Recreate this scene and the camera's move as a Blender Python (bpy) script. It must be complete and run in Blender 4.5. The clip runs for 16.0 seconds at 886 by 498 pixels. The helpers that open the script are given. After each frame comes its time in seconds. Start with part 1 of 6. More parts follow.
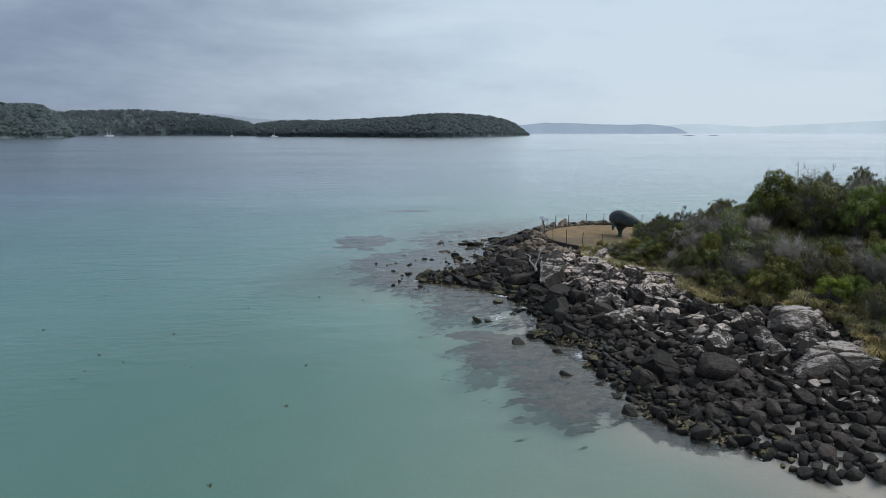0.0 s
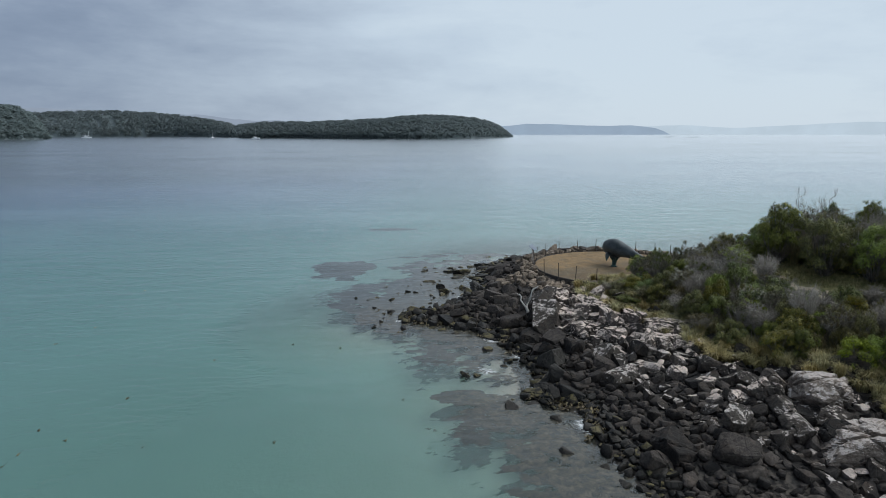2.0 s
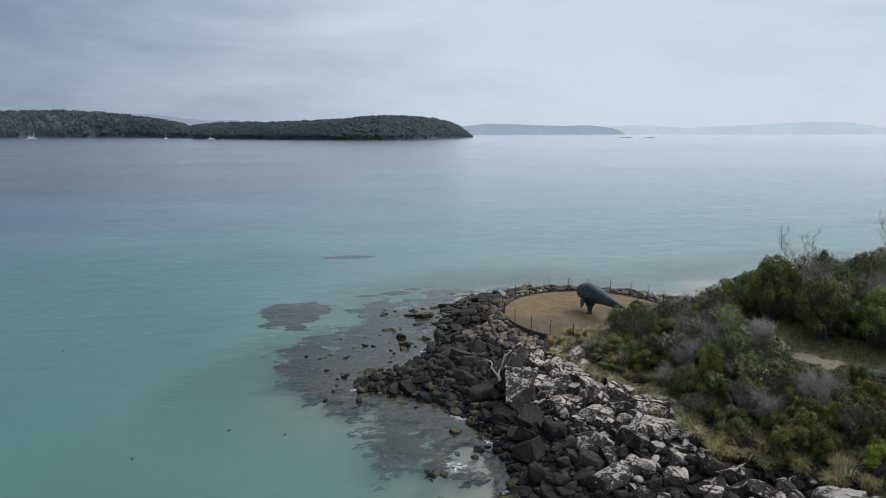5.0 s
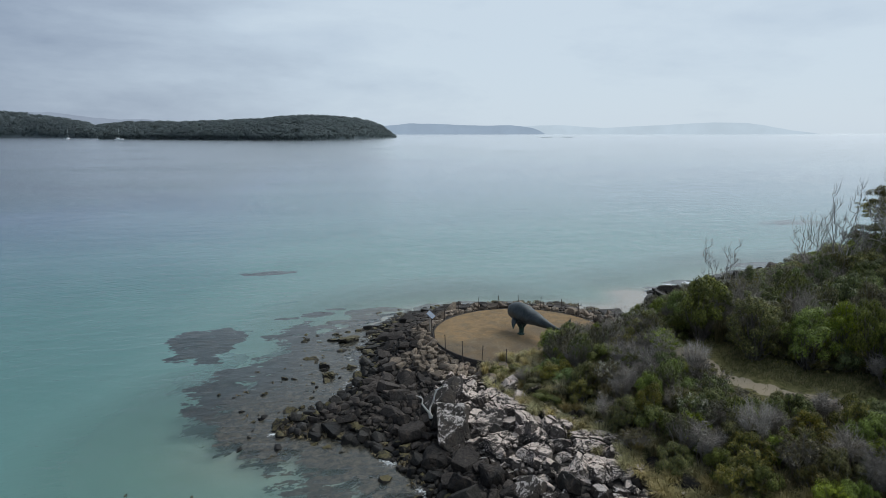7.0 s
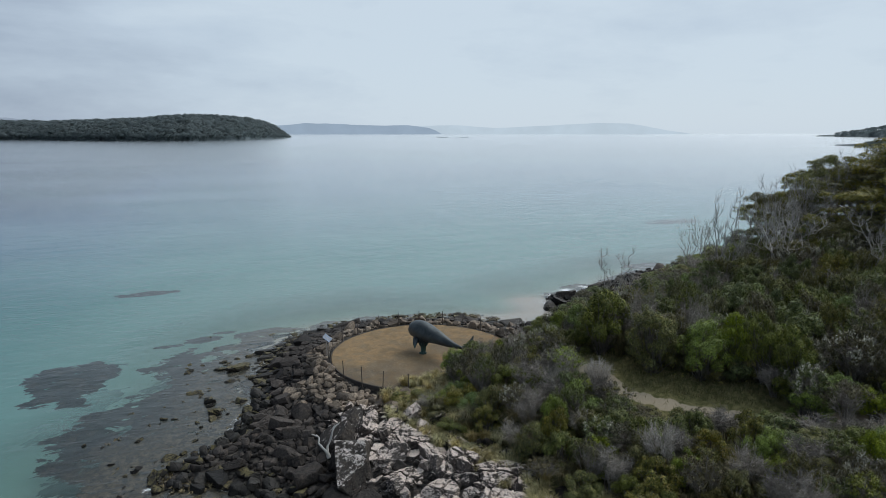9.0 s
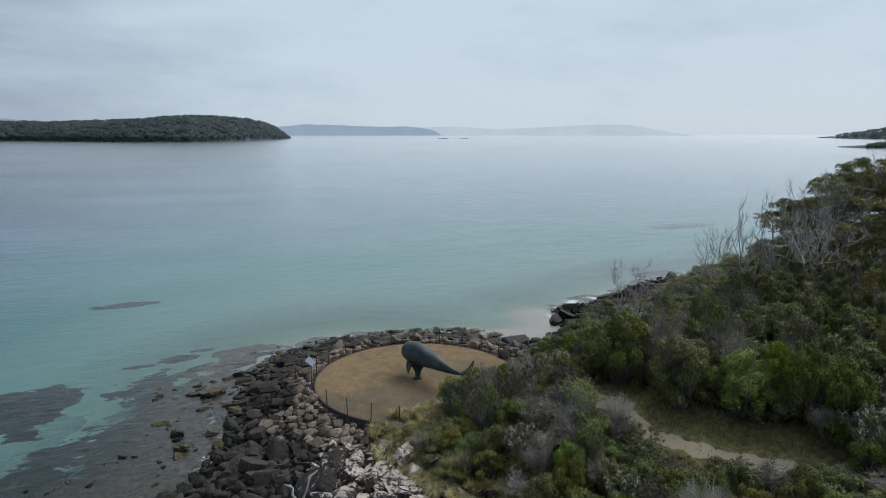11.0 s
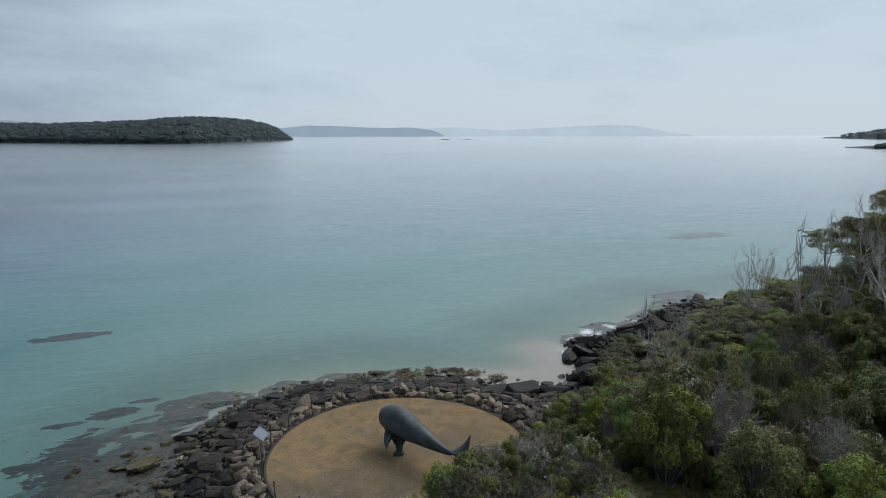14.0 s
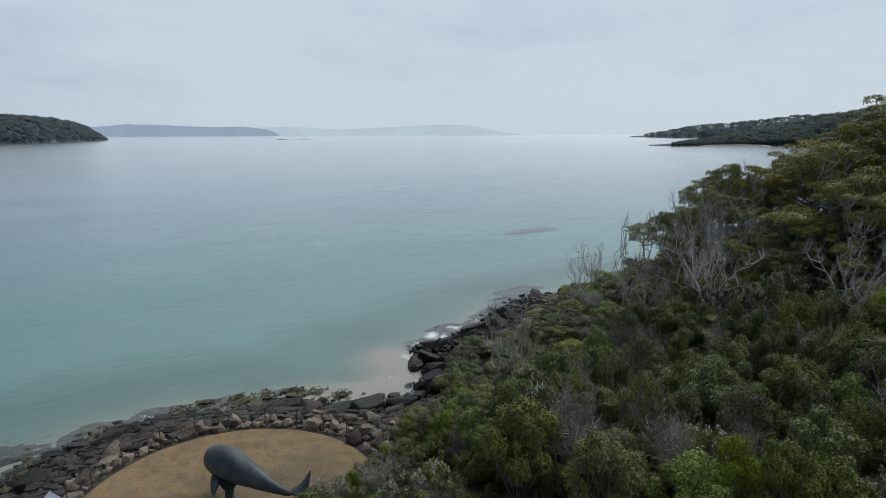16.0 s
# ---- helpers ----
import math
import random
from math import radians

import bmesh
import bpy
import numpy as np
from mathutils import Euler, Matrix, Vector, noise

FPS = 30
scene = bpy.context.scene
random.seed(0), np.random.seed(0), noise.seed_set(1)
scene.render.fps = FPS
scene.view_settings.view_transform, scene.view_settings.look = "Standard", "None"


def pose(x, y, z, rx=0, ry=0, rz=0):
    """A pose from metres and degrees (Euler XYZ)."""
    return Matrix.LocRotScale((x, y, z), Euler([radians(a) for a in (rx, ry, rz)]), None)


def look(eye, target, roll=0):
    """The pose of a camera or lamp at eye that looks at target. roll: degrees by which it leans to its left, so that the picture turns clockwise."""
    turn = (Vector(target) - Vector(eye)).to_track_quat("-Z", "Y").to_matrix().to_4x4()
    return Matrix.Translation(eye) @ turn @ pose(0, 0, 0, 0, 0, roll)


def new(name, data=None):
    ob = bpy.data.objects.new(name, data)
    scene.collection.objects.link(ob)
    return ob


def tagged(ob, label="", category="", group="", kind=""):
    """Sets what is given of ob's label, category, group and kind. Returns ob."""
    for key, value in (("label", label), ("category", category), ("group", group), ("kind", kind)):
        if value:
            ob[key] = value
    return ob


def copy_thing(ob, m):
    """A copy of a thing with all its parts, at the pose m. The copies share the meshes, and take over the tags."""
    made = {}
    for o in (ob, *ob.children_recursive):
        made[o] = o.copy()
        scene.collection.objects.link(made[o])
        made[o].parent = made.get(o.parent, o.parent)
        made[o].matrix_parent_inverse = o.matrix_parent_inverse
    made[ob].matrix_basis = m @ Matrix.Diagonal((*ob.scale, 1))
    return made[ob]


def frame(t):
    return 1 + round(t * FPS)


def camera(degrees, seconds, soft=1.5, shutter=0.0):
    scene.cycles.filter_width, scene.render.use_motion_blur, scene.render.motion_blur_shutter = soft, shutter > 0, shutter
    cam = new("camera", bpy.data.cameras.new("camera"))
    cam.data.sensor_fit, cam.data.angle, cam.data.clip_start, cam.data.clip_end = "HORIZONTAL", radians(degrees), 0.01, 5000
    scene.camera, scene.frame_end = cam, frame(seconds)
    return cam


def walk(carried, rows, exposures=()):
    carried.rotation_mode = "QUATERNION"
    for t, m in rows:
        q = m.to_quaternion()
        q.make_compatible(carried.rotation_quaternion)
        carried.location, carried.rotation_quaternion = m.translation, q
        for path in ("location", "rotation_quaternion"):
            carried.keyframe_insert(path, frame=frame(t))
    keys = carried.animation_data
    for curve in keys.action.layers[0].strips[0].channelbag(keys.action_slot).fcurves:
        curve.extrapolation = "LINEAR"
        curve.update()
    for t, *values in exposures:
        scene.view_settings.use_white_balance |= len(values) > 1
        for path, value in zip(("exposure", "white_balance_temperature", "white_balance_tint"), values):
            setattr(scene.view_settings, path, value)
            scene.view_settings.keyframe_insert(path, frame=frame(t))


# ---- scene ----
cam = camera(71.06, 16.0, 0.6)
PATH = [  # seconds, eye, yaw, pitch, roll
    (0, 0.000, 0.000, 11.717, -0.300, -10.683, -0.054),
    (0.5, 0.003, 0.996, 12.083, -0.648, -10.672, -0.068),
    (1, 0.042, 1.947, 12.594, -1.018, -10.651, -0.052),
    (1.5, -0.003, 2.923, 13.200, -1.432, -10.632, -0.048),
    (2, -0.012, 3.875, 13.780, -1.817, -10.618, -0.052),
    (2.5, 0.009, 4.892, 14.342, -2.252, -10.619, -0.033),
    (3, 0.026, 5.957, 14.876, -2.728, -10.618, -0.057),
    (3.5, 0.104, 6.941, 15.418, -3.248, -10.624, -0.122),
    (4, 0.198, 7.835, 15.912, -3.812, -10.631, -0.120),
    (4.2, 0.220, 8.190, 16.070, -4.060, -10.637, -0.110),
    (6.3, 0.462, 11.660, 17.462, -8.020, -10.702, 0.000),
    (6.5, 0.494, 11.916, 17.572, -8.556, -10.706, 0.004),
    (7, 0.706, 12.524, 17.821, -12.389, -10.712, -0.032),
    (7.5, 0.875, 13.087, 18.083, -14.893, -10.731, -0.009),
    (8, 1.080, 13.637, 18.483, -19.688, -10.733, 0.103),
    (8.5, 1.283, 14.126, 18.660, -21.711, -10.740, 0.048),
    (9, 1.579, 14.741, 18.691, -21.725, -10.730, -0.008),
    (11.5, 4.263, 20.486, 18.570, -21.654, -10.585, 0.088),
    (12, 4.947, 21.713, 18.646, -21.526, -10.580, 0.009),
    (12.5, 5.663, 23.075, 18.739, -21.443, -10.583, -0.158),
    (13, 6.358, 24.608, 18.792, -21.443, -10.567, -0.126),
    (13.5, 7.116, 26.188, 18.831, -21.417, -10.548, -0.056),
    (14, 7.821, 27.707, 18.875, -21.428, -10.529, -0.064),
    (14.5, 8.526, 28.968, 19.002, -21.306, -10.518, -0.156),
    (15, 8.988, 29.518, 18.984, -22.716, -10.535, -0.072),
    (15.5, 9.242, 29.679, 18.959, -30.245, -10.573, -0.059),
    (16, 9.348, 29.679, 19.004, -35.986, -10.603, -0.090),
]
walk(cam, [(t, pose(x, y, z, 90 + pitch, 0, yaw) @ pose(0, 0, 0, 0, 0, roll)) for t, x, y, z, yaw, pitch, roll in PATH],
     [(0.0, 0.08), (4.0, 0.06), (9.0, 0.04), (13.0, -0.04), (16.0, -0.05)])

# ---- world and sun ----
scene.view_settings.exposure = 0.0


def link_chain(tree):
    """Small helper to add nodes: add(type, inputs..., **settings)."""
    def add(kind, ins=None, **settings):
        n = tree.nodes.new(kind)
        for k, v in settings.items():
            if k == "operation":
                n.operation = v
            elif k == "blend_type":
                n.blend_type = v
            elif k == "data_type":
                n.data_type = v
            elif k == "attribute_name":
                n.attribute_name = v
            elif k == "sky_type":
                n.sky_type = v
            elif k == "interpolation_type":
                n.interpolation_type = v
            elif k == "feature":
                n.feature = v
        for k, v in (ins or {}).items():
            if isinstance(v, bpy.types.NodeSocket):
                tree.links.new(v, n.inputs[k])
            else:
                n.inputs[k].default_value = v
        return n
    return add


def ramp_node(tree, fac, stops):
    n = tree.nodes.new("ShaderNodeValToRGB")
    els = n.color_ramp.elements
    while len(els) < len(stops):
        els.new(0.5)
    for e, (p, c) in zip(els, stops):
        e.position = p
        e.color = (*c, 1) if len(c) == 3 else c
    tree.links.new(fac, n.inputs[0])
    return n.outputs[0]


def build_world():
    w = bpy.data.worlds.new("overcast_sky")
    scene.world = w
    w.use_nodes = True
    t = w.node_tree
    t.nodes.clear()
    add = link_chain(t)
    sky = add("ShaderNodeTexSky", sky_type="NISHITA")
    sky.sun_disc = False
    sky.sun_elevation = radians(48)
    sky.sun_rotation = radians(60)
    coord = add("ShaderNodeTexCoord")
    xyz = add("ShaderNodeSeparateXYZ", {0: coord.outputs["Generated"]})
    # cloud deck: long soft streaks, dim towards the north-west, bright overhead and to the east
    mp = add("ShaderNodeMapping", {"Vector": coord.outputs["Generated"], "Scale": (1.6, 1.6, 7.0)})
    n1 = add("ShaderNodeTexNoise", {"Vector": mp.outputs[0], "Scale": 1.5, "Detail": 5.0, "Roughness": 0.55, "Distortion": 0.4})
    mp2 = add("ShaderNodeMapping", {"Vector": coord.outputs["Generated"], "Location": (3.0, 1.0, 0.4), "Scale": (1.0, 1.0, 3.0)})
    n2 = add("ShaderNodeTexNoise", {"Vector": mp2.outputs[0], "Scale": 6.0, "Detail": 6.0, "Roughness": 0.6})
    west = add("ShaderNodeMapRange", {0: xyz.outputs["X"], 1: -0.62, 2: 0.32, 3: 0.0, 4: 1.0}, interpolation_type="SMOOTHSTEP")
    lift = add("ShaderNodeMapRange", {0: xyz.outputs["Z"], 1: 0.14, 2: 0.5, 3: 0.0, 4: 1.0}, interpolation_type="SMOOTHSTEP")
    a = add("ShaderNodeMath", {0: west.outputs[0], 1: 0.58}, operation="MULTIPLY")
    b = add("ShaderNodeMath", {0: west.outputs[0], 1: 0.6}, operation="SUBTRACT")
    b = add("ShaderNodeMath", {0: b.outputs[0], 1: lift.outputs[0]}, operation="MULTIPLY")
    b = add("ShaderNodeMath", {0: b.outputs[0], 1: 0.8}, operation="MULTIPLY")
    c = add("ShaderNodeMath", {0: n1.outputs[0], 1: 0.5}, operation="MULTIPLY")
    d = add("ShaderNodeMath", {0: n2.outputs[0], 1: 0.36}, operation="MULTIPLY")
    s = add("ShaderNodeMath", {0: a.outputs[0], 1: b.outputs[0]}, operation="ADD")
    s = add("ShaderNodeMath", {0: s.outputs[0], 1: c.outputs[0]}, operation="ADD")
    s = add("ShaderNodeMath", {0: s.outputs[0], 1: d.outputs[0]}, operation="ADD")
    clouds = ramp_node(t, s.outputs[0], [(0.24, (0.165, 0.22, 0.32)), (0.42, (0.235, 0.30, 0.41)), (0.62, (0.36, 0.44, 0.55)), (0.85, (0.507, 0.607, 0.716)), (1.0, (0.578, 0.68, 0.776))])
    east = add("ShaderNodeMapRange", {0: xyz.outputs["X"], 1: -0.6, 2: 0.45, 3: -0.55, 4: 0.55}, interpolation_type="SMOOTHSTEP")
    high = add("ShaderNodeMapRange", {0: xyz.outputs["Z"], 1: 0.17, 2: 0.5, 3: 0.0, 4: 1.0}, interpolation_type="SMOOTHSTEP")
    gain = add("ShaderNodeMath", {0: east.outputs[0], 1: high.outputs[0]}, operation="MULTIPLY")
    gain = add("ShaderNodeMath", {0: gain.outputs[0], 1: 1.0}, operation="ADD")
    clouds = add("ShaderNodeVectorMath", {0: clouds, "Scale": gain.outputs[0]}, operation="SCALE").outputs[0]
    nish = add("ShaderNodeVectorMath", {0: sky.outputs[0], "Scale": 0.08}, operation="SCALE")
    mix = add("ShaderNodeMix", {"Factor": 0.93, 6: nish.outputs[0], 7: clouds}, data_type="RGBA")
    bg = add("ShaderNodeBackground", {"Color": mix.outputs[2], "Strength": 1.0})
    out = add("ShaderNodeOutputWorld", {"Surface": bg.outputs[0]})


build_world()
sun_data = bpy.data.lights.new("sun", "SUN")
sun_data.energy, sun_data.angle, sun_data.color = 1.25, radians(30), (1.0, 0.955, 0.89)
sun = new("sun", sun_data)
sun.matrix_world = look((0, 0, 100), (-26, -15, 67))

# ---- materials ----
def material(name, build):
    m = bpy.data.materials.new(name)
    m.use_nodes = True
    t = m.node_tree
    t.nodes.clear()
    add = link_chain(t)
    out = add("ShaderNodeOutputMaterial")
    shader = build(t, add)
    t.links.new(shader, out.inputs["Surface"])
    return m


def noise_of(add, vec, scale, detail=4.0, rough=0.6, distortion=0.0):
    return add("ShaderNodeTexNoise", {"Vector": vec, "Scale": scale, "Detail": detail, "Roughness": rough, "Distortion": distortion}).outputs[0]


def bump_of(add, height, strength, distance):
    return add("ShaderNodeBump", {"Height": height, "Strength": strength, "Distance": distance}).outputs[0]


def blend(add, fac, a, b, how="MIX"):
    return add("ShaderNodeMix", {"Factor": fac, 6: a, 7: b}, data_type="RGBA", blend_type=how).outputs[2]


def step_of(add, value, lo, hi):
    return add("ShaderNodeMapRange", {0: value, 1: lo, 2: hi, 3: 0.0, 4: 1.0}, interpolation_type="SMOOTHSTEP").outputs[0]


def surface(add, color, rough=0.8, normal=None, metallic=0.0, specular=0.5):
    ins = {"Base Color": color, "Roughness": rough, "Metallic": metallic, "Specular IOR Level": specular}
    if normal is not None:
        ins["Normal"] = normal
    return add("ShaderNodeBsdfPrincipled", ins).outputs[0]


def two_tone(name, dark, light, scale, fine=8.0, rough=0.85, bump=0.4, dist=0.02, metallic=0.0, vary=0.0, specular=0.4):
    """A surface of two tones in patches with fine grain on top; vary: change from object to object."""
    def build(t, add):
        co = add("ShaderNodeTexCoord").outputs["Object"]
        a = noise_of(add, co, scale, 5.0)
        b = noise_of(add, co, scale * fine, 4.0, 0.7)
        f = add("ShaderNodeMath", {0: a, 1: b}, operation="ADD").outputs[0]
        f = step_of(add, f, 0.75, 1.25)
        col = blend(add, f, (*dark, 1), (*light, 1))
        if vary:
            rnd = add("ShaderNodeObjectInfo").outputs["Random"]
            k = add("ShaderNodeMapRange", {0: rnd, 1: 0.0, 2: 1.0, 3: 1 - vary, 4: 1 + vary}).outputs[0]
            hsv = add("ShaderNodeHueSaturation", {"Value": k, "Color": col})
            col = hsv.outputs[0]
        return surface(add, col, rough, bump_of(add, b, bump, dist), metallic, specular)
    return material(name, build)


def rock_material(name, dark, light, lichen=0.0, crust=(0.62, 0.58, 0.54), wet=0.0, rust=0.0):
    """Chipped, cracked stone; lichen: how much pale crust covers it; rust: brown staining."""
    def build(t, add):
        geo = add("ShaderNodeNewGeometry")
        co = geo.outputs["Position"]
        rnd = add("ShaderNodeObjectInfo").outputs["Random"]
        isl = geo.outputs["Random Per Island"]
        both = add("ShaderNodeMath", {0: rnd, 1: isl}, operation="ADD").outputs[0]
        tone = add("ShaderNodeMath", {0: both}, operation="FRACT").outputs[0]
        a = noise_of(add, co, 1.6, 5.0)
        b = noise_of(add, co, 7.0, 8.0, 0.75, 0.3)
        vor = add("ShaderNodeTexVoronoi", {"Vector": co, "Scale": 1.1}, feature="DISTANCE_TO_EDGE").outputs[0]
        crack = add("ShaderNodeMath", {0: step_of(add, vor, 0.0, 0.03), 1: 0.35}, operation="MULTIPLY").outputs[0]
        f = add("ShaderNodeMath", {0: a, 1: tone}, operation="ADD").outputs[0]
        f = step_of(add, f, 0.3, 1.4)
        col = blend(add, f, (*dark, 1), (*light, 1))
        if rust:
            col = blend(add, add("ShaderNodeMath", {0: step_of(add, a, 0.5, 0.7), 1: rust}, operation="MULTIPLY").outputs[0], col, (0.075, 0.05, 0.034, 1))
        speck = step_of(add, b, 0.3, 0.72)
        k = add("ShaderNodeMapRange", {0: speck, 1: 0.0, 2: 1.0, 3: 0.45, 4: 1.6}).outputs[0]
        col = add("ShaderNodeHueSaturation", {"Value": k, "Color": col}).outputs[0]
        if lichen:
            up = add("ShaderNodeSeparateXYZ", {0: geo.outputs["Normal"]}).outputs["Z"]
            patches = noise_of(add, co, 1.9, 9.0, 0.74, 0.8)
            spots = noise_of(add, co, 11.0, 8.0, 0.8)
            u = add("ShaderNodeMath", {0: up, 1: 0.26}, operation="MULTIPLY").outputs[0]
            u = add("ShaderNodeMath", {0: u, 1: patches}, operation="ADD").outputs[0]
            s = add("ShaderNodeMath", {0: spots, 1: 0.5}, operation="MULTIPLY").outputs[0]
            u = add("ShaderNodeMath", {0: u, 1: s}, operation="ADD").outputs[0]
            w = add("ShaderNodeMath", {0: tone, 1: 0.12}, operation="MULTIPLY").outputs[0]
            u = add("ShaderNodeMath", {0: u, 1: w}, operation="ADD").outputs[0]
            m = step_of(add, u, 1.23 - 0.4 * lichen, 1.28 - 0.4 * lichen)
            crusty = blend(add, step_of(add, spots, 0.3, 0.7), (*[c * 0.5 for c in crust], 1), (*crust, 1))
            col = blend(add, m, col, crusty)
        h = add("ShaderNodeMath", {0: b, 1: crack}, operation="ADD").outputs[0]
        return surface(add, col, 0.77 - 0.35 * wet, bump_of(add, h, 0.7, 0.08), 0.0, 0.24)
    return material(name, build)


def leaf_material(name, shades, rough=0.6, trans=0.09, mottle=0.4):
    """Foliage whose leaves differ from one another and from plant to plant."""
    def build(t, add):
        geo = add("ShaderNodeNewGeometry")
        rnd = add("ShaderNodeObjectInfo").outputs["Random"]
        isl = geo.outputs["Random Per Island"]
        col = ramp_node(t, isl, [(i / (len(shades) - 1), c) for i, c in enumerate(shades)])
        patch = noise_of(add, geo.outputs["Position"], 0.9, 3.0)
        k = add("ShaderNodeMapRange", {0: patch, 1: 0.3, 2: 0.7, 3: 0.95 - mottle, 4: 0.95 + mottle}).outputs[0]
        hue = add("ShaderNodeMapRange", {0: rnd, 1: 0.0, 2: 1.0, 3: 0.472, 4: 0.502}).outputs[0]
        sat = add("ShaderNodeMapRange", {0: rnd, 1: 0.0, 2: 1.0, 3: 1.1, 4: 0.8}).outputs[0]
        col = add("ShaderNodeHueSaturation", {"Hue": hue, "Saturation": sat, "Value": k, "Color": col}).outputs[0]
        d = surface(add, col, rough, None, 0.0, 0.3)
        tr = add("ShaderNodeBsdfTranslucent", {"Color": col}).outputs[0]
        return add("ShaderNodeMixShader", {0: trans, 1: d, 2: tr}).outputs[0]
    return material(name, build)


def torn_weed(add, co, reef):
    """Where weed grows: a soft mask torn into ragged fingers, the same at every height."""
    flat = add("ShaderNodeMapping", {"Vector": co, "Rotation": (0, 0, radians(-35)), "Scale": (0.75, 1.5, 0.0)}).outputs[0]
    torn = noise_of(add, flat, 0.75, 10.0, 0.66, 0.4)
    torn = add("ShaderNodeMapRange", {0: torn, 1: 0.3, 2: 0.7, 3: -0.75, 4: 0.75}).outputs[0]
    fray = add("ShaderNodeMath", {0: torn, 1: reef}, operation="ADD").outputs[0]
    some = step_of(add, reef, 0.03, 0.16)
    return add("ShaderNodeMath", {0: step_of(add, fray, 0.38, 0.52), 1: some}, operation="MULTIPLY").outputs[0]


def weed_color(t, add, co):
    """Dark weed, browner and mixed with pale rubble towards the shore."""
    b = noise_of(add, co, 3.0, 6.0, 0.68)
    weed = blend(add, step_of(add, b, 0.4, 0.66), (0.009, 0.007, 0.0095, 1), (0.034, 0.025, 0.024, 1))
    brown = step_of(add, noise_of(add, co, 0.7, 8.0, 0.72, 0.5), 0.5, 0.62)
    weed = blend(add, add("ShaderNodeMath", {0: brown, 1: 0.7}, operation="MULTIPLY").outputs[0], weed, (0.055, 0.042, 0.036, 1))
    pale = step_of(add, noise_of(add, co, 1.3, 9.0, 0.75, 0.3), 0.56, 0.68)
    weed = blend(add, add("ShaderNodeMath", {0: pale, 1: 0.22}, operation="MULTIPLY").outputs[0], weed, (0.2, 0.185, 0.145, 1))
    inner = add("ShaderNodeAttribute", attribute_name="inner").outputs["Fac"]
    bed = ramp_node(t, noise_of(add, co, 2.4, 10.0, 0.78, 0.4), [(0.32, (0.01, 0.008, 0.008)), (0.45, (0.034, 0.026, 0.02)), (0.54, (0.085, 0.062, 0.04)), (0.63, (0.15, 0.12, 0.085)), (0.74, (0.26, 0.235, 0.19))])
    weed = blend(add, add("ShaderNodeMath", {0: inner, 1: 0.8}, operation="MULTIPLY").outputs[0], weed, bed)
    return weed


def ground_build(t, add):
    """Sand seabed and beach, dark weed on the reefs, soil and dry grass on land."""
    geo = add("ShaderNodeNewGeometry")
    co = geo.outputs["Position"]
    z = add("ShaderNodeSeparateXYZ", {0: co}).outputs["Z"]
    veg = add("ShaderNodeAttribute", attribute_name="soil").outputs["Fac"]
    reef = add("ShaderNodeAttribute", attribute_name="reef").outputs["Fac"]
    track = add("ShaderNodeAttribute", attribute_name="track").outputs["Fac"]
    a = noise_of(add, co, 0.35, 4.0)
    b = noise_of(add, co, 3.0, 6.0, 0.68)
    g = noise_of(add, co, 22.0, 3.0, 0.7)
    sand = blend(add, a, (0.42, 0.378, 0.335, 1), (0.54, 0.495, 0.445, 1))
    sand = blend(add, step_of(add, g, 0.35, 0.75), sand, (0.44, 0.38, 0.30, 1))
    shelf = add("ShaderNodeAttribute", attribute_name="shelf").outputs["Fac"]
    silt = blend(add, step_of(add, b, 0.38, 0.62), (0.11, 0.098, 0.08, 1), (0.27, 0.245, 0.2, 1))
    sand = blend(add, step_of(add, shelf, 0.35, 0.75), sand, silt)
    rm = torn_weed(add, co, reef)
    weed = weed_color(t, add, co)
    sea = blend(add, rm, sand, weed)
    soil = blend(add, step_of(add, b, 0.3, 0.7), (0.055, 0.045, 0.03, 1), (0.14, 0.115, 0.06, 1))
    soil = blend(add, step_of(add, a, 0.45, 0.6), soil, (0.075, 0.085, 0.03, 1))
    gravel = blend(add, g, (0.36, 0.285, 0.195, 1), (0.56, 0.46, 0.33, 1))
    soil = blend(add, step_of(add, add("ShaderNodeAttribute", attribute_name="verge").outputs["Fac"], 0.2, 0.8), soil, blend(add, step_of(add, b, 0.35, 0.65), (0.1, 0.1, 0.034, 1), (0.25, 0.215, 0.095, 1)))
    tm = add("ShaderNodeMath", {0: track, 1: b}, operation="ADD").outputs[0]
    soil = blend(add, step_of(add, tm, 1.0, 1.2), soil, gravel)
    rubble = blend(add, step_of(add, b, 0.4, 0.62), (0.022, 0.02, 0.019, 1), (0.11, 0.095, 0.08, 1))
    shore = add("ShaderNodeAttribute", attribute_name="rubble").outputs["Fac"]
    sm = add("ShaderNodeMath", {0: shore, 1: b}, operation="ADD").outputs[0]
    col = blend(add, step_of(add, sm, 0.9, 1.1), sea, rubble)
    vm = add("ShaderNodeMath", {0: veg, 1: b}, operation="ADD").outputs[0]
    col = blend(add, step_of(add, vm, 0.9, 1.1), col, soil)
    return surface(add, col, 0.92, bump_of(add, b, 0.35, 0.08), 0.0, 0.2)


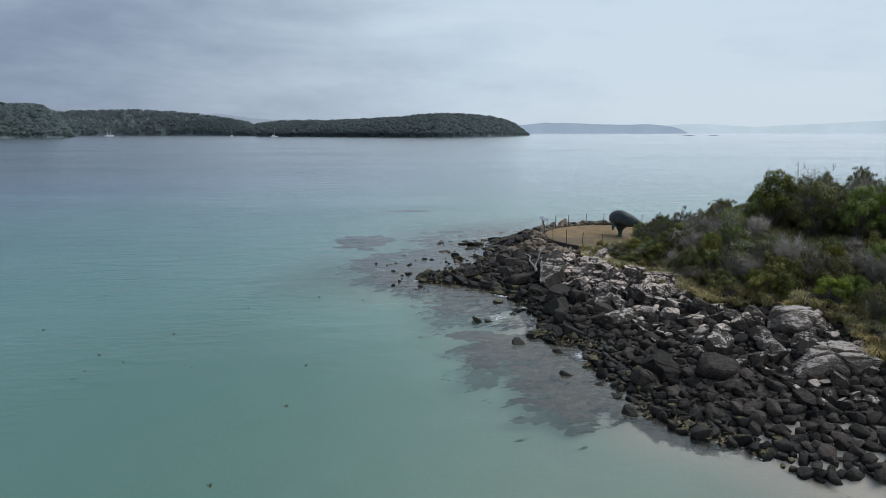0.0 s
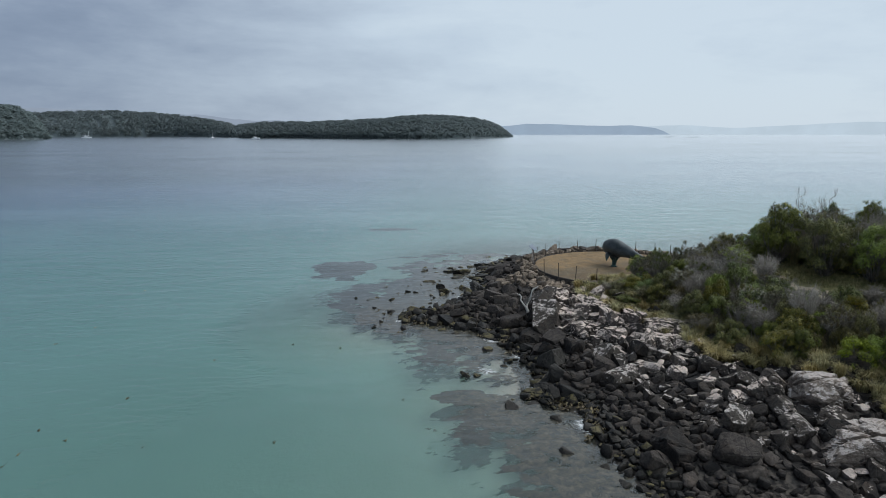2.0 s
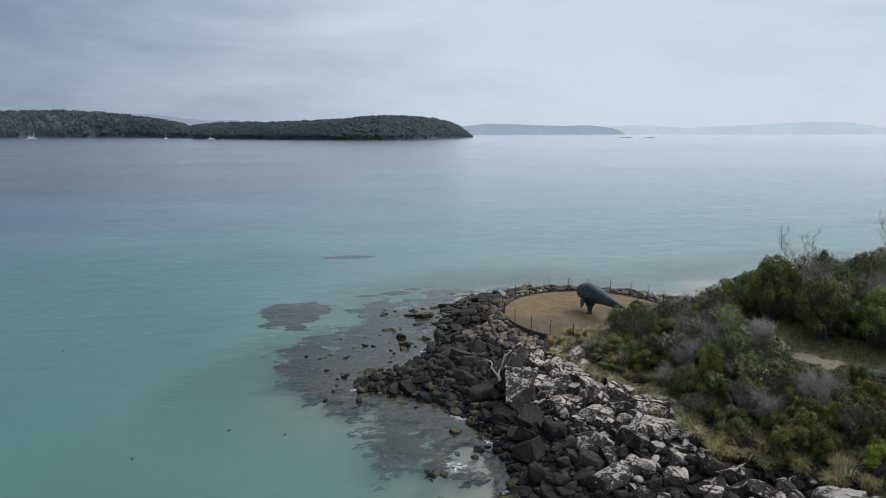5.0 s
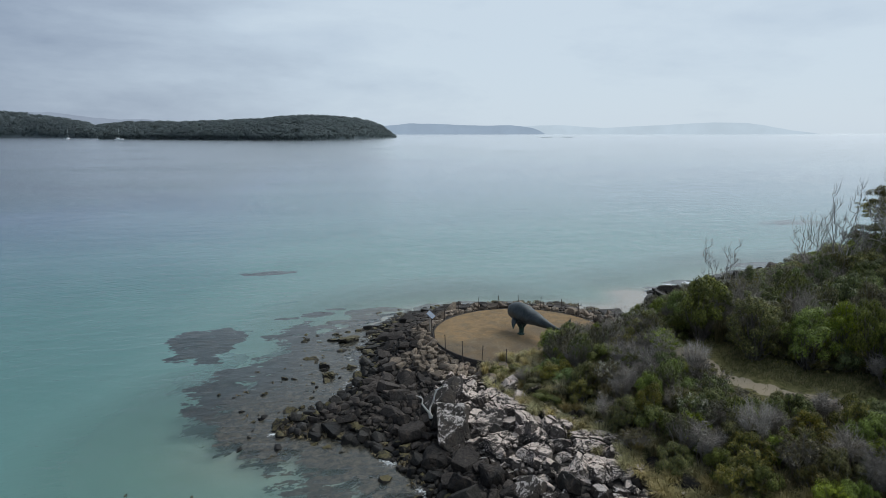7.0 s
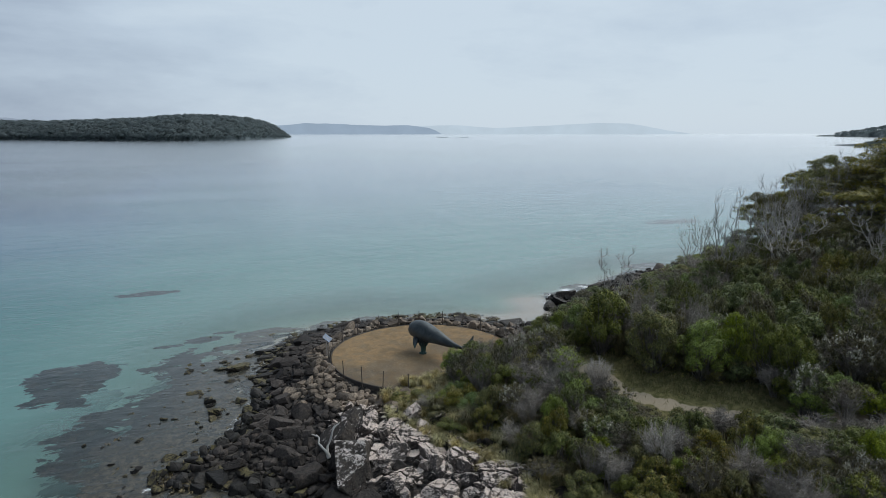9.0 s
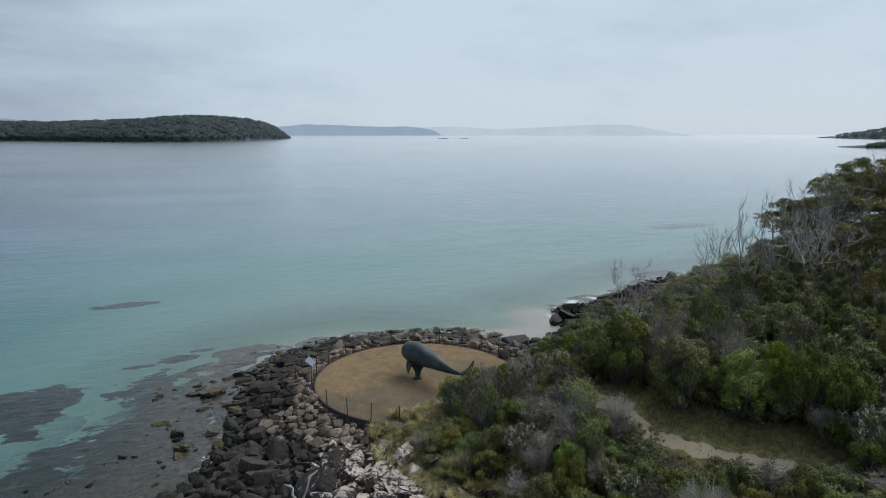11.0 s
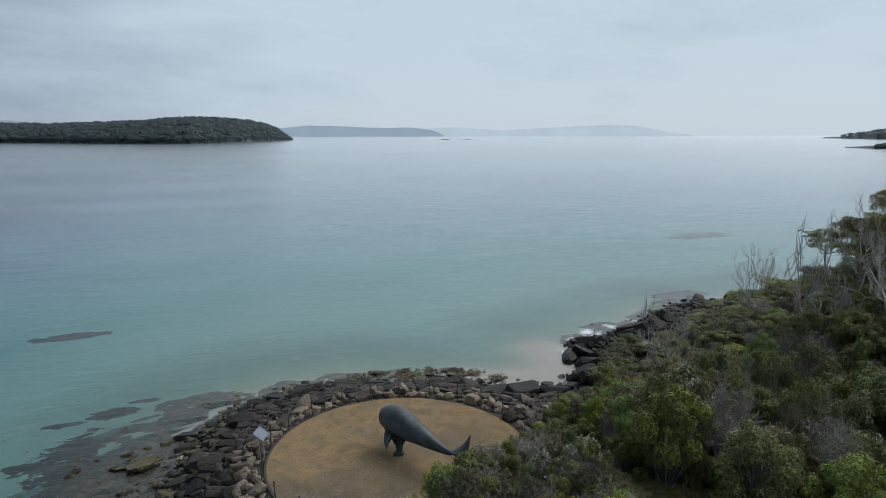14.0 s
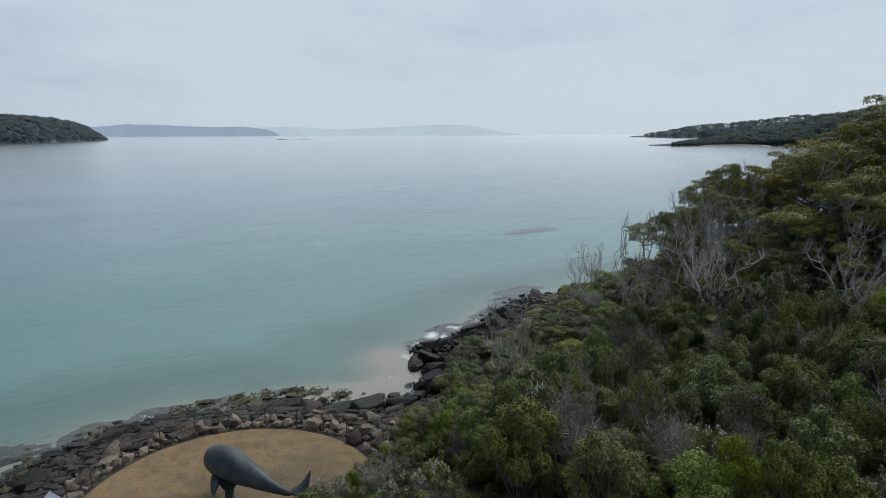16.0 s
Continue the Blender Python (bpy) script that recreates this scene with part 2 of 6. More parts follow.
def water_build(t, add):
    """Clear shallow sea: a tinted see-through body that grows cloudy turquoise with depth, and a rippled glossy skin."""
    geo = add("ShaderNodeNewGeometry")
    co = geo.outputs["Position"]
    # the weed's canopy floats close under the surface
    depth = add("ShaderNodeAttribute", attribute_name="depth").outputs["Fac"]
    weed = torn_weed(add, co, add("ShaderNodeAttribute", attribute_name="reef").outputs["Fac"])
    foam = add("ShaderNodeAttribute", attribute_name="foam").outputs["Fac"]
    fac = ramp_node(t, add("ShaderNodeMath", {0: depth, 1: 0.125}, operation="MULTIPLY").outputs[0],
                    [(0.0, (0.0,) * 3), (0.06, (0.07,) * 3), (0.16, (0.26,) * 3), (0.35, (0.72,) * 3), (0.6, (0.95,) * 3), (0.8, (1.0,) * 3)])
    drift = noise_of(add, co, 0.035, 4.0, 0.55)
    cloudy = ramp_node(t, add("ShaderNodeMath", {0: depth, 1: 0.0625}, operation="MULTIPLY").outputs[0],
                       [(0.0, (0.28, 0.42, 0.37)), (0.0625, (0.26, 0.42, 0.375)), (0.16, (0.185, 0.35, 0.32)), (0.29, (0.092, 0.225, 0.212)), (0.45, (0.09, 0.19, 0.23)), (0.62, (0.09, 0.155, 0.235)), (0.8, (0.05, 0.09, 0.128)), (1.0, (0.034, 0.066, 0.094))])
    cloudy = blend(add, step_of(add, drift, 0.35, 0.7), cloudy, blend(add, 0.25, cloudy, (0.2, 0.34, 0.32, 1)))
    tint = ramp_node(t, add("ShaderNodeMath", {0: depth, 1: 0.2}, operation="MULTIPLY").outputs[0],
                     [(0.0, (1.0, 1.0, 1.0)), (0.04, (0.95, 0.98, 0.97)), (0.12, (0.78, 0.93, 0.9)), (0.3, (0.6, 0.88, 0.85)), (0.7, (0.36, 0.75, 0.72)), (1.0, (0.25, 0.65, 0.63))])
    clear = add("ShaderNodeBsdfTransparent", {"Color": tint}).outputs[0]
    murk = add("ShaderNodeBsdfDiffuse", {"Color": cloudy}).outputs[0]
    body = add("ShaderNodeMixShader", {0: fac, 1: clear, 2: murk}).outputs[0]
    veiled = blend(add, 0.06, weed_color(t, add, co), cloudy)
    canopy = add("ShaderNodeBsdfDiffuse", {"Color": veiled}).outputs[0]
    body = add("ShaderNodeMixShader", {0: add("ShaderNodeMath", {0: weed, 1: 0.93}, operation="MULTIPLY").outputs[0], 1: body, 2: canopy}).outputs[0]
    mp = add("ShaderNodeMapping", {"Vector": co, "Rotation": (0, 0, radians(-20)), "Scale": (0.55, 1.3, 1.0)}).outputs[0]
    w1 = noise_of(add, mp, 1.5, 5.0, 0.55, 0.5)
    w2 = noise_of(add, mp, 0.22, 3.0, 0.5, 0.2)
    calm = noise_of(add, add("ShaderNodeMapping", {"Vector": co, "Scale": (0.006, 0.02, 1.0)}).outputs[0], 1.0, 3.0)
    amp = add("ShaderNodeMapRange", {0: calm, 1: 0.35, 2: 0.65, 3: 0.25, 4: 1.0}).outputs[0]
    h = add("ShaderNodeMath", {0: w1, 1: amp}, operation="MULTIPLY").outputs[0]
    h2 = add("ShaderNodeMath", {0: w2, 1: 1.2}, operation="MULTIPLY").outputs[0]
    h = add("ShaderNodeMath", {0: h, 1: h2}, operation="ADD").outputs[0]
    nor = bump_of(add, h, 0.4, 0.22)
    gloss = add("ShaderNodeBsdfGlossy", {"Color": (1, 1, 1, 1), "Roughness": 0.15, "Normal": nor}).outputs[0]
    fr = add("ShaderNodeFresnel", {"IOR": 1.335, "Normal": nor}).outputs[0]
    wet = add("ShaderNodeMixShader", {0: fr, 1: body, 2: gloss}).outputs[0]
    fn = noise_of(add, add("ShaderNodeMapping", {"Vector": co, "Rotation": (0, 0, radians(-25)), "Scale": (0.7, 1.6, 1.0)}).outputs[0], 3.0, 9.0, 0.75, 1.6)
    fm = add("ShaderNodeMath", {0: foam, 1: fn}, operation="ADD").outputs[0]
    fm = step_of(add, fm, 0.9, 1.04)
    white = surface(add, (0.78, 0.8, 0.8, 1), 0.7)
    return add("ShaderNodeMixShader", {0: fm, 1: wet, 2: white}).outputs[0]


def pad_build(t, add):
    """Compacted gravel: orange fines, greyer where it is worn, pale scuffs and loose grains."""
    co = add("ShaderNodeTexCoord").outputs["Object"]
    big = noise_of(add, co, 0.22, 3.0, 0.5, 0.4)
    mid = noise_of(add, co, 1.1, 5.0, 0.65)
    grain = noise_of(add, co, 26.0, 3.0, 0.7)
    streak = noise_of(add, add("ShaderNodeMapping", {"Vector": co, "Rotation": (0, 0, 0.5), "Scale": (1.6, 0.9, 1.0)}).outputs[0], 2.2, 5.0, 0.7)
    y = add("ShaderNodeSeparateXYZ", {0: co}).outputs["Y"]
    side = add("ShaderNodeMapRange", {0: y, 1: -6.0, 2: 4.0, 3: -0.16, 4: 0.2}).outputs[0]
    f = add("ShaderNodeMath", {0: big, 1: side}, operation="ADD").outputs[0]
    col = blend(add, step_of(add, f, 0.36, 0.66), (0.13, 0.105, 0.076, 1), (0.315, 0.205, 0.102, 1))
    col = blend(add, step_of(add, mid, 0.38, 0.7), col, (0.2, 0.152, 0.098, 1))
    col = blend(add, add("ShaderNodeMath", {0: step_of(add, streak, 0.58, 0.78), 1: 0.5}, operation="MULTIPLY").outputs[0], col, (0.3, 0.23, 0.15, 1))
    col = blend(add, step_of(add, noise_of(add, co, 7.0, 6.0, 0.75), 0.56, 0.8), col, (0.15, 0.115, 0.075, 1))
    wheel = noise_of(add, add("ShaderNodeMapping", {"Vector": co, "Rotation": (0, 0, -0.4), "Scale": (0.7, 4.0, 1.0)}).outputs[0], 1.6, 7.0, 0.72, 0.4)
    col = blend(add, add("ShaderNodeMath", {0: step_of(add, wheel, 0.5, 0.72), 1: 0.3}, operation="MULTIPLY").outputs[0], col, (0.135, 0.105, 0.072, 1))
    chips = noise_of(add, co, 8.0, 6.0, 0.8)
    col = blend(add, add("ShaderNodeMath", {0: step_of(add, chips, 0.54, 0.68), 1: 0.75}, operation="MULTIPLY").outputs[0], col, (0.4, 0.33, 0.235, 1))
    col = blend(add, add("ShaderNodeMath", {0: step_of(add, chips, 0.46, 0.32), 1: 0.9}, operation="MULTIPLY").outputs[0], col, (0.1, 0.078, 0.052, 1))
    blot = noise_of(add, co, 0.7, 8.0, 0.72, 0.8)
    col = blend(add, add("ShaderNodeMath", {0: step_of(add, blot, 0.47, 0.62), 1: 0.55}, operation="MULTIPLY").outputs[0], col, (0.17, 0.115, 0.062, 1))
    col = blend(add, 0.75, col, grain, "SOFT_LIGHT")
    return surface(add, col, 0.95, bump_of(add, grain, 0.8, 0.016), 0.0, 0.2)


def bronze_build(t, add):
    """Grey-blue bronze skin, dark in the hollows of the casting, with green verdigris on the foot."""
    co = add("ShaderNodeTexCoord").outputs["Object"]
    a = noise_of(add, co, 1.3, 6.0, 0.65, 0.5)
    b = noise_of(add, co, 11.0, 5.0, 0.7)
    col = blend(add, step_of(add, a, 0.32, 0.68), (0.03, 0.037, 0.041, 1), (0.074, 0.087, 0.091, 1))
    col = blend(add, step_of(add, b, 0.5, 0.7), col, (0.07, 0.085, 0.088, 1))
    z = add("ShaderNodeSeparateXYZ", {0: co}).outputs["Z"]
    low = add("ShaderNodeMapRange", {0: z, 1: 0.95, 2: 0.6, 3: 0.0, 4: 1.0}).outputs[0]
    green = blend(add, step_of(add, b, 0.35, 0.65), (0.02, 0.045, 0.042, 1), (0.055, 0.115, 0.1, 1))
    col = blend(add, low, col, green)
    return surface(add, col, 0.5, bump_of(add, b, 0.25, 0.012), 0.25, 0.4)


# Self-lit backdrop: the distance haze is put into its glowing colour.
def haze_glow_build(color):
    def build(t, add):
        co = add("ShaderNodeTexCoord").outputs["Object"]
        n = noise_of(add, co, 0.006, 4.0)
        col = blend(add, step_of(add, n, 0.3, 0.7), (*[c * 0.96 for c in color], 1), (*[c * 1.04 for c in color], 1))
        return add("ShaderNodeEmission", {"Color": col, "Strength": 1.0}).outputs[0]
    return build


M_GROUND = material("sand_soil_and_weed", ground_build)
M_WATER = material("sea_water", water_build)
M_ROCK = rock_material("dark_dolerite", (0.0105, 0.009, 0.0082), (0.078, 0.065, 0.056), 0.0, rust=0.35)
M_ROCK_WET = rock_material("wet_dark_dolerite", (0.008, 0.0075, 0.007), (0.034, 0.03, 0.025), 0.0, wet=0.6)
M_ROCK_TAN = rock_material("weathered_grey_stone", (0.07, 0.056, 0.044), (0.3, 0.235, 0.175), 0.1, (0.34, 0.275, 0.21), rust=0.3)
M_ROCK_WHITE = rock_material("lichen_crusted_stone", (0.032, 0.027, 0.024), (0.2, 0.165, 0.14), 0.68, (0.84, 0.7, 0.6), rust=0.4)
M_ROCK_SPOT = rock_material("lichen_spotted_dolerite", (0.014, 0.012, 0.011), (0.06, 0.05, 0.042), 0.34, (0.72, 0.64, 0.58), rust=0.4)
M_ROCK_KELP = rock_material("kelp_draped_rock", (0.008, 0.0075, 0.007), (0.03, 0.026, 0.022), 0.52, (0.15, 0.125, 0.055), wet=0.5)
M_BEDROCK = rock_material("pale_bedrock", (0.085, 0.067, 0.055), (0.2, 0.162, 0.134), 0.46, (0.64, 0.565, 0.51), rust=0.3)
M_PAD = material("compacted_gravel", pad_build)
M_EDGE = two_tone("rusted_steel_edging", (0.02, 0.017, 0.015), (0.05, 0.04, 0.033), 2.0, 6.0, 0.7, 0.3, 0.01)
M_BRONZE = material("patinated_bronze", bronze_build)
M_POST = two_tone("weathered_post", (0.05, 0.04, 0.033), (0.13, 0.1, 0.08), 3.0, 6.0, 0.85, 0.4, 0.01)
M_DRIFT = two_tone("sun_bleached_wood", (0.4, 0.38, 0.35), (0.58, 0.55, 0.51), 3.0, 8.0, 0.85, 0.3, 0.01)
M_PALE_POST = two_tone("pale_timber", (0.26, 0.23, 0.2), (0.42, 0.38, 0.34), 3.0, 8.0, 0.85, 0.4, 0.01)
M_SIGN = two_tone("printed_panel", (0.1, 0.14, 0.2), (0.16, 0.21, 0.28), 1.2, 5.0, 0.35, 0.05, 0.002)
M_BARK = two_tone("grey_bark", (0.09, 0.078, 0.068), (0.24, 0.215, 0.19), 1.5, 8.0, 0.9, 0.5, 0.02, 0.0, 0.25)
M_DEAD = two_tone("bleached_dead_wood", (0.31, 0.287, 0.265), (0.57, 0.535, 0.495), 2.0, 8.0, 0.9, 0.4, 0.01, 0.0, 0.25)
M_TWIG = two_tone("grey_twigs", (0.2, 0.178, 0.153), (0.4, 0.356, 0.31), 2.0, 8.0, 0.9, 0.3, 0.01, 0.0, 0.3)
M_PALE_TWIG = two_tone("pale_grey_twigs", (0.31, 0.28, 0.245), (0.58, 0.525, 0.465), 2.0, 8.0, 0.9, 0.3, 0.01, 0.0, 0.2)
M_LEAF = leaf_material("heath_leaves", [(0.031, 0.048, 0.012), (0.084, 0.113, 0.022), (0.159, 0.197, 0.043), (0.242, 0.267, 0.069)])
M_LEAF_FRESH = leaf_material("fresh_leaves", [(0.064, 0.096, 0.013), (0.160, 0.236, 0.031), (0.309, 0.419, 0.057)])
M_LEAF_OLIVE = leaf_material("olive_leaves", [(0.034, 0.036, 0.013), (0.091, 0.096, 0.028), (0.174, 0.167, 0.045), (0.248, 0.220, 0.070)])
M_LEAF_GREY = leaf_material("greyish_leaves", [(0.041, 0.040, 0.018), (0.115, 0.108, 0.048), (0.224, 0.206, 0.099)])
M_LEAF_DARK = leaf_material("gum_leaves", [(0.034, 0.044, 0.011), (0.099, 0.118, 0.023), (0.206, 0.212, 0.037), (0.368, 0.318, 0.068)])
M_GUM = leaf_material("sunlit_gum_leaves", [(0.055, 0.066, 0.019), (0.139, 0.155, 0.034), (0.278, 0.280, 0.055), (0.473, 0.432, 0.086)])
M_SEDGE = leaf_material("sedge_blades", [(0.09, 0.1, 0.038), (0.19, 0.178, 0.08), (0.34, 0.295, 0.15)])
M_VERGE = leaf_material("verge_grass_blades", [(0.13, 0.14, 0.045), (0.25, 0.23, 0.085), (0.42, 0.36, 0.16)])
M_FLOWER = two_tone("pale_flower_heads", (0.4, 0.38, 0.29), (0.6, 0.57, 0.46), 4.0, 5.0, 0.9, 0.2, 0.01)
M_STRAW = leaf_material("dry_tussock_blades", [(0.22, 0.2, 0.075), (0.42, 0.38, 0.15), (0.62, 0.56, 0.26)])
M_KELP = leaf_material("brown_kelp", [(0.035, 0.026, 0.011), (0.1, 0.075, 0.028), (0.25, 0.2, 0.08)], 0.35, 0.1)
# far forest, soil and islets: haze put into paler, bluer base colours
M_ISLAND = leaf_material("haze_tinted_gum_forest", [(0.205, 0.25, 0.255), (0.21, 0.256, 0.258), (0.216, 0.262, 0.26)], 0.9, 0.5, 0.1)
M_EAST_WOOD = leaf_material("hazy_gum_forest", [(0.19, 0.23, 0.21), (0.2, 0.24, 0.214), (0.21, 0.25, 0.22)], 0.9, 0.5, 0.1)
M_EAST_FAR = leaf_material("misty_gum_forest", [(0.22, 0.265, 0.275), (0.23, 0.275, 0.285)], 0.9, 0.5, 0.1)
M_ISLAND_SOIL = two_tone("haze_tinted_forest_floor", (0.13, 0.16, 0.165), (0.145, 0.175, 0.18), 0.02, 8.0, 0.95, 0.0, 0.1)
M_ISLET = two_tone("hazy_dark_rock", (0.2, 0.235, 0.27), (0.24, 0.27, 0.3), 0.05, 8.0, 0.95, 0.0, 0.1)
M_BEACH = two_tone("pale_beach_sand", (0.42, 0.39, 0.35), (0.52, 0.48, 0.43), 0.05, 10.0, 0.95, 0.1, 0.02)
M_HULL = two_tone("white_hull_paint", (0.72, 0.74, 0.75), (0.82, 0.83, 0.84), 0.3, 5.0, 0.35, 0.0, 0.01)
M_HULL_RED = two_tone("red_boot_stripe", (0.3, 0.05, 0.04), (0.4, 0.07, 0.05), 0.3, 5.0, 0.4, 0.0, 0.01)
# the haze over each ridge is put into the colour it glows with
M_FAR_A = material("hazy_ridge", haze_glow_build((0.29, 0.375, 0.48)))
M_FAR_B = material("faint_ridge", haze_glow_build((0.475, 0.575, 0.665)))
M_FAR_C = material("misty_mountain", haze_glow_build((0.27, 0.325, 0.41)))

# ---- plan of the shore ----
SHORE = [(300, -60), (60, -60), (34, -30), (23, -10), (17.5, 8), (13.6, 18), (11.6, 21.8), (9.4, 23.2), (8.4, 27), (7.9, 30), (8.0, 33),
         (6.0, 34.4), (6.6, 37.0), (6.3, 39.4), (5.4, 42.6), (3.8, 45.8), (1.6, 47.4), (-1.4, 48.2), (-0.4, 50.2), (2.6, 52.6), (4.0, 56), (4.8, 59), (4.8, 62), (6.0, 64.4),
         (6.5, 67.4), (9.2, 70.4), (13.2, 72.3), (17, 72.6), (20.8, 70.8), (26.6, 69.4), (28, 66.5), (30, 65.3), (33.5, 65.8), (37.2, 70),
         (36.8, 72.6), (38.6, 74), (42, 74.2), (47, 75.6), (51, 78), (58.5, 80.8), (63, 78.8), (74, 80), (88, 74), (110, 66), (170, 52), (300, 40)]
SCRUB = [(12.9, 50.3), (12.8, 46.8), (14.9, 42), (16, 37), (17.4, 33.6), (18.8, 31.9), (20.2, 29.4), (20.2, 26.6), (20.5, 17), (27, -8), (40, -34), (60, -40), (290, -40), (290, 36), (170, 48),
         (110, 62), (88, 70), (76, 75), (66, 75), (59, 73.6), (52, 70.6), (45.6, 68.2), (41, 66.2), (38.2, 64.0), (35.2, 61.2), (30.5, 58.8), (26.6, 57.2), (24.8, 55.6),
         (23.2, 53), (21.6, 52.2), (19.6, 51.6), (17.6, 51.0), (15.4, 50.7)]
TRACK = [(22.9, 49.6), (23.2, 46.4), (23.4, 43.6), (23.5, 41.6), (24.2, 39.8), (25.3, 38.4), (26.3, 37.1), (27.5, 35.7), (30.2, 33.4), (38, 26), (55, 14)]
GLADE = [(24.4, 45.4), (24.9, 42.8), (26.0, 40.6), (27.2, 38.8), (28.2, 37.2)]
PAD_X, PAD_Y, PAD_R, PAD_Z = 16.85, 57.0, 7.0, 2.15
COVE = [(26.2, 70.6), (28.6, 69.0), (31.5, 68.4), (34.2, 69.4), (35.4, 72.0), (35.8, 74.2)]
SHELF_NORTH = [(13, 73.4), (20, 72.4), (25, 71.0), (24.5, 69.6), (20, 70.6), (13.5, 72)]
SHELF_EAST = [(40, 75.8), (47, 77.4), (53, 80.4), (60, 82), (60, 80), (51, 77.6), (46, 75), (40, 73.8)]
SHELF_WEST = [(-3.3, 67.2), (-2.6, 68.8), (-0.4, 71.0), (1.4, 72.0), (0.6, 70.0), (1.2, 67.6), (3, 68.2), (6, 68.4), (5, 66), (4, 60), (4, 54), (-1, 50), (-1.4, 45.4), (-3.6, 45.2), (-5.0, 48.6),
              (-6.6, 51.6), (-7.8, 52.1), (-8.0, 55.6), (-6.6, 58.4), (-6.8, 59.4), (-5.0, 61.0), (-2.6, 61.6), (-1.8, 64.4)]
SHELF_SOUTH = [(0.3, 31), (2.5, 28.4), (3.6, 24.2), (5.3, 23.2), (9, 23), (9.2, 26.5), (8.4, 30), (8, 33.4), (5.4, 34.6), (2.8, 36), (0.6, 34.3)]
SHELF_COVE = [(-0.4, 38.2), (2, 38.4), (4, 39.6), (3, 42), (1, 44.6), (-1.8, 43.5), (-0.5, 41)]
SHELF_OUTER = [(-6.7, 70.6), (-5.0, 68.6), (-5.6, 66.8), (-6.4, 65.2), (-7.2, 64.4), (-6.6, 61.5), (-7.9, 61.6), (-10.2, 63.0), (-10.9, 65.6), (-10.9, 67.9), (-9.8, 69.6), (-8.2, 70.2)]
SHELVES = [SHELF_NORTH, SHELF_EAST, SHELF_WEST, SHELF_SOUTH, SHELF_COVE, SHELF_OUTER]
REEFS = [(13.1, 74.2, 0.8, 0.4), (-4.6, 92.9, 3.2, 1.1), (1.3, 73.0, 1.5, 0.8), (3.1, 74.5, 1.0, 0.4), (3.4, 70.1, 1.4, 0.6), (5.2, 73.0, 1.2, 1.0), (7.4, 73.2, 2.2, 1.2), (6.0, 71.2, 1.6, 0.9), (-1.7, 72.3, 1.2, 0.4), (1.6, 69.0, 1.0, 0.4), (4.7, 69.6, 1.3, 0.4), 
         (95, 117, 7.0, 2.5), (20.8, 73.3, 1.2, 0.4), (25.2, 72.2, 1.0, 0.4), (44.0, 77.4, 2.2, 0.8), (60, 84, 4, 1.5), (2.0, 34.6, 1.6, 1.0)]

KELP_CLUMPS = [(20.1, 73.4, 0.5), (22.3, 72.9, 0.5), (22.2, 72.0, 0.5), (24.2, 72.4, 0.42), (25.9, 71.6, 0.6), (28.6, 68.9, 0.5), (22.8, 70.8, 0.55), (18.2, 73.2, 0.4), (27.2, 70.6, 0.35)]


def inside(poly, x, y):
    """Which of the points lie in the outline."""
    hit = np.zeros(x.shape, bool)
    for (x1, y1), (x2, y2) in zip(poly, poly[1:] + poly[:1]):
        if y1 == y2:
            continue
        cross = ((y1 > y) != (y2 > y)) & (x < (x2 - x1) * (y - y1) / (y2 - y1) + x1)
        hit ^= cross
    return hit


def edge_distance(line, x, y, closed=True):
    best = np.full(x.shape, 1e9)
    ends = zip(line, line[1:] + line[:1]) if closed else zip(line, line[1:])
    for (x1, y1), (x2, y2) in ends:
        dx, dy = x2 - x1, y2 - y1
        s = np.clip(((x - x1) * dx + (y - y1) * dy) / (dx * dx + dy * dy), 0, 1)
        best = np.minimum(best, np.hypot(x - x1 - s * dx, y - y1 - s * dy))
    return best


def signed(poly, x, y):
    d = edge_distance(poly, x, y)
    return np.where(inside(poly, x, y), d, -d)


def wobble(x, y, scale, seed=0.0):
    """Smooth, cheap unevenness between about -1 and 1."""
    a = np.sin(x * scale * 1.3 + 1.7 * np.sin(y * scale * 0.9 + seed) + seed) * np.cos(y * scale * 1.1 - 1.3 * np.sin(x * scale * 0.7 + 2 * seed))
    b = np.sin(x * scale * 2.9 + 2.1 * seed + 1.2 * np.cos(y * scale * 2.3)) * np.sin(y * scale * 3.1 + 0.7 * seed)
    return 0.7 * a + 0.3 * b


def smooth(a, lo, hi):
    s = np.clip((a - lo) / (hi - lo), 0, 1)
    return s * s * (3 - 2 * s)


def shore_distance(x, y):
    return signed(SHORE, x, y)


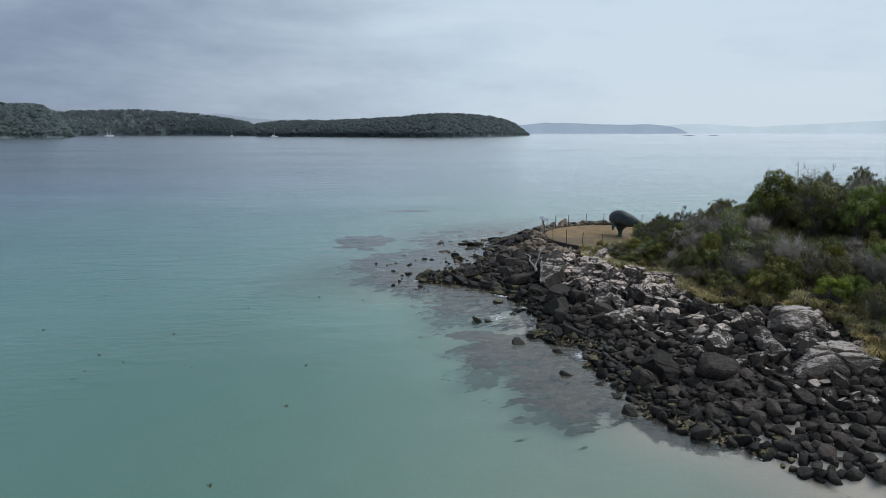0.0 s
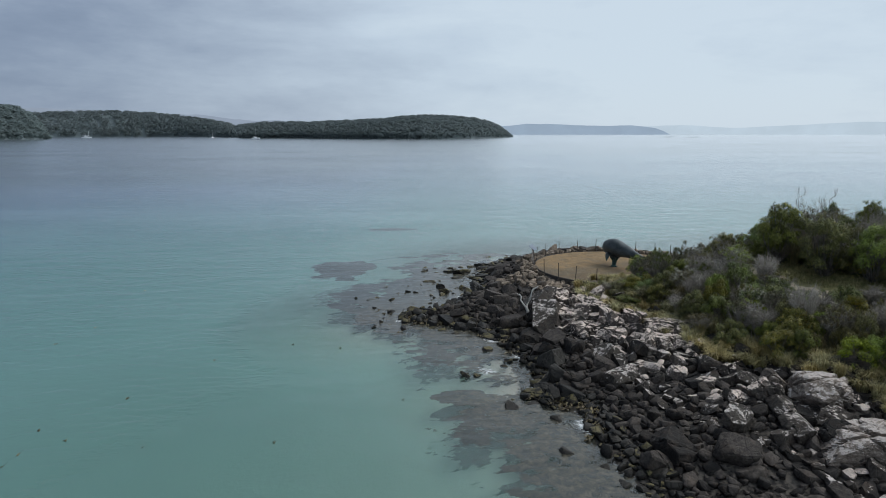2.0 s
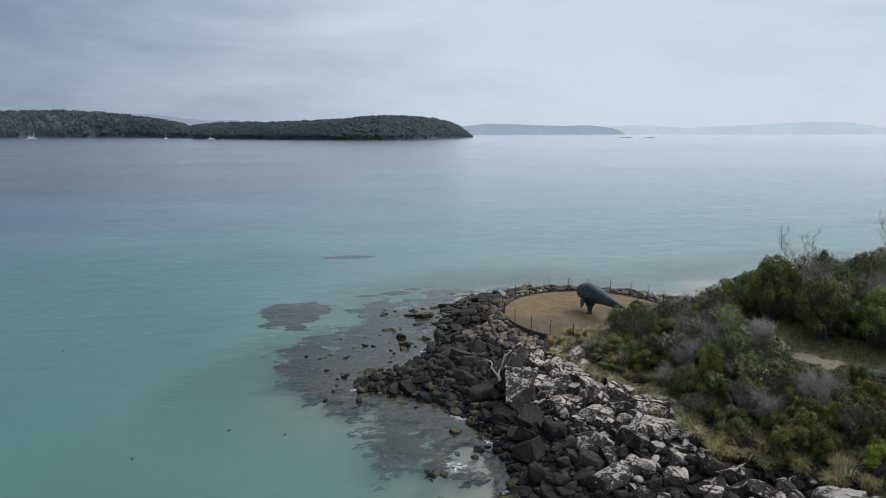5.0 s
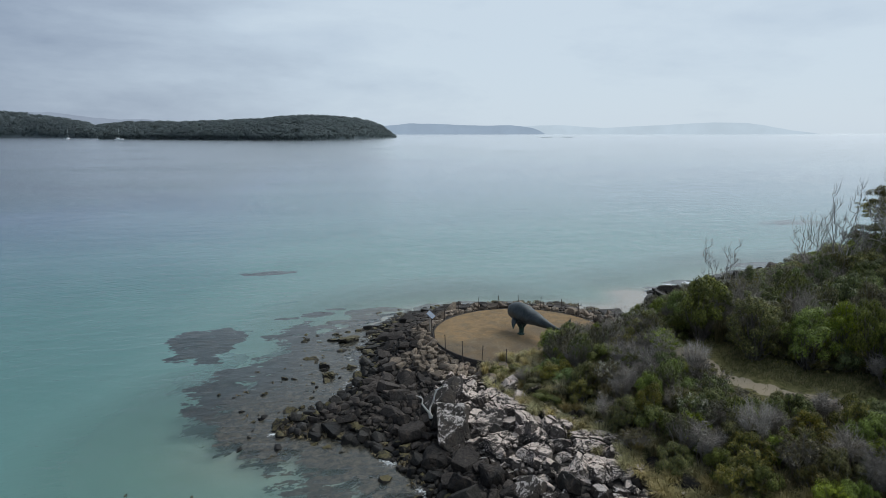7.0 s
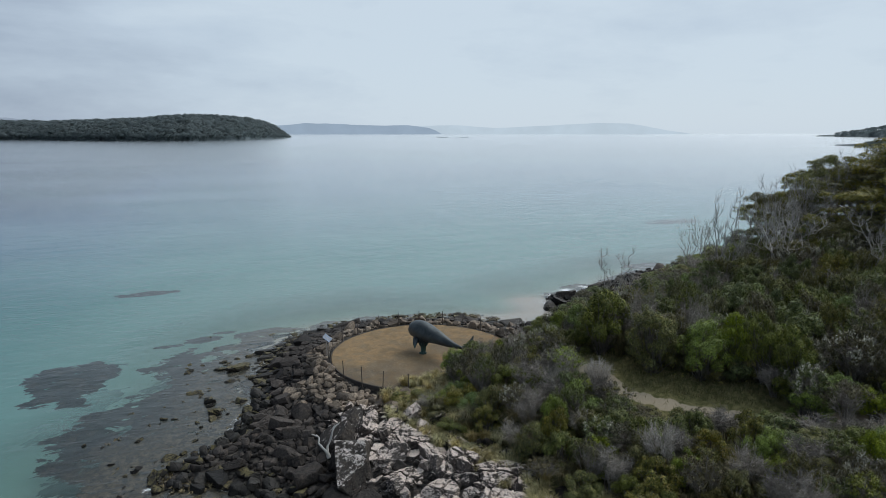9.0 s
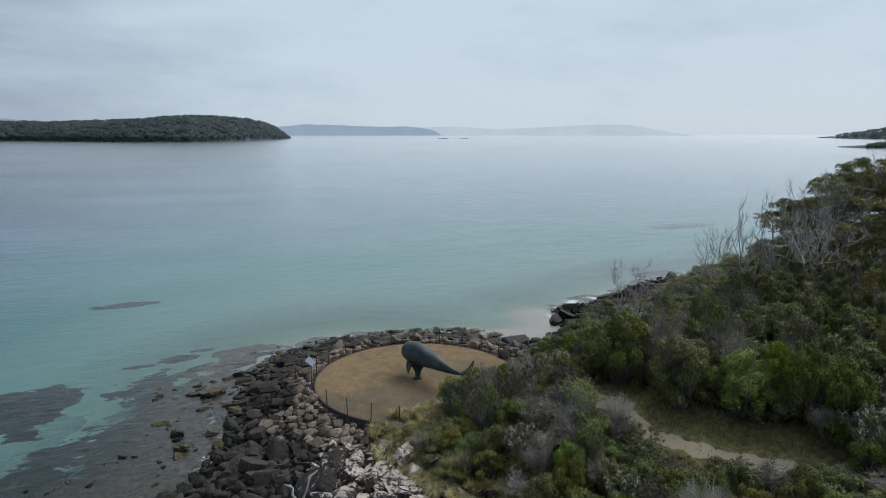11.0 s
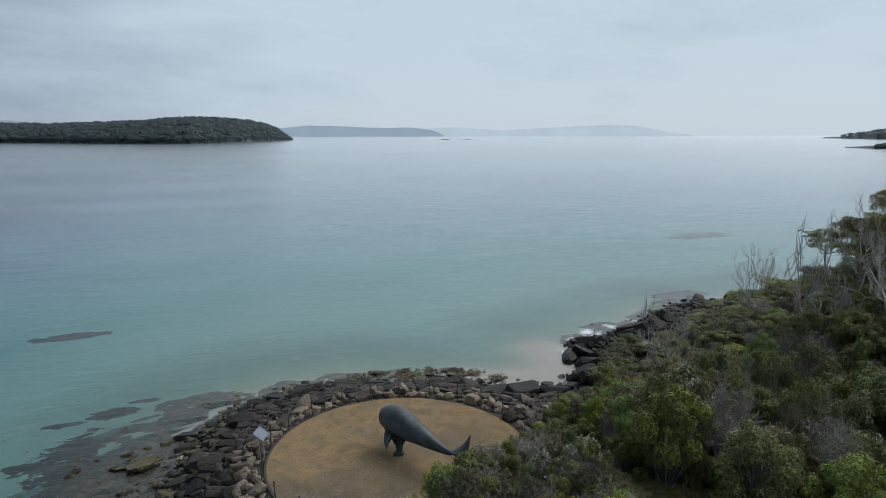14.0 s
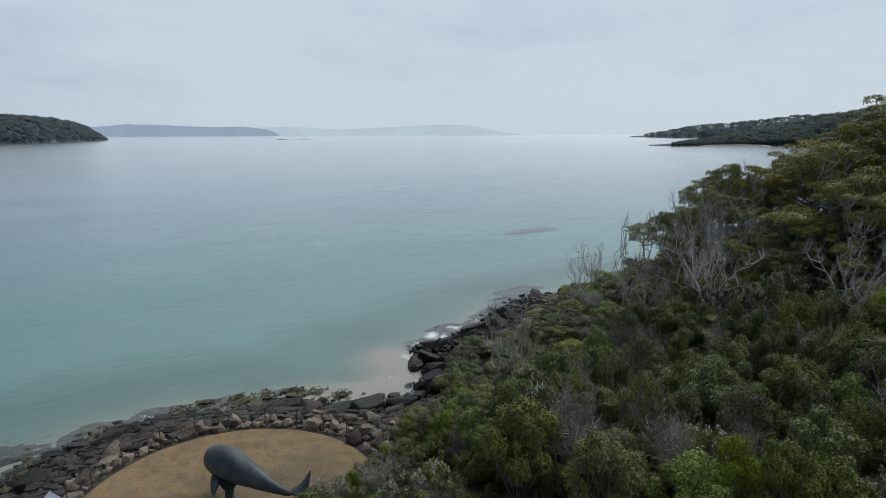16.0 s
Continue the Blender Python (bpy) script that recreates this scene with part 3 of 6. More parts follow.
def height(x, y):
    x, y = np.asarray(x, float), np.asarray(y, float)
    d = shore_distance(x, y)
    land = np.interp(d, [0, 1, 3, 6, 9, 12, 16, 22, 30, 45, 70, 120], [0, 0.22, 0.75, 1.45, 2.15, 3.0, 3.9, 4.9, 5.8, 7.2, 9.5, 12])
    land += np.clip((x - 38) * 0.16, 0, 12) * smooth(d, 3, 16)
    land += smooth(d, 2, 8) * 0.16 * wobble(x, y, 0.55, 1.0) + smooth(d, 9, 14) * 0.2 * wobble(x, y, 0.25, 2.0)
    r = np.hypot(x - PAD_X, y - PAD_Y)
    rim = PAD_Z - 0.06 - 0.36 * smooth(PAD_Y - 1 - y, 0, 3.5) * smooth(19 - x, 0, 4) * smooth(r, 6.9, 7.1)
    land = land + (rim - land) * (1 - smooth(r, 7.6, 11.5))
    sea = -np.interp(-d, [0, 1.5, 4, 9, 16, 30, 60, 120, 400], [0, 0.25, 0.75, 1.65, 2.8, 4.6, 6.2, 8, 12])
    sea = sea - 6.5 * smooth(-x, 0, 50) * smooth(-d, 8, 40)
    # the small beach by the cove and the sandy spit stay shallow
    away = edge_distance(COVE, x, y, False)
    sea = np.maximum(sea, -0.04 - 0.05 * away - 0.2 * np.clip(away - 1.5, 0, None) - 0.1 * np.clip(away - 3.5, 0, None))
    sea = np.maximum(sea, -0.4 - 0.06 * np.clip(np.hypot(x - 12, y - 15) - 2, 0, None))
    return np.where(d > 0, land, sea)


def reef_mask(x, y):
    m = np.zeros(np.shape(x))
    for poly, solid in zip(SHELVES, (0.45, 0.6, 0.8, 0.64, 0.6, 1.25)):
        m = np.maximum(m, solid * smooth(signed(poly, x, y), -1.9, 2.1))
    d = shore_distance(x, y)
    band = smooth(d, -4.6, -2.0) * (x < 11) * smooth(y, 23.5, 26) * (1 - 0.55 * smooth(y, 67.5, 69.5)) * (1 - 0.6 * smooth(44 - y, 0, 5)) + 1.3 * smooth(d, -2.8, -1.0) * (x >= 11)
    band = band * smooth(y, 17, 22) * smooth(edge_distance(COVE, x, y, False), 2.4, 3.6) * smooth(np.hypot((x - 13) / 5, (y - 13) / 8.5), 1.0, 1.3)
    m = np.maximum(m, np.clip(band * (0.66 + 0.3 * wobble(x, y, 0.35, 2.5)), 0, 1))
    for cx, cy, rx, ry in REEFS:
        m = np.maximum(m, 1 - smooth(np.hypot((x - cx) / rx, (y - cy) / ry), 0.5, 1.5))
    return np.minimum(m, 1.0)


def rugged(x, y, scale, seed, octaves=5):
    """Natural unevenness, worked out only where the sheet is seen from near."""
    out = np.zeros(x.shape)
    near = (x > -16) & (x < 68) & (y > 15) & (y < 106) & (shore_distance(x, y) < 1.5)
    out[near] = [noise.fractal(Vector((px * scale, py * scale, seed)), 0.75, 2.1, octaves) for px, py in zip(x[near], y[near])]
    return out


def weed_mask(x, y):
    """Reef with ragged, finger-like edges and holes, and its weed canopy."""
    m = reef_mask(x, y)
    return smooth(m + 0.4 * rugged(x, y, 0.4, 3.0, 4), 0.1, 0.85) * smooth(m, 0.06, 0.25)


def axis(lo, hi, fine, far):
    """Coordinates that are closely spaced between lo and hi and stretch out to the horizon."""
    mid = np.arange(lo, hi + 1e-6, fine)
    out, step = [], fine
    p = 0.0
    while p < far:
        step *= 1.12
        p += step
        out.append(p)
    out = np.array(out)
    out = out[out < far]
    out = np.append(out, far)
    return np.concatenate([lo - out[::-1], mid, hi + out])


def sheet(name, ax, ay, zs, mat, attributes):
    nx, ny = len(ax), len(ay)
    gx, gy = np.meshgrid(ax, ay)
    co = np.stack([gx.ravel(), gy.ravel(), zs.ravel()], 1)
    i = np.arange(nx * ny).reshape(ny, nx)
    quads = np.stack([i[:-1, :-1], i[:-1, 1:], i[1:, 1:], i[1:, :-1]], -1).reshape(-1, 4)
    me = mesh_from(name, co, quads)
    for key, v in attributes.items():
        at = me.attributes.new(key, "FLOAT", "POINT")
        at.data.foreach_set("value", np.ascontiguousarray(v.ravel(), np.float32))
    me.polygons.foreach_set("use_smooth", np.ones(len(quads), bool))
    me.materials.append(mat)
    return new(name, me)


def mesh_from(name, co, faces):
    """A mesh from arrays; all faces have the same number of corners."""
    me = bpy.data.meshes.new(name)
    co, faces = np.asarray(co, np.float32), np.asarray(faces, np.int32)
    k = faces.shape[1]
    me.vertices.add(len(co))
    me.vertices.foreach_set("co", co.ravel())
    me.loops.add(faces.size)
    me.loops.foreach_set("vertex_index", faces.ravel())
    me.polygons.add(len(faces))
    me.polygons.foreach_set("loop_start", np.arange(0, faces.size, k, dtype=np.int32))
    me.update(calc_edges=True)
    return me


def part(name, me, mat, parent=None, label="", shade=False):
    """Links a mesh or bmesh as one object, under a thing or a part."""
    if isinstance(me, bmesh.types.BMesh):
        data = bpy.data.meshes.new(name)
        me.to_mesh(data)
        me.free()
        me = data
    if mat is not None and not me.materials:
        me.materials.append(mat)
    if shade:
        me.polygons.foreach_set("use_smooth", np.ones(len(me.polygons), bool))
    ob = new(name, me)
    if parent is not None:
        ob.parent = parent
    if label:
        ob["label"] = label
    return ob


# ---- ground and sea ----
def build_ground_and_sea():
    ax, ay = axis(-13, 66, 0.28, 4790), axis(17, 104, 0.28, 4780)
    gx, gy = np.meshgrid(ax, ay)
    z = height(gx, gy)
    d = shore_distance(gx, gy)
    reef = weed_mask(gx, gy)
    deep = np.clip(-z, 0, 40)
    scrub = signed(SCRUB, gx, gy)
    soil = smooth(scrub, -1.2, 0.8)
    tr = 1 - smooth(edge_distance(TRACK, gx, gy, False) + 0.4 * wobble(gx, gy, 1.3, 0.8), 0.1, 0.8)
    beach = 1 - smooth(np.hypot((gx - 14) / 5.5, (gy - 14) / 8.5), 0.8, 1.2)
    cove = 1 - smooth(edge_distance(COVE, gx, gy, False), 1.4, 2.6)
    rubble = smooth(d, -2.2, -0.2) * smooth(gy, 14, 19) * (1 - soil) * (1 - np.maximum(beach, cove))
    tagged(sheet("ground", ax, ay, z, M_GROUND, {"soil": soil, "inner": smooth(d, -7.5, -2.5), "shelf": reef, "reef": reef * (d < 1.0), "track": tr * soil, "verge": 1 - smooth(np.minimum(edge_distance(TRACK, gx, gy, False), edge_distance(GLADE, gx, gy, False)), 1.0, 2.2), "rubble": rubble}),
           "sandy seabed, dark weedy reef and brown heath soil in one sheet", "ground", "", "structure")
    near = np.exp(-(np.clip(d + 0.2, None, 0) / 1.1) ** 2) * (d < 0.8)
    surf = near * (0.3 + 0.26 * wobble(gx, gy, 0.8, 3.0))
    for fx, fy, fr, amount in ((31.5, 66.8, 2.2, 0.4), (35.2, 70.2, 1.6, 0.42), (28.6, 67.6, 1.4, 0.42), (26.4, 70.6, 1.6, 0.4), (42.0, 75.8, 2.4, 0.6), (45.2, 76.4, 2.2, 0.56), (48.2, 77.4, 1.6, 0.5), (39, 74.8, 1.8, 0.5), (2.6, 53.8, 0.9, 0.38), (0.4, 52.8, 0.8, 0.36),
                               (3.7, 38.2, 1.1, 0.58), (4.6, 63.6, 0.9, 0.4), (16, 73, 1.5, 0.5), (21, 71.6, 1.6, 0.5), (9, 33, 0.8, 0.45)):
        r2 = ((gx - fx) ** 2 + (gy - fy) ** 2) / fr ** 2
        surf = np.maximum(surf, amount * np.exp(-r2) * (0.85 + 0.3 * wobble(gx, gy, 1.6, 1.0)))
    line = edge_distance(COVE, gx, gy, False) + 0.5 * wobble(gx, gy, 0.7, 2.0)
    surf = np.maximum(surf, (0.34 * np.exp(-((line - 2.9) / 0.8) ** 2) + 0.36 * np.exp(-(line / 1.6) ** 2) * (0.7 + 0.5 * wobble(gx, gy, 1.9, 0.4))) * (gy > 66.6))
    wave = 0.012 * wobble(gx, gy, 1.1, 0.3) + 0.01 * wobble(gx + gy, gy - gx, 0.6, 1.3)
    wave = wave * (np.hypot(gx - 20, gy - 50) < 120)
    tagged(sheet("water", ax, ay, wave, M_WATER, {"depth": deep, "inner": smooth(d, -7.5, -2.5), "reef": reef * (d < 1.0) * smooth(-d, -0.2, 0.5), "foam": surf}),
           "calm clear turquoise sea, glassy grey in the distance", "sea", "", "structure")


build_ground_and_sea()

# ---- distance: headlands, ridges, boats ----
def polar(origin, az, dist):
    a = np.radians(az)
    return origin[0] + np.sin(a) * dist, origin[1] + np.cos(a) * dist


def landform(name, origin, table, depth, mat, label, category, rows=9, cols=160, rough=3.0):
    """A long hill: the table gives bearing, distance of its near shore and ridge height."""
    t = np.array(table, float)
    az = np.linspace(t[0, 0], t[-1, 0], cols)
    near, top = np.interp(az, t[:, 0], t[:, 1]), np.interp(az, t[:, 0], t[:, 2])
    co = []
    for s in np.linspace(0, 1, rows):
        prof = np.sin(np.pi * min(s / 1.15, 1.0) * 1.0) ** 0.75 if s < 0.575 else np.cos(np.pi * (s - 0.575) / 0.85) ** 1.0
        x, y = polar(origin, az, near + depth * s * np.clip(top / 25, 0.1, 1))
        z = top * prof + (rough * wobble(x, y, 0.02, 0.4) * min(s * 4, 1) * min(top.max() / 40, 1)) - (0.6 if s in (0, 1) else 0)
        co.append(np.stack([x, y, z], 1))
    co = np.concatenate(co)
    i = np.arange(rows * cols).reshape(rows, cols)
    quads = np.stack([i[:-1, :-1], i[1:, :-1], i[1:, 1:], i[:-1, 1:]], -1).reshape(-1, 4)[:, ::-1]
    me = mesh_from(name, co, quads)
    return tagged(part(name, me, mat, None, "", True), label, category, "", "structure")


def leaf_quads(rng, centre, normal, length, width):
    """Diamond leaves at the centres, facing about along the normals."""
    n = len(centre)
    nn = normal / np.maximum(np.linalg.norm(normal, axis=1, keepdims=True), 1e-6)
    ref = rng.normal(size=(n, 3))
    a = np.cross(nn, ref)
    a /= np.maximum(np.linalg.norm(a, axis=1, keepdims=True), 1e-6)
    b = np.cross(nn, a)
    length, width = np.reshape(length, (-1, 1)), np.reshape(width, (-1, 1))
    co = np.stack([centre - a * length / 2, centre + b * width / 2, centre + a * length / 2, centre - b * width / 2], 1).reshape(-1, 3)
    return co, np.arange(4 * n).reshape(-1, 4)


def far_forest(name, origin, table, depth, count, seed, mat, label, tall=(10, 19)):
    """Gum trees on a headland, too far off to count: domed heads of big leaf clumps on thin stems."""
    rng = np.random.default_rng(seed)
    t = np.array(table, float)
    az = rng.uniform(t[0, 0], t[-1, 0], count)
    s = 0.72 * rng.uniform(0.0, 1.0, count) ** 1.4
    near, top = np.interp(az, t[:, 0], t[:, 1]), np.interp(az, t[:, 0], t[:, 2])
    prof = np.where(s < 0.575, np.sin(np.pi * np.minimum(s / 1.15, 1)) ** 0.75, np.cos(np.pi * (s - 0.575) / 0.85))
    x, y = polar(origin, az, near + depth * s * np.clip(top / 25, 0.1, 1))
    z = top * prof - 1
    h = rng.uniform(*tall, count) * np.clip(0.35 + top / 40, 0.4, 1.0)
    per = 48
    heads = rng.normal(size=(count, per, 3))
    heads /= np.linalg.norm(heads, axis=2, keepdims=True)
    heads[:, :, 2] = np.abs(heads[:, :, 2])
    wide = h * rng.uniform(0.36, 0.58, count)
    r = np.stack([wide, wide, h * 0.35], 1)[:, None]
    c = np.stack([x, y, z + h * 0.62], 1)[:, None] + heads * r * rng.uniform(0.78, 1.0, (count, per, 1))
    co, q = leaf_quads(rng, c.reshape(-1, 3), heads.reshape(-1, 3) + np.array([0, 0, 0.8]) + 0.12 * rng.normal(size=(count * per, 3)), np.repeat(h * 0.23, per), np.repeat(h * 0.18, per))
    skirt = rng.uniform(size=(count, 6, 3)) - 0.5
    c2 = np.stack([x, y, z + h * 0.3], 1)[:, None] + skirt * np.stack([wide * 1.6, wide * 1.6, h * 0.5], 1)[:, None]
    co2, q2 = leaf_quads(rng, c2.reshape(-1, 3), skirt.reshape(-1, 3) * np.array([1, 1, 0.3]) + 0.12 * rng.normal(size=(count * 6, 3)), np.repeat(h * 0.3, 6), np.repeat(h * 0.2, 6))
    me = mesh_from(name, np.concatenate([co, co2]), np.concatenate([q, q2 + len(co)]))
    tagged(part(name, me, mat), label, "forest", "", "stuff")


ORIGIN, EAST = (0.0, 0.0), (9.3, 29.7)
HEAD_MAIN = [(-16.1, 1800, 24), (-14.0, 1750, 32), (-11.0, 1650, 32), (-9.1, 1560, 31), (-6.5, 1480, 33), (-4.0, 1420, 36), (-2.0, 1400, 41), (0.1, 1400, 44), (2.7, 1480, 45),
             (4.2, 1560, 43), (5.7, 1680, 36), (6.7, 1780, 26), (7.5, 1870, 13), (8.1, 1950, 1)]
HEAD_MID = [(-32.7, 2600, 64), (-31.2, 2600, 76), (-29.3, 2600, 81), (-27.3, 2600, 85), (-25.3, 2600, 88), (-23.1, 2600, 83), (-20.9, 2500, 71), (-18.7, 2300, 52), (-16.8, 2150, 35), (-15.8, 2050, 10)]
HEAD_NEAR = [(-60, 1000, 40), (-46.4, 1100, 42), (-41.1, 1200, 48), (-34.8, 1500, 61), (-33.4, 1550, 64), (-31.9, 1600, 62), (-31.2, 1650, 50), (-30.5, 1700, 22), (-30.0, 1720, 1)]
EAST_NEAR = [(54.1, 980, 0.5), (56.0, 940, 1.5), (57.3, 960, 4), (58.6, 990, 6), (60.8, 1000, 11), (62.9, 1000, 17), (64.9, 1000, 26), (66.8, 1000, 34), (68.7, 950, 39), (70.8, 900, 46), (75.4, 800, 53), (90, 700, 54)]
EAST_FAR = [(52.4, 2800, 1), (53.7, 2700, 7), (56.4, 2400, 22), (58.6, 2300, 34), (60.8, 2200, 39), (62.9, 2100, 47), (64.9, 2000, 56), (67.6, 1800, 56), (72, 1700, 53)]
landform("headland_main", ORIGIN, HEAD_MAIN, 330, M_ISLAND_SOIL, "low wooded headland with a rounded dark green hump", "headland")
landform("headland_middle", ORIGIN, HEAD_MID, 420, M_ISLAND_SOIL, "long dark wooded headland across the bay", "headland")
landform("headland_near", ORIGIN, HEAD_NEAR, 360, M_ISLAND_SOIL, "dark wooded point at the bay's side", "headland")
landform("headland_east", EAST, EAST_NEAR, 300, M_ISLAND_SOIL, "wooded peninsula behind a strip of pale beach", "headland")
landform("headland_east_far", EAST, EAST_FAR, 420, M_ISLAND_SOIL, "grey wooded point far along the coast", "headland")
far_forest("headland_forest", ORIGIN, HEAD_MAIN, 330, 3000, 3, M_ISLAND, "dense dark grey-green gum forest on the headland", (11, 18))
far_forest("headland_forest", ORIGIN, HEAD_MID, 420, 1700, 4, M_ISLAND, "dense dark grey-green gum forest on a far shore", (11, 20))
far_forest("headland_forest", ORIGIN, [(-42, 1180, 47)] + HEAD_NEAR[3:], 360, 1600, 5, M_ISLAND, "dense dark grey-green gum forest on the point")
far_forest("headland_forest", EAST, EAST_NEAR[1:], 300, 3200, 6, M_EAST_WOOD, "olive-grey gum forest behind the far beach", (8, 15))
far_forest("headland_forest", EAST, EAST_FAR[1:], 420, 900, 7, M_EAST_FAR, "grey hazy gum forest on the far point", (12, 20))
landform("beach_east", EAST, [(58.0, 955, 0.3), (59.5, 960, 2.0), (61.5, 962, 2.6), (63.2, 968, 2.0), (63.6, 968, 0.3)], 60, M_BEACH, "thin strip of pale sand beach under the trees", "beach", 5, 40, 0.2)
landform("beach_east_far", EAST, [(65.0, 965, 0.3), (66.0, 962, 2.2), (68.0, 915, 2.0), (69.5, 890, 0.3)], 60, M_BEACH, "thin strip of pale sand beach under the trees", "beach", 5, 40, 0.2)
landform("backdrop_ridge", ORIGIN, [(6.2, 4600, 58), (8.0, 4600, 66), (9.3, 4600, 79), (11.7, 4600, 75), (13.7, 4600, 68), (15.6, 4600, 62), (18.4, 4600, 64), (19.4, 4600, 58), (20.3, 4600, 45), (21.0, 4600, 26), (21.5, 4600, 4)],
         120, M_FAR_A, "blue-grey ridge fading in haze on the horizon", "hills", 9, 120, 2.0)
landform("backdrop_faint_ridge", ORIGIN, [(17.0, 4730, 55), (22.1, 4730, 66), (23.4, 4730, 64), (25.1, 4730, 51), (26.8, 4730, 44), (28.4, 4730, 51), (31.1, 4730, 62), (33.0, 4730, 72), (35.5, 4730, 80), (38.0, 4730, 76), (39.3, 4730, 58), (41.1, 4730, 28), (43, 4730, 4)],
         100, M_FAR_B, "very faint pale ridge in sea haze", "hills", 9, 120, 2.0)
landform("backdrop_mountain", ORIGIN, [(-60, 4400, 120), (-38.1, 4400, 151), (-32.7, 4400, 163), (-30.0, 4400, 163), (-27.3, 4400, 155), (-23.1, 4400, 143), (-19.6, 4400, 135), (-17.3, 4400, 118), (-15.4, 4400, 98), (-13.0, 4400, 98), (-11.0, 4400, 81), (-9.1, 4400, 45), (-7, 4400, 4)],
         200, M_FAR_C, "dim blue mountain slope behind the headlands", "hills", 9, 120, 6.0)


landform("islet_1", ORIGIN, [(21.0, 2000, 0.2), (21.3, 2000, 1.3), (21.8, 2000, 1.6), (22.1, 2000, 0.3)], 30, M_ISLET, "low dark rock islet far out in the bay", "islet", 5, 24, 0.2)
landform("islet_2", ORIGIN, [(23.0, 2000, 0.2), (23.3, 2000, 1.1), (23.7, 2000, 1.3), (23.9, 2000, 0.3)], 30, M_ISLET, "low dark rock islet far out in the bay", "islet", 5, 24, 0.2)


def box(bm, cx, cy, cz, sx, sy, sz):
    r = bmesh.ops.create_cube(bm, size=1.0)
    bmesh.ops.scale(bm, vec=(sx, sy, sz), verts=r["verts"])
    bmesh.ops.translate(bm, vec=(cx, cy, cz), verts=r["verts"])
    return r["verts"]


def tube(points, radii, sides=5):
    """A tapered limb through the points, as arrays."""
    p = np.asarray(points, float)
    n = len(p)
    tang = np.gradient(p, axis=0)
    tang /= np.maximum(np.linalg.norm(tang, axis=1, keepdims=True), 1e-9)
    ref = np.where(np.abs(tang[:, 2:3]) > 0.9, np.array([[1.0, 0, 0]]), np.array([[0, 0, 1.0]]))
    a = np.cross(tang, ref)
    a /= np.maximum(np.linalg.norm(a, axis=1, keepdims=True), 1e-9)
    b = np.cross(tang, a)
    ang = np.linspace(0, 2 * np.pi, sides, endpoint=False)
    ring = np.cos(ang)[None, :, None] * a[:, None] + np.sin(ang)[None, :, None] * b[:, None]
    co = (p[:, None] + ring * np.reshape(radii, (-1, 1, 1))).reshape(-1, 3)
    i = np.arange(n * sides).reshape(n, sides)
    j = np.roll(i, -1, axis=1)
    q = np.stack([i[:-1], j[:-1], j[1:], i[1:]], -1).reshape(-1, 4)
    return co, q


def joined(name, pieces):
    co, q, k = [], [], 0
    for c, f in pieces:
        co.append(c)
        q.append(f + k)
        k += len(c)
    return mesh_from(name, np.concatenate(co), np.concatenate(q))


def sailing_boat(x, y, turn, length, masts, stripe, label):
    root = new("sailing_boat")
    bm = bmesh.new()
    secs = [(-0.5, 0.10, 0.10), (-0.3, 0.15, 0.10), (0.0, 0.17, 0.10), (0.3, 0.11, 0.115), (0.5, 0.01, 0.135)]
    rings = []
    for px, half, free in secs:
        rings.append([bm.verts.new((px * length, sy * half * length * k, zz * length)) for sy, k, zz in ((-1, 1, free), (-1, 0.8, -0.02), (1, 0.8, -0.02), (1, 1, free))])
    for r0, r1 in zip(rings, rings[1:]):
        for a in range(4):
            bm.faces.new((r0[a], r0[(a + 1) % 4], r1[(a + 1) % 4], r1[a]))
    bm.faces.new(rings[0])
    bm.faces.new(rings[-1][::-1])
    part("hull", bm, M_HULL, root)
    bm = bmesh.new()
    v = box(bm, -0.05 * length, 0, 0.145 * length, 0.36 * length, 0.17 * length, 0.09 * length)
    bmesh.ops.bevel(bm, geom=bm.edges[:], offset=0.012 * length, segments=1, affect="EDGES")
    part("cabin", bm, M_HULL, root)
    for mx, hgt in masts:
        me = joined("mast", [tube([(mx * length, 0, 0.1 * length), (mx * length, 0, hgt * length)], [0.016 * length, 0.009 * length], 6)])
        part("mast", me, M_HULL, root)
        me = joined("boom", [tube([(mx * length, 0, 0.26 * length), ((mx - 0.32) * length, 0, 0.25 * length)], [0.012 * length, 0.01 * length], 6)])
        part("boom", me, M_HULL, root)
    if stripe:
        bm = bmesh.new()
        box(bm, -0.02 * length, 0, 0.012 * length, 0.7 * length, 0.30 * length, 0.03 * length)
        part("boot_stripe", bm, M_HULL_RED, root)
    root.matrix_world = pose(x, y, 0, 0, 0, turn)
    return tagged(root, label, "boat", "moored boats")


for az, dist, turn, size, masts, stripe, label in (
        (-27.6, 2050, 20, 26, ((0.22, 0.75), (-0.12, 0.55)), False, "white two-masted boat moored off the wooded shore"),
        (-18.2, 1850, 80, 16, ((0.05, 1.5),), True, "white sailing boat with a red stripe and a tall mast"),
        (-14.7, 1640, 15, 20, ((0.05, 1.25),), False, "white sloop with bare mast moored by the headland")):
    bx, by = polar(ORIGIN, az, dist)
    sailing_boat(bx, by, turn, size, masts, stripe, label)

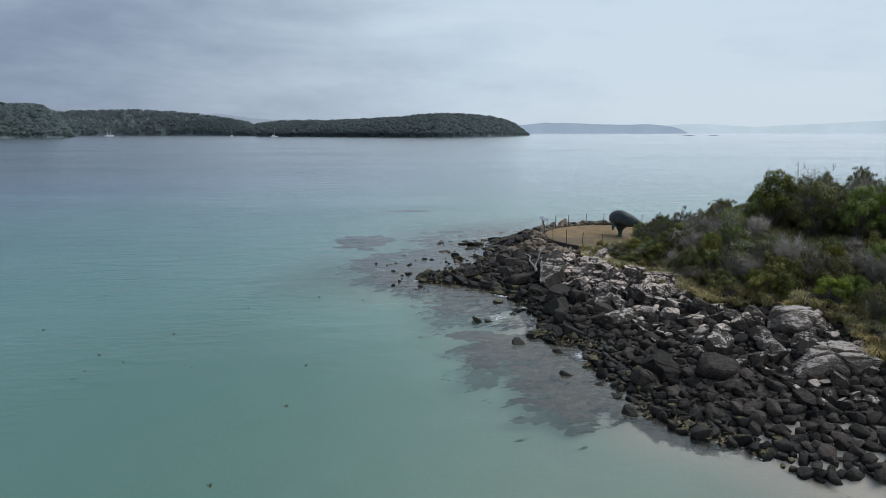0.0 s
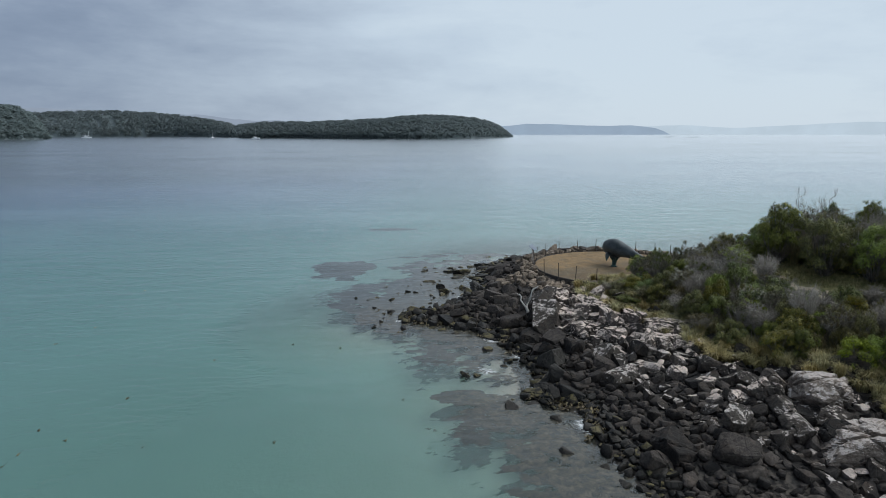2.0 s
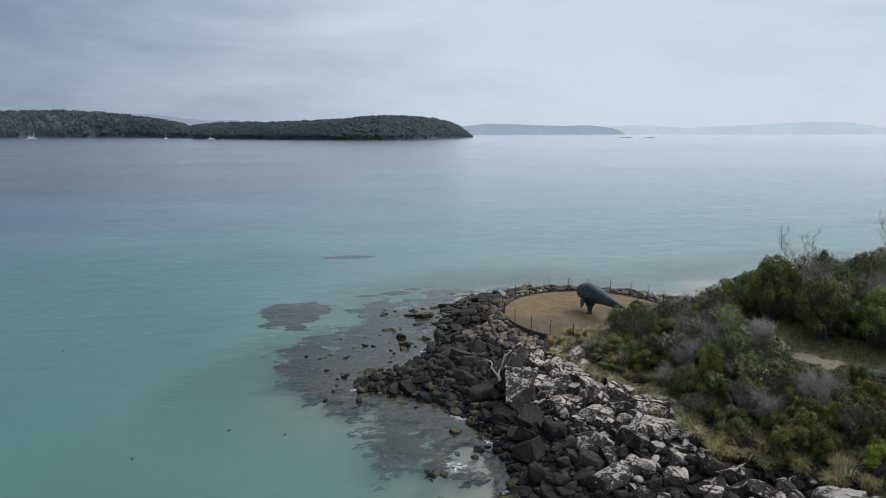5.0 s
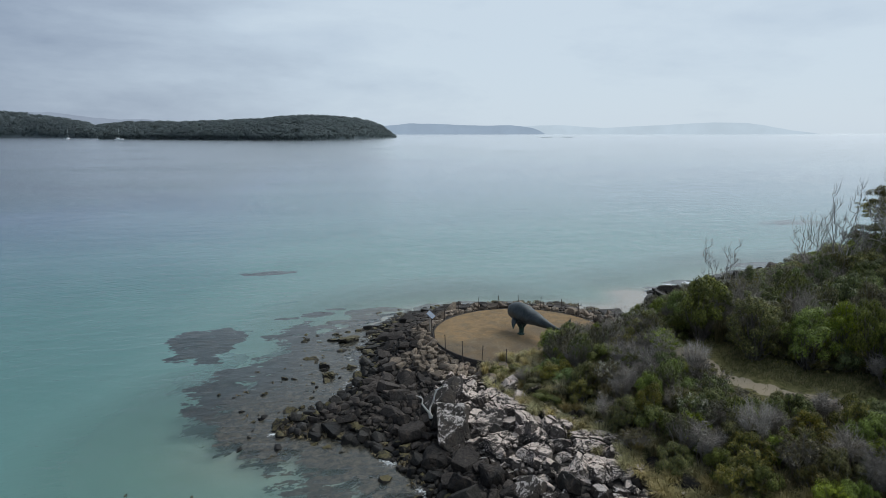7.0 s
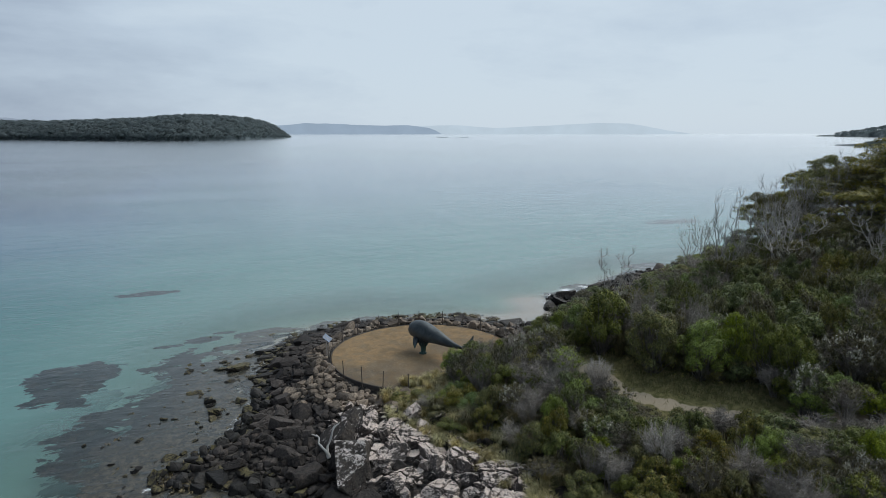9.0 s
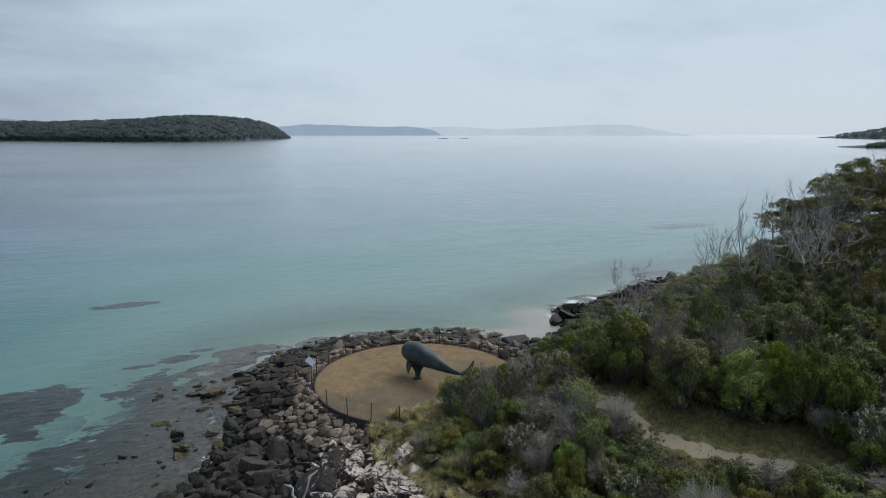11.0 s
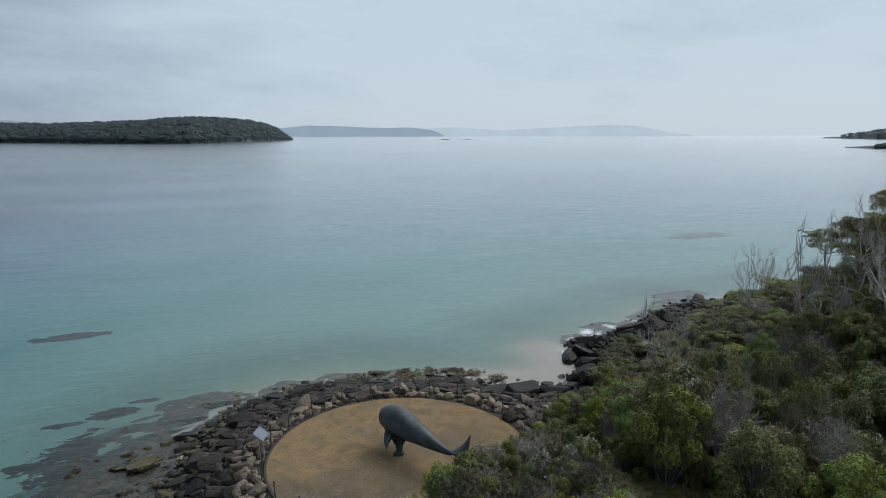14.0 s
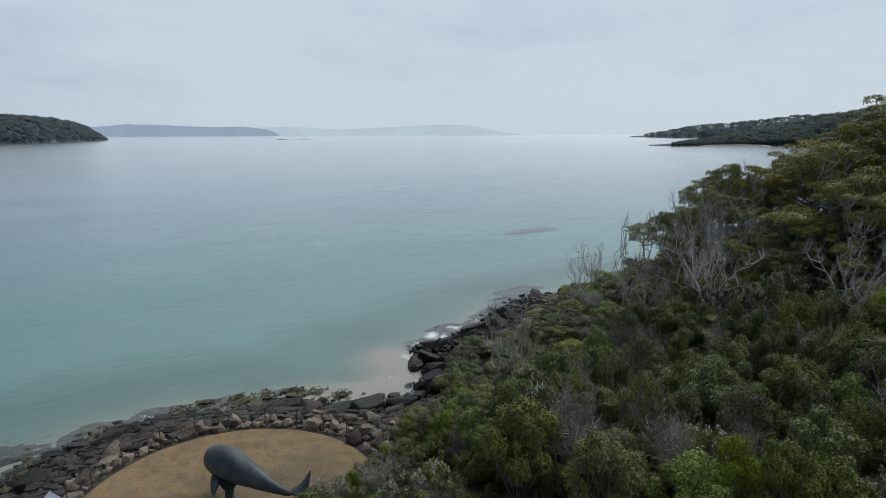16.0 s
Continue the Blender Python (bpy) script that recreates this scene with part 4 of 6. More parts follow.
# ---- viewing pad ----
def ring_mesh(name, r_in, r_out, z0, z1, segments=128):
    a = np.linspace(0, 2 * np.pi, segments, endpoint=False)
    prof = [(r_in, z0), (r_in, z1), (r_out, z1), (r_out, z0)]
    co = np.concatenate([np.stack([r * np.cos(a), r * np.sin(a), np.full(segments, z)], 1) for r, z in prof])
    i = np.arange(4 * segments).reshape(4, segments)
    j = np.roll(i, -1, axis=1)
    q = np.concatenate([np.stack([i[k], j[k], j[(k + 1) % 4], i[(k + 1) % 4]], -1) for k in range(4)])
    return mesh_from(name, co, q)


def build_pad():
    root = new("viewing_pad")
    bm = bmesh.new()
    rings, seg = [0.0, 0.5, 1.2, 2.2, 3.4, 4.6, 5.6, 6.4, 6.85, 6.95], 96
    first = bm.verts.new((0, 0, 0.03))
    prev = None
    for r in rings[1:]:
        row = []
        for k in range(seg):
            a = 2 * math.pi * k / seg
            x, y = r * math.cos(a), r * math.sin(a)
            row.append(bm.verts.new((x, y, 0.03 * (1 - (r / 7) ** 2) + 0.012 * float(wobble(np.array(x), np.array(y), 1.1, 2.0)))))
        for k in range(seg):
            if prev is None:
                bm.faces.new((first, row[k], row[(k + 1) % seg]))
            else:
                bm.faces.new((prev[k], row[k], row[(k + 1) % seg], prev[(k + 1) % seg]))
        prev = row
    low = [bm.verts.new((v.co.x, v.co.y, -0.5)) for v in prev]
    for k in range(seg):
        bm.faces.new((prev[k], low[k], low[(k + 1) % seg], prev[(k + 1) % seg]))
    part("gravel_bed", bm, M_PAD, root, "orange-brown compacted gravel", True)
    part("edging", ring_mesh("edging", 6.955, 7.03, -0.9, 0.012), M_EDGE, root, "dark rusted steel edging")
    root.matrix_world = pose(PAD_X, PAD_Y, PAD_Z)
    tagged(root, "round orange-brown gravel viewing pad with dark steel edging", "platform")


build_pad()


def fence_post():
    root = new("fence_post")
    part("post", joined("post", [tube([(0, 0, -0.3), (0, 0, 0.6), (0, 0, 1.18), (0, 0, 1.2)], [0.032, 0.03, 0.029, 0.01], 8)]), M_POST, root)
    part("cap", joined("cap", [tube([(0, 0, 1.12), (0, 0, 1.2), (0, 0, 1.215)], [0.035, 0.035, 0.01], 8)]), M_EDGE, root)
    return root


post = fence_post()
spots = [200, 215, 228, 242, 184, 168, 152, 136, 120, 103, 88, 73, 57, 42, 28, 14]
for k, a in enumerate(spots):
    m = pose(PAD_X + 7.16 * math.cos(radians(a)), PAD_Y + 7.16 * math.sin(radians(a)), PAD_Z, 2.5 * math.sin(k * 2.1), 2.5 * math.cos(k * 1.7), a)
    ob = post if k == 0 else copy_thing(post, m)
    ob.matrix_basis = m
    tagged(ob, "thin dark weathered fence post at the gravel pad's rim", "post", "fence posts round the pad")


def build_sign():
    root = new("information_sign")
    for sx in (-0.22, 0.22):
        part("leg", joined("leg", [tube([(sx, 0, -0.4), (sx, 0, 1.25)], [0.05, 0.045], 8)]), M_PALE_POST, root)
    bm = bmesh.new()
    box(bm, 0, 0, 0, 0.86, 0.66, 0.035)
    bmesh.ops.bevel(bm, geom=bm.edges[:], offset=0.008, segments=1, affect="EDGES")
    bmesh.ops.transform(bm, matrix=pose(0, 0, 1.36, 38, 0, 0), verts=bm.verts[:])
    board = part("panel", bm, M_SIGN, root, "pale blue printed panel")
    for row in range(5):
        bm = bmesh.new()
        box(bm, -0.05 + 0.04 * (row % 2), 0.2 - row * 0.1, 0.021, 0.6 - 0.12 * (row % 3), 0.022, 0.004)
        bmesh.ops.transform(bm, matrix=pose(0, 0, 1.36, 38, 0, 0), verts=bm.verts[:])
        part("text_line", bm, M_PALE_POST, board)
    root.matrix_world = pose(9.95, 59.15, 2.15, 0, 0, 62)
    tagged(root, "slanted pale blue information panel on two posts beside the pad", "sign")


build_sign()

# ---- whale statue: one mesh ----
def build_whale():
    bm = bmesh.new()
    spine = [((16.36, 58.98, 3.62), 0.10, 0.14), ((16.42, 58.86, 3.66), 0.36, 0.4), ((16.50, 58.55, 3.72), 0.56, 0.6), ((16.63, 58.10, 3.80), 0.68, 0.71), ((16.81, 57.50, 3.84), 0.74, 0.75),
             ((17.02, 56.90, 3.80), 0.72, 0.71), ((17.25, 56.30, 3.72), 0.64, 0.62), ((17.49, 55.70, 3.69), 0.53, 0.51), ((17.75, 55.15, 3.59), 0.41, 0.39), ((17.99, 54.65, 3.51), 0.29, 0.29),
             ((18.22, 54.20, 3.45), 0.18, 0.2), ((18.40, 53.85, 3.43), 0.11, 0.14), ((18.52, 53.68, 3.43), 0.05, 0.06)]
    pts = [Vector(p) + Vector((0.12, -0.3, -0.1)) * max(0.0, 1 - k / 6) for k, (p, _, _) in enumerate(spine)]
    seg = 28
    # finer stations by a smooth curve through the spine
    stations = []
    for k in range(len(pts) - 1):
        p0, p1, p2, p3 = pts[max(k - 1, 0)], pts[k], pts[k + 1], pts[min(k + 2, len(pts) - 1)]
        for s in (0.0, 0.25, 0.5, 0.75):
            q = 0.5 * ((2 * p1) + (p2 - p0) * s + (2 * p0 - 5 * p1 + 4 * p2 - p3) * s * s + (3 * p1 - p0 - 3 * p2 + p3) * s ** 3)
            w = spine[k][1] * (1 - s) + spine[k + 1][1] * s
            h = spine[k][2] * (1 - s) + spine[k + 1][2] * s
            stations.append((q, w, h))
    stations.append((pts[-1], spine[-1][1], spine[-1][2]))
    rings = []
    for k, (p, w, h) in enumerate(stations):
        tang = (stations[min(k + 1, len(stations) - 1)][0] - stations[max(k - 1, 0)][0]).normalized()
        side = tang.cross(Vector((0, 0, 1))).normalized()
        up = side.cross(tang).normalized()
        row = []
        for j in range(seg):
            a = 2 * math.pi * j / seg
            f = 1.0 + 0.015 * math.sin(5 * a + k * 0.4)
            row.append(bm.verts.new(p + side * (w * math.cos(a) * f) + up * (h * math.sin(a) * f)))
        rings.append(row)
    for r0, r1 in zip(rings, rings[1:]):
        for j in range(seg):
            bm.faces.new((r0[j], r1[j], r1[(j + 1) % seg], r0[(j + 1) % seg]))
    bm.faces.new(rings[0])
    bm.faces.new(rings[-1][::-1])

    def blade(root_a, root_b, tip, thick, sweep, n=9):
        """A fin or fluke lobe: from its root chord to its tip, with a curved leading edge."""
        ra, rb, tp = Vector(root_a), Vector(root_b), Vector(tip)
        nor = (rb - ra).cross(tp - ra).normalized()
        rows = []
        for k in range(n):
            s = k / (n - 1)
            lead = ra.lerp(tp, s) + Vector(sweep) * math.sin(math.pi * s)
            trail = rb.lerp(tp, s ** 1.25) + Vector(sweep) * (0.35 * math.sin(math.pi * s))
            th = thick * (1 - 0.85 * s)
            row = []
            for u, v in ((0, 0), (0.25, 1), (0.6, 0.8), (1, 0), (0.6, -0.8), (0.25, -1)):
                row.append(bm.verts.new(lead.lerp(trail, u) + nor * (v * th)))
            rows.append(row)
        for r0, r1 in zip(rows, rows[1:]):
            for j in range(6):
                bm.faces.new((r0[j], r0[(j + 1) % 6], r1[(j + 1) % 6], r1[j]))
        bm.faces.new(rows[0][::-1])
        bm.faces.new(rows[-1])

    blade((18.3, 54.15, 3.3), (18.95, 53.2, 3.32), (19.5, 53.7, 4.25), 0.07, (0.14, -0.05, -0.2))
    blade((18.3, 54.2, 3.32), (18.9, 53.4, 3.34), (19.48, 53.82, 4.17), 0.06, (0.13, -0.02, -0.19))
    blade((16.25, 57.6, 3.4), (16.55, 56.95, 3.3), (15.95, 56.5, 2.72), 0.07, (-0.14, -0.08, 0.05))
    blade((17.15, 57.4, 3.3), (17.3, 56.8, 3.25), (17.3, 57.3, 2.75), 0.07, (0.1, 0.0, 0.05))
    # cast stem of seaweed that carries the body, with splayed fronds at foot and top
    stem = [tube([(16.72, 56.82, 2.1), (16.74, 56.85, 2.3), (16.78, 56.9, 2.7), (16.82, 56.95, 3.2)], [0.26, 0.18, 0.22, 0.42], 12)]
    for k in range(9):
        a = k * 0.7 + 0.3
        stem.append(tube([(16.75, 56.86, 2.55 + 0.03 * k), (16.75 + 0.22 * math.cos(a), 56.86 + 0.22 * math.sin(a), 2.8), (16.8 + 0.42 * math.cos(a), 56.9 + 0.42 * math.sin(a), 3.12)], [0.07, 0.06, 0.05], 6))
        stem.append(tube([(16.72, 56.82, 2.36), (16.72 + 0.18 * math.cos(a), 56.82 + 0.18 * math.sin(a), 2.26), (16.72 + 0.3 * math.cos(a), 56.82 + 0.3 * math.sin(a), 2.2)], [0.06, 0.05, 0.03], 6))
    # raised callosities on the snout and a low lip line
    for k in range(10):
        px, py, pz = 16.46 + 0.05 * k + 0.1 * math.sin(k * 2.3), 58.52 - 0.1 * k, 3.92 + 0.075 * min(k, 5)
        r = bmesh.ops.create_icosphere(bm, subdivisions=1, radius=0.09 + 0.02 * math.sin(k * 1.9))
        bmesh.ops.translate(bm, vec=(px, py, pz + 0.05), verts=r["verts"])
    for co, q in stem:
        vs = [bm.verts.new(c) for c in co]
        for f in q:
            bm.faces.new([vs[i] for i in f])
    bmesh.ops.translate(bm, vec=(-16.72, -56.82, -2.18), verts=bm.verts[:])
    bmesh.ops.recalc_face_normals(bm, faces=bm.faces[:])
    ob = part("whale_statue", bm, M_BRONZE, None, "", True)
    ob.matrix_world = pose(16.72, 56.82, 2.18)
    tagged(ob, "blue-grey patinated bronze statue of a whale on a stem", "statue")


build_whale()

# ---- boulders ----
WHITE_LINE = [(10.4, 47.8), (10.7, 45.4), (11.6, 43.2), (12.5, 40.8), (13.2, 38.2), (13.8, 35), (14.4, 32), (16, 28.5), (17.4, 25.3)]


def cut_block(rng, extents, cuts):
    """An angular block: a box sliced by random planes, in a bmesh."""
    bm = bmesh.new()
    bmesh.ops.create_cube(bm, size=2.0)
    for v in bm.verts:
        v.co = Vector((c * e * rng.uniform(0.8, 1.1) for c, e in zip(v.co, extents)))
    for _ in range(cuts):
        n = Vector((rng.gauss(0, 1), rng.gauss(0, 1), rng.gauss(0, 0.9))).normalized()
        reach = math.sqrt(sum((a * e) ** 2 for a, e in zip(n, extents))) * rng.uniform(0.72, 1.08)
        r = bmesh.ops.bisect_plane(bm, geom=bm.verts[:] + bm.edges[:] + bm.faces[:], plane_co=n * reach, plane_no=n, clear_outer=True)
        edges = [g for g in r["geom_cut"] if isinstance(g, bmesh.types.BMEdge)]
        if len(edges) > 2:
            bmesh.ops.contextual_create(bm, geom=edges)
    return bm


def finished_block(bm, name):
    bmesh.ops.triangulate(bm, faces=bm.faces[:])
    bmesh.ops.recalc_face_normals(bm, faces=bm.faces[:])
    me = bpy.data.meshes.new(name)
    bm.to_mesh(me)
    bm.free()
    return me


def boulder_mesh(seed, cuts=9):
    """A small angular stone with slightly worn edges."""
    rng = random.Random(seed)
    bm = cut_block(rng, (rng.uniform(0.5, 0.72), rng.uniform(0.36, 0.55), rng.uniform(0.24, 0.42)), cuts)
    bmesh.ops.remove_doubles(bm, verts=bm.verts[:], dist=0.03)
    bmesh.ops.bevel(bm, geom=bm.edges[:], offset=0.014, segments=1, affect="EDGES", clamp_overlap=True)
    return finished_block(bm, "boulder")


def crag_mesh(seed, extents, cuts, detail, rough, joints=0):
    """A larger rock: planes and worn edges with chipped, uneven faces; joints: deep splits across it."""
    rng = random.Random(seed)
    bm = cut_block(rng, extents, cuts)
    bmesh.ops.remove_doubles(bm, verts=bm.verts[:], dist=0.03)
    bmesh.ops.bevel(bm, geom=bm.edges[:], offset=0.05, segments=1, affect="EDGES", clamp_overlap=True)
    bmesh.ops.triangulate(bm, faces=bm.faces[:])
    for _ in range(6):
        edges = [e for e in bm.edges if e.calc_length() > detail]
        if not edges:
            break
        bmesh.ops.subdivide_edges(bm, edges=edges, cuts=1)
        bmesh.ops.triangulate(bm, faces=[f for f in bm.faces if len(f.verts) > 3])
    off = Vector((rng.uniform(0, 50), rng.uniform(0, 50), rng.uniform(0, 50)))
    planes = [(Vector((rng.gauss(0, 1), rng.gauss(0, 1), rng.gauss(0, 0.3))).normalized(), rng.uniform(-0.3, 0.3), rng.uniform(-0.06, 0.06)) for _ in range(joints)]
    for v in bm.verts:
        p = v.co
        k = 0.55 * noise.noise(p * 2.3 + off) + 0.5 * abs(noise.noise(p * 5.0 + off)) + 0.3 * noise.noise(p * 12.0 + off) + 0.22 * noise.noise(p * 26.0 + off)
        for n, d, step in planes:
            side = p.dot(n) - d + 0.06 * noise.noise(p * 4 + off)
            k += (step if side > 0 else 0) / rough - 1.5 * max(0.0, 1 - abs(side) / 0.035)
        v.co = p * (1 + rough * k)
    return finished_block(bm, "crag")


def arrays_of(me):
    co = np.empty(len(me.vertices) * 3, np.float32)
    me.vertices.foreach_get("co", co)
    tri = np.empty(len(me.polygons) * 3, np.int32)
    me.polygons.foreach_get("vertices", tri)
    return co.reshape(-1, 3), tri.reshape(-1, 3)


def scatter(rng, tries, x0, x1, y0, y1, radius, allowed, taken, gap=0.8):
    """Throws discs of a falling size on the plan; keeps those that hit free, allowed ground."""
    xs, ys = rng.uniform(x0, x1, tries), rng.uniform(y0, y1, tries)
    keep = allowed(xs, ys)
    out = []
    for x, y in zip(xs[keep], ys[keep]):
        r = radius(x, y)
        cell = (int(x // 2), int(y // 2))
        ok = True
        for i in (-1, 0, 1):
            for j in (-1, 0, 1):
                for px, py, pr in taken.get((cell[0] + i, cell[1] + j), ()):
                    if (px - x) ** 2 + (py - y) ** 2 < (gap * (r + pr)) ** 2:
                        ok = False
                        break
                if not ok:
                    break
            if not ok:
                break
        if ok:
            taken.setdefault(cell, []).append((x, y, r))
            out.append((x, y, r))
    return out


def stony(x, y):
    d = shore_distance(x, y)
    s = signed(SCRUB, x, y)
    r = np.hypot(x - PAD_X, y - PAD_Y)
    beach = np.hypot((x - 13.5) / 4.6, (y - 11) / 8.0) < 1.0
    cove = edge_distance(COVE, x, y, False) < 1.7
    return (d > -0.25) & (d < 14) & (s < 0.4) & (r > 7.35) & ~beach & ~cove & (y < 86)


def build_boulders():
    rng = np.random.default_rng(11)
    shapes = [boulder_mesh(s, 6 + s % 6) for s in range(24)]
    pick = random.Random(77)
    coarse = [crag_mesh(500 + s, (pick.uniform(0.5, 0.72), pick.uniform(0.38, 0.55), pick.uniform(0.26, 0.42)), 8 + s % 5, 0.13, 0.1, s % 2) for s in range(12)]
    craggy = [crag_mesh(600 + s, (pick.uniform(0.5, 0.62), pick.uniform(0.42, 0.55), pick.uniform(0.36, 0.5)), 11, 0.1, 0.15, 3) for s in range(10)]
    shapes += coarse + craggy
    taken, spots = {}, []
    # the largest rocks, where they stand
    big = [(7.5, 36.0, 0.75), (9.2, 48.6, 1.0), (8.2, 45.6, 1.05), (9.8, 46.4, 0.9), (10.6, 44.2, 0.95), (12.2, 42.2, 0.9), (7.0, 42.6, 0.9), (6.0, 45.2, 0.9), (15.6, 30.2, 0.8), (19.6, 30.4, 0.8), (14.6, 27.0, 0.7), (15.4, 33.2, 0.8),
           (10.4, 27.8, 0.95), (9.6, 27.2, 0.8), (12.4, 26.4, 0.9), (13.4, 28.2, 0.8), (8.3, 44.0, 1.25), (8.4, 41.6, 1.15), (7.9, 47.2, 1.15), (9.2, 39.8, 1.0), (10.4, 37.6, 0.95), (7.3, 38.4, 0.95), (10.6, 35.0, 1.0), (5.6, 51.2, 0.8), (7.6, 61.4, 0.9), (6.8, 63.2, 1.0), (9.4, 67.2, 1.0)]
    big += [(28.6, 65.2, 1.3), (30.8, 64.2, 1.1), (34.4, 65.2, 0.9), (35.6, 66.8, 0.95), (36.6, 68.4, 0.75), (36.2, 70.6, 0.95), (34.0, 64.4, 1.1), (37.6, 70.6, 0.9), (39.4, 72.8, 0.95), (44.2, 72.6, 1.25), (47.6, 73.2, 1.2), (50.6, 75.4, 0.9), (32.8, 64.6, 0.8), (27.0, 66.2, 1.0)]
    for k in range(66):
        s = k / 65 * (len(WHITE_LINE) - 1.001)
        (xa, ya), (xb, yb) = WHITE_LINE[int(s)], WHITE_LINE[int(s) + 1]
        f = s - int(s)
        big.append((xa + (xb - xa) * f + rng.normal() * 1.0, ya + (yb - ya) * f + rng.normal() * 0.5, rng.uniform(0.35, 0.8)))
    # two broad pale outcrops on the slope, and the ledges of the northern shore
    for k, (x, y, sx, sy, sz, turn) in enumerate(((17.8, 29.3, 3.1, 2.4, 1.9, 12), (17.5, 25.8, 4.2, 2.3, 1.6, -8), (16.2, 30.6, 1.3, 1.2, 1.7, 40))):
        ob = part("outcrop", crag_mesh(70 + k, (0.52, 0.5, 0.46), 9, 0.06, 0.12, 5), M_BEDROCK)
        ob.matrix_world = pose(x, y, float(height(np.array(x), np.array(y))) + 0.1, 0, 0, turn) @ Matrix.Diagonal((sx, sy, sz, 1))
        tagged(ob, "broad pinkish-grey bedrock outcrop splashed with white lichen", "rock", "bedrock outcrops")
        taken.setdefault((int(x // 2), int(y // 2)), []).append((x, y, 1.3))
    for k, (x, y, sx, sy, sz, turn) in enumerate(((11.3, 46.3, 2.2, 1.8, 1.2, 30), (11.9, 44.6, 1.8, 1.5, 1.0, -20), (13.3, 41.4, 1.7, 1.5, 1.5, 50), (9.9, 44.7, 2.0, 1.7, 1.2, 70), (10.3, 42.2, 1.7, 1.5, 1.1, 25), (11.6, 40.2, 1.6, 1.4, 1.1, -35), (14.6, 39.4, 2.3, 1.5, 1.1, -15), (14.0, 37.2, 1.6, 1.4, 1.2, 10))):
        ob = part("ledge", crag_mesh(90 + k, (0.55, 0.5, 0.42), 12, 0.055, 0.16, 6), M_ROCK_WHITE)
        ob.matrix_world = pose(x, y, float(height(np.array(x), np.array(y))) + 0.25, 0, 0, turn) @ Matrix.Diagonal((sx, sy, sz, 1))
        tagged(ob, "jointed rock ledge crusted pinkish white with lichen", "rock", "lichen ledges")
        taken.setdefault((int(x // 2), int(y // 2)), []).append((x, y, 0.42 * sy))
    for x, y, r in big:
        taken.setdefault((int(x // 2), int(y // 2)), []).append((x, y, r))
        spots.append((x, y, r))
    near_pad = lambda x, y: math.hypot(x - PAD_X, y - PAD_Y) < 10.2
    for tries, lo, hi, gap in ((160, 0.7, 0.95, 0.7), (900, 0.5, 0.7, 0.66), (7000, 0.36, 0.56, 0.6), (30000, 0.22, 0.36, 0.58), (60000, 0.12, 0.2, 0.62)):
        spots += scatter(rng, tries, -4, 66, 17, 84, lambda x, y: rng.uniform(lo, hi) * (0.62 if near_pad(x, y) and lo > 0.4 else 0.68 if y < 33 and lo > 0.3 else 1.0), stony, taken, gap)
    # scattered stones standing out of the shallows
    spots += scatter(rng, 2600, -8, 64, 22, 84, lambda x, y: rng.uniform(0.15, 0.5), lambda x, y: (shore_distance(x, y) < -0.1) & (shore_distance(x, y) > -4.0 * np.clip(reef_mask(x, y), 0.3, 1)) & (edge_distance(COVE, x, y, False) > 1.2) & (np.hypot(x - 12, y - 14) > 8), taken, 1.1)
    spots += scatter(rng, 1500, 8, 32, 65, 76, lambda x, y: rng.uniform(0.16, 0.5), lambda x, y: (shore_distance(x, y) < 0.2) & (shore_distance(x, y) > -1.2 - 0.9 * wobble(x, y, 0.9, 1.0)) & (edge_distance(COVE, x, y, False) > 1.0), taken, 0.85)
    # kelp-covered rocks that break the surface over the western reef
    weedy = set()
    west_rocks = [(-0.9, 51.4, 0.4), (-0.2, 51.8, 0.35), (0.7, 60.8, 0.4), (1.4, 59.1, 0.55), (1.8, 56.9, 0.6), (3.7, 64.6, 0.75), (3.0, 62.0, 0.4), (-1.7, 49.8, 0.5), (-2.7, 54.6, 0.22), (-1.4, 57.0, 0.25), (-0.7, 56.8, 0.25), (0.1, 61.0, 0.3),
                    (0.1, 65.5, 0.35), (-5.8, 55.0, 0.2), (-3.7, 50.8, 0.2), (2.3, 37.6, 0.35), (5.7, 34.7, 0.6), (6.3, 33.8, 0.5), (4.9, 67.1, 0.45), (2.7, 66.5, 0.4), (0.0, 65.0, 0.35), (0.2, 60.7, 0.35), (-0.6, 50.4, 0.6), (-1.6, 49.1, 0.6), (5.1, 39.9, 0.4)]
    north_rocks = KELP_CLUMPS + [(19.4, 71.2, 0.35), (23.2, 69.9, 0.45), (24.8, 70.2, 0.4), (26.4, 69.4, 0.35), (29.2, 66.8, 0.4), (30.0, 68.2, 0.25), (33.4, 67.4, 0.35), (31.0, 66.2, 0.3), (21.6, 72.2, 0.3), (17.2, 72.8, 0.35), (22.5, 71.2, 0.5), (21.1, 71.0, 0.35), (20.2, 73.0, 0.3), (25.6, 70.8, 0.5), (28.5, 68.8, 0.3), (23.9, 71.6, 0.4), (24.2, 72.2, 0.25), (29.7, 67.5, 0.2), (27.4, 71.4, 0.2), (18.4, 72.6, 0.3)]
    reef_rocks = scatter(rng, 260, -6, 7, 45, 70, lambda x, y: rng.uniform(0.1, 0.28), lambda x, y: (reef_mask(x, y) > 0.5) & (shore_distance(x, y) < -0.3) & (shore_distance(x, y) > -6.5) & (wobble(x, y, 0.9, 3.0) > 0.0), {}, 0.8)
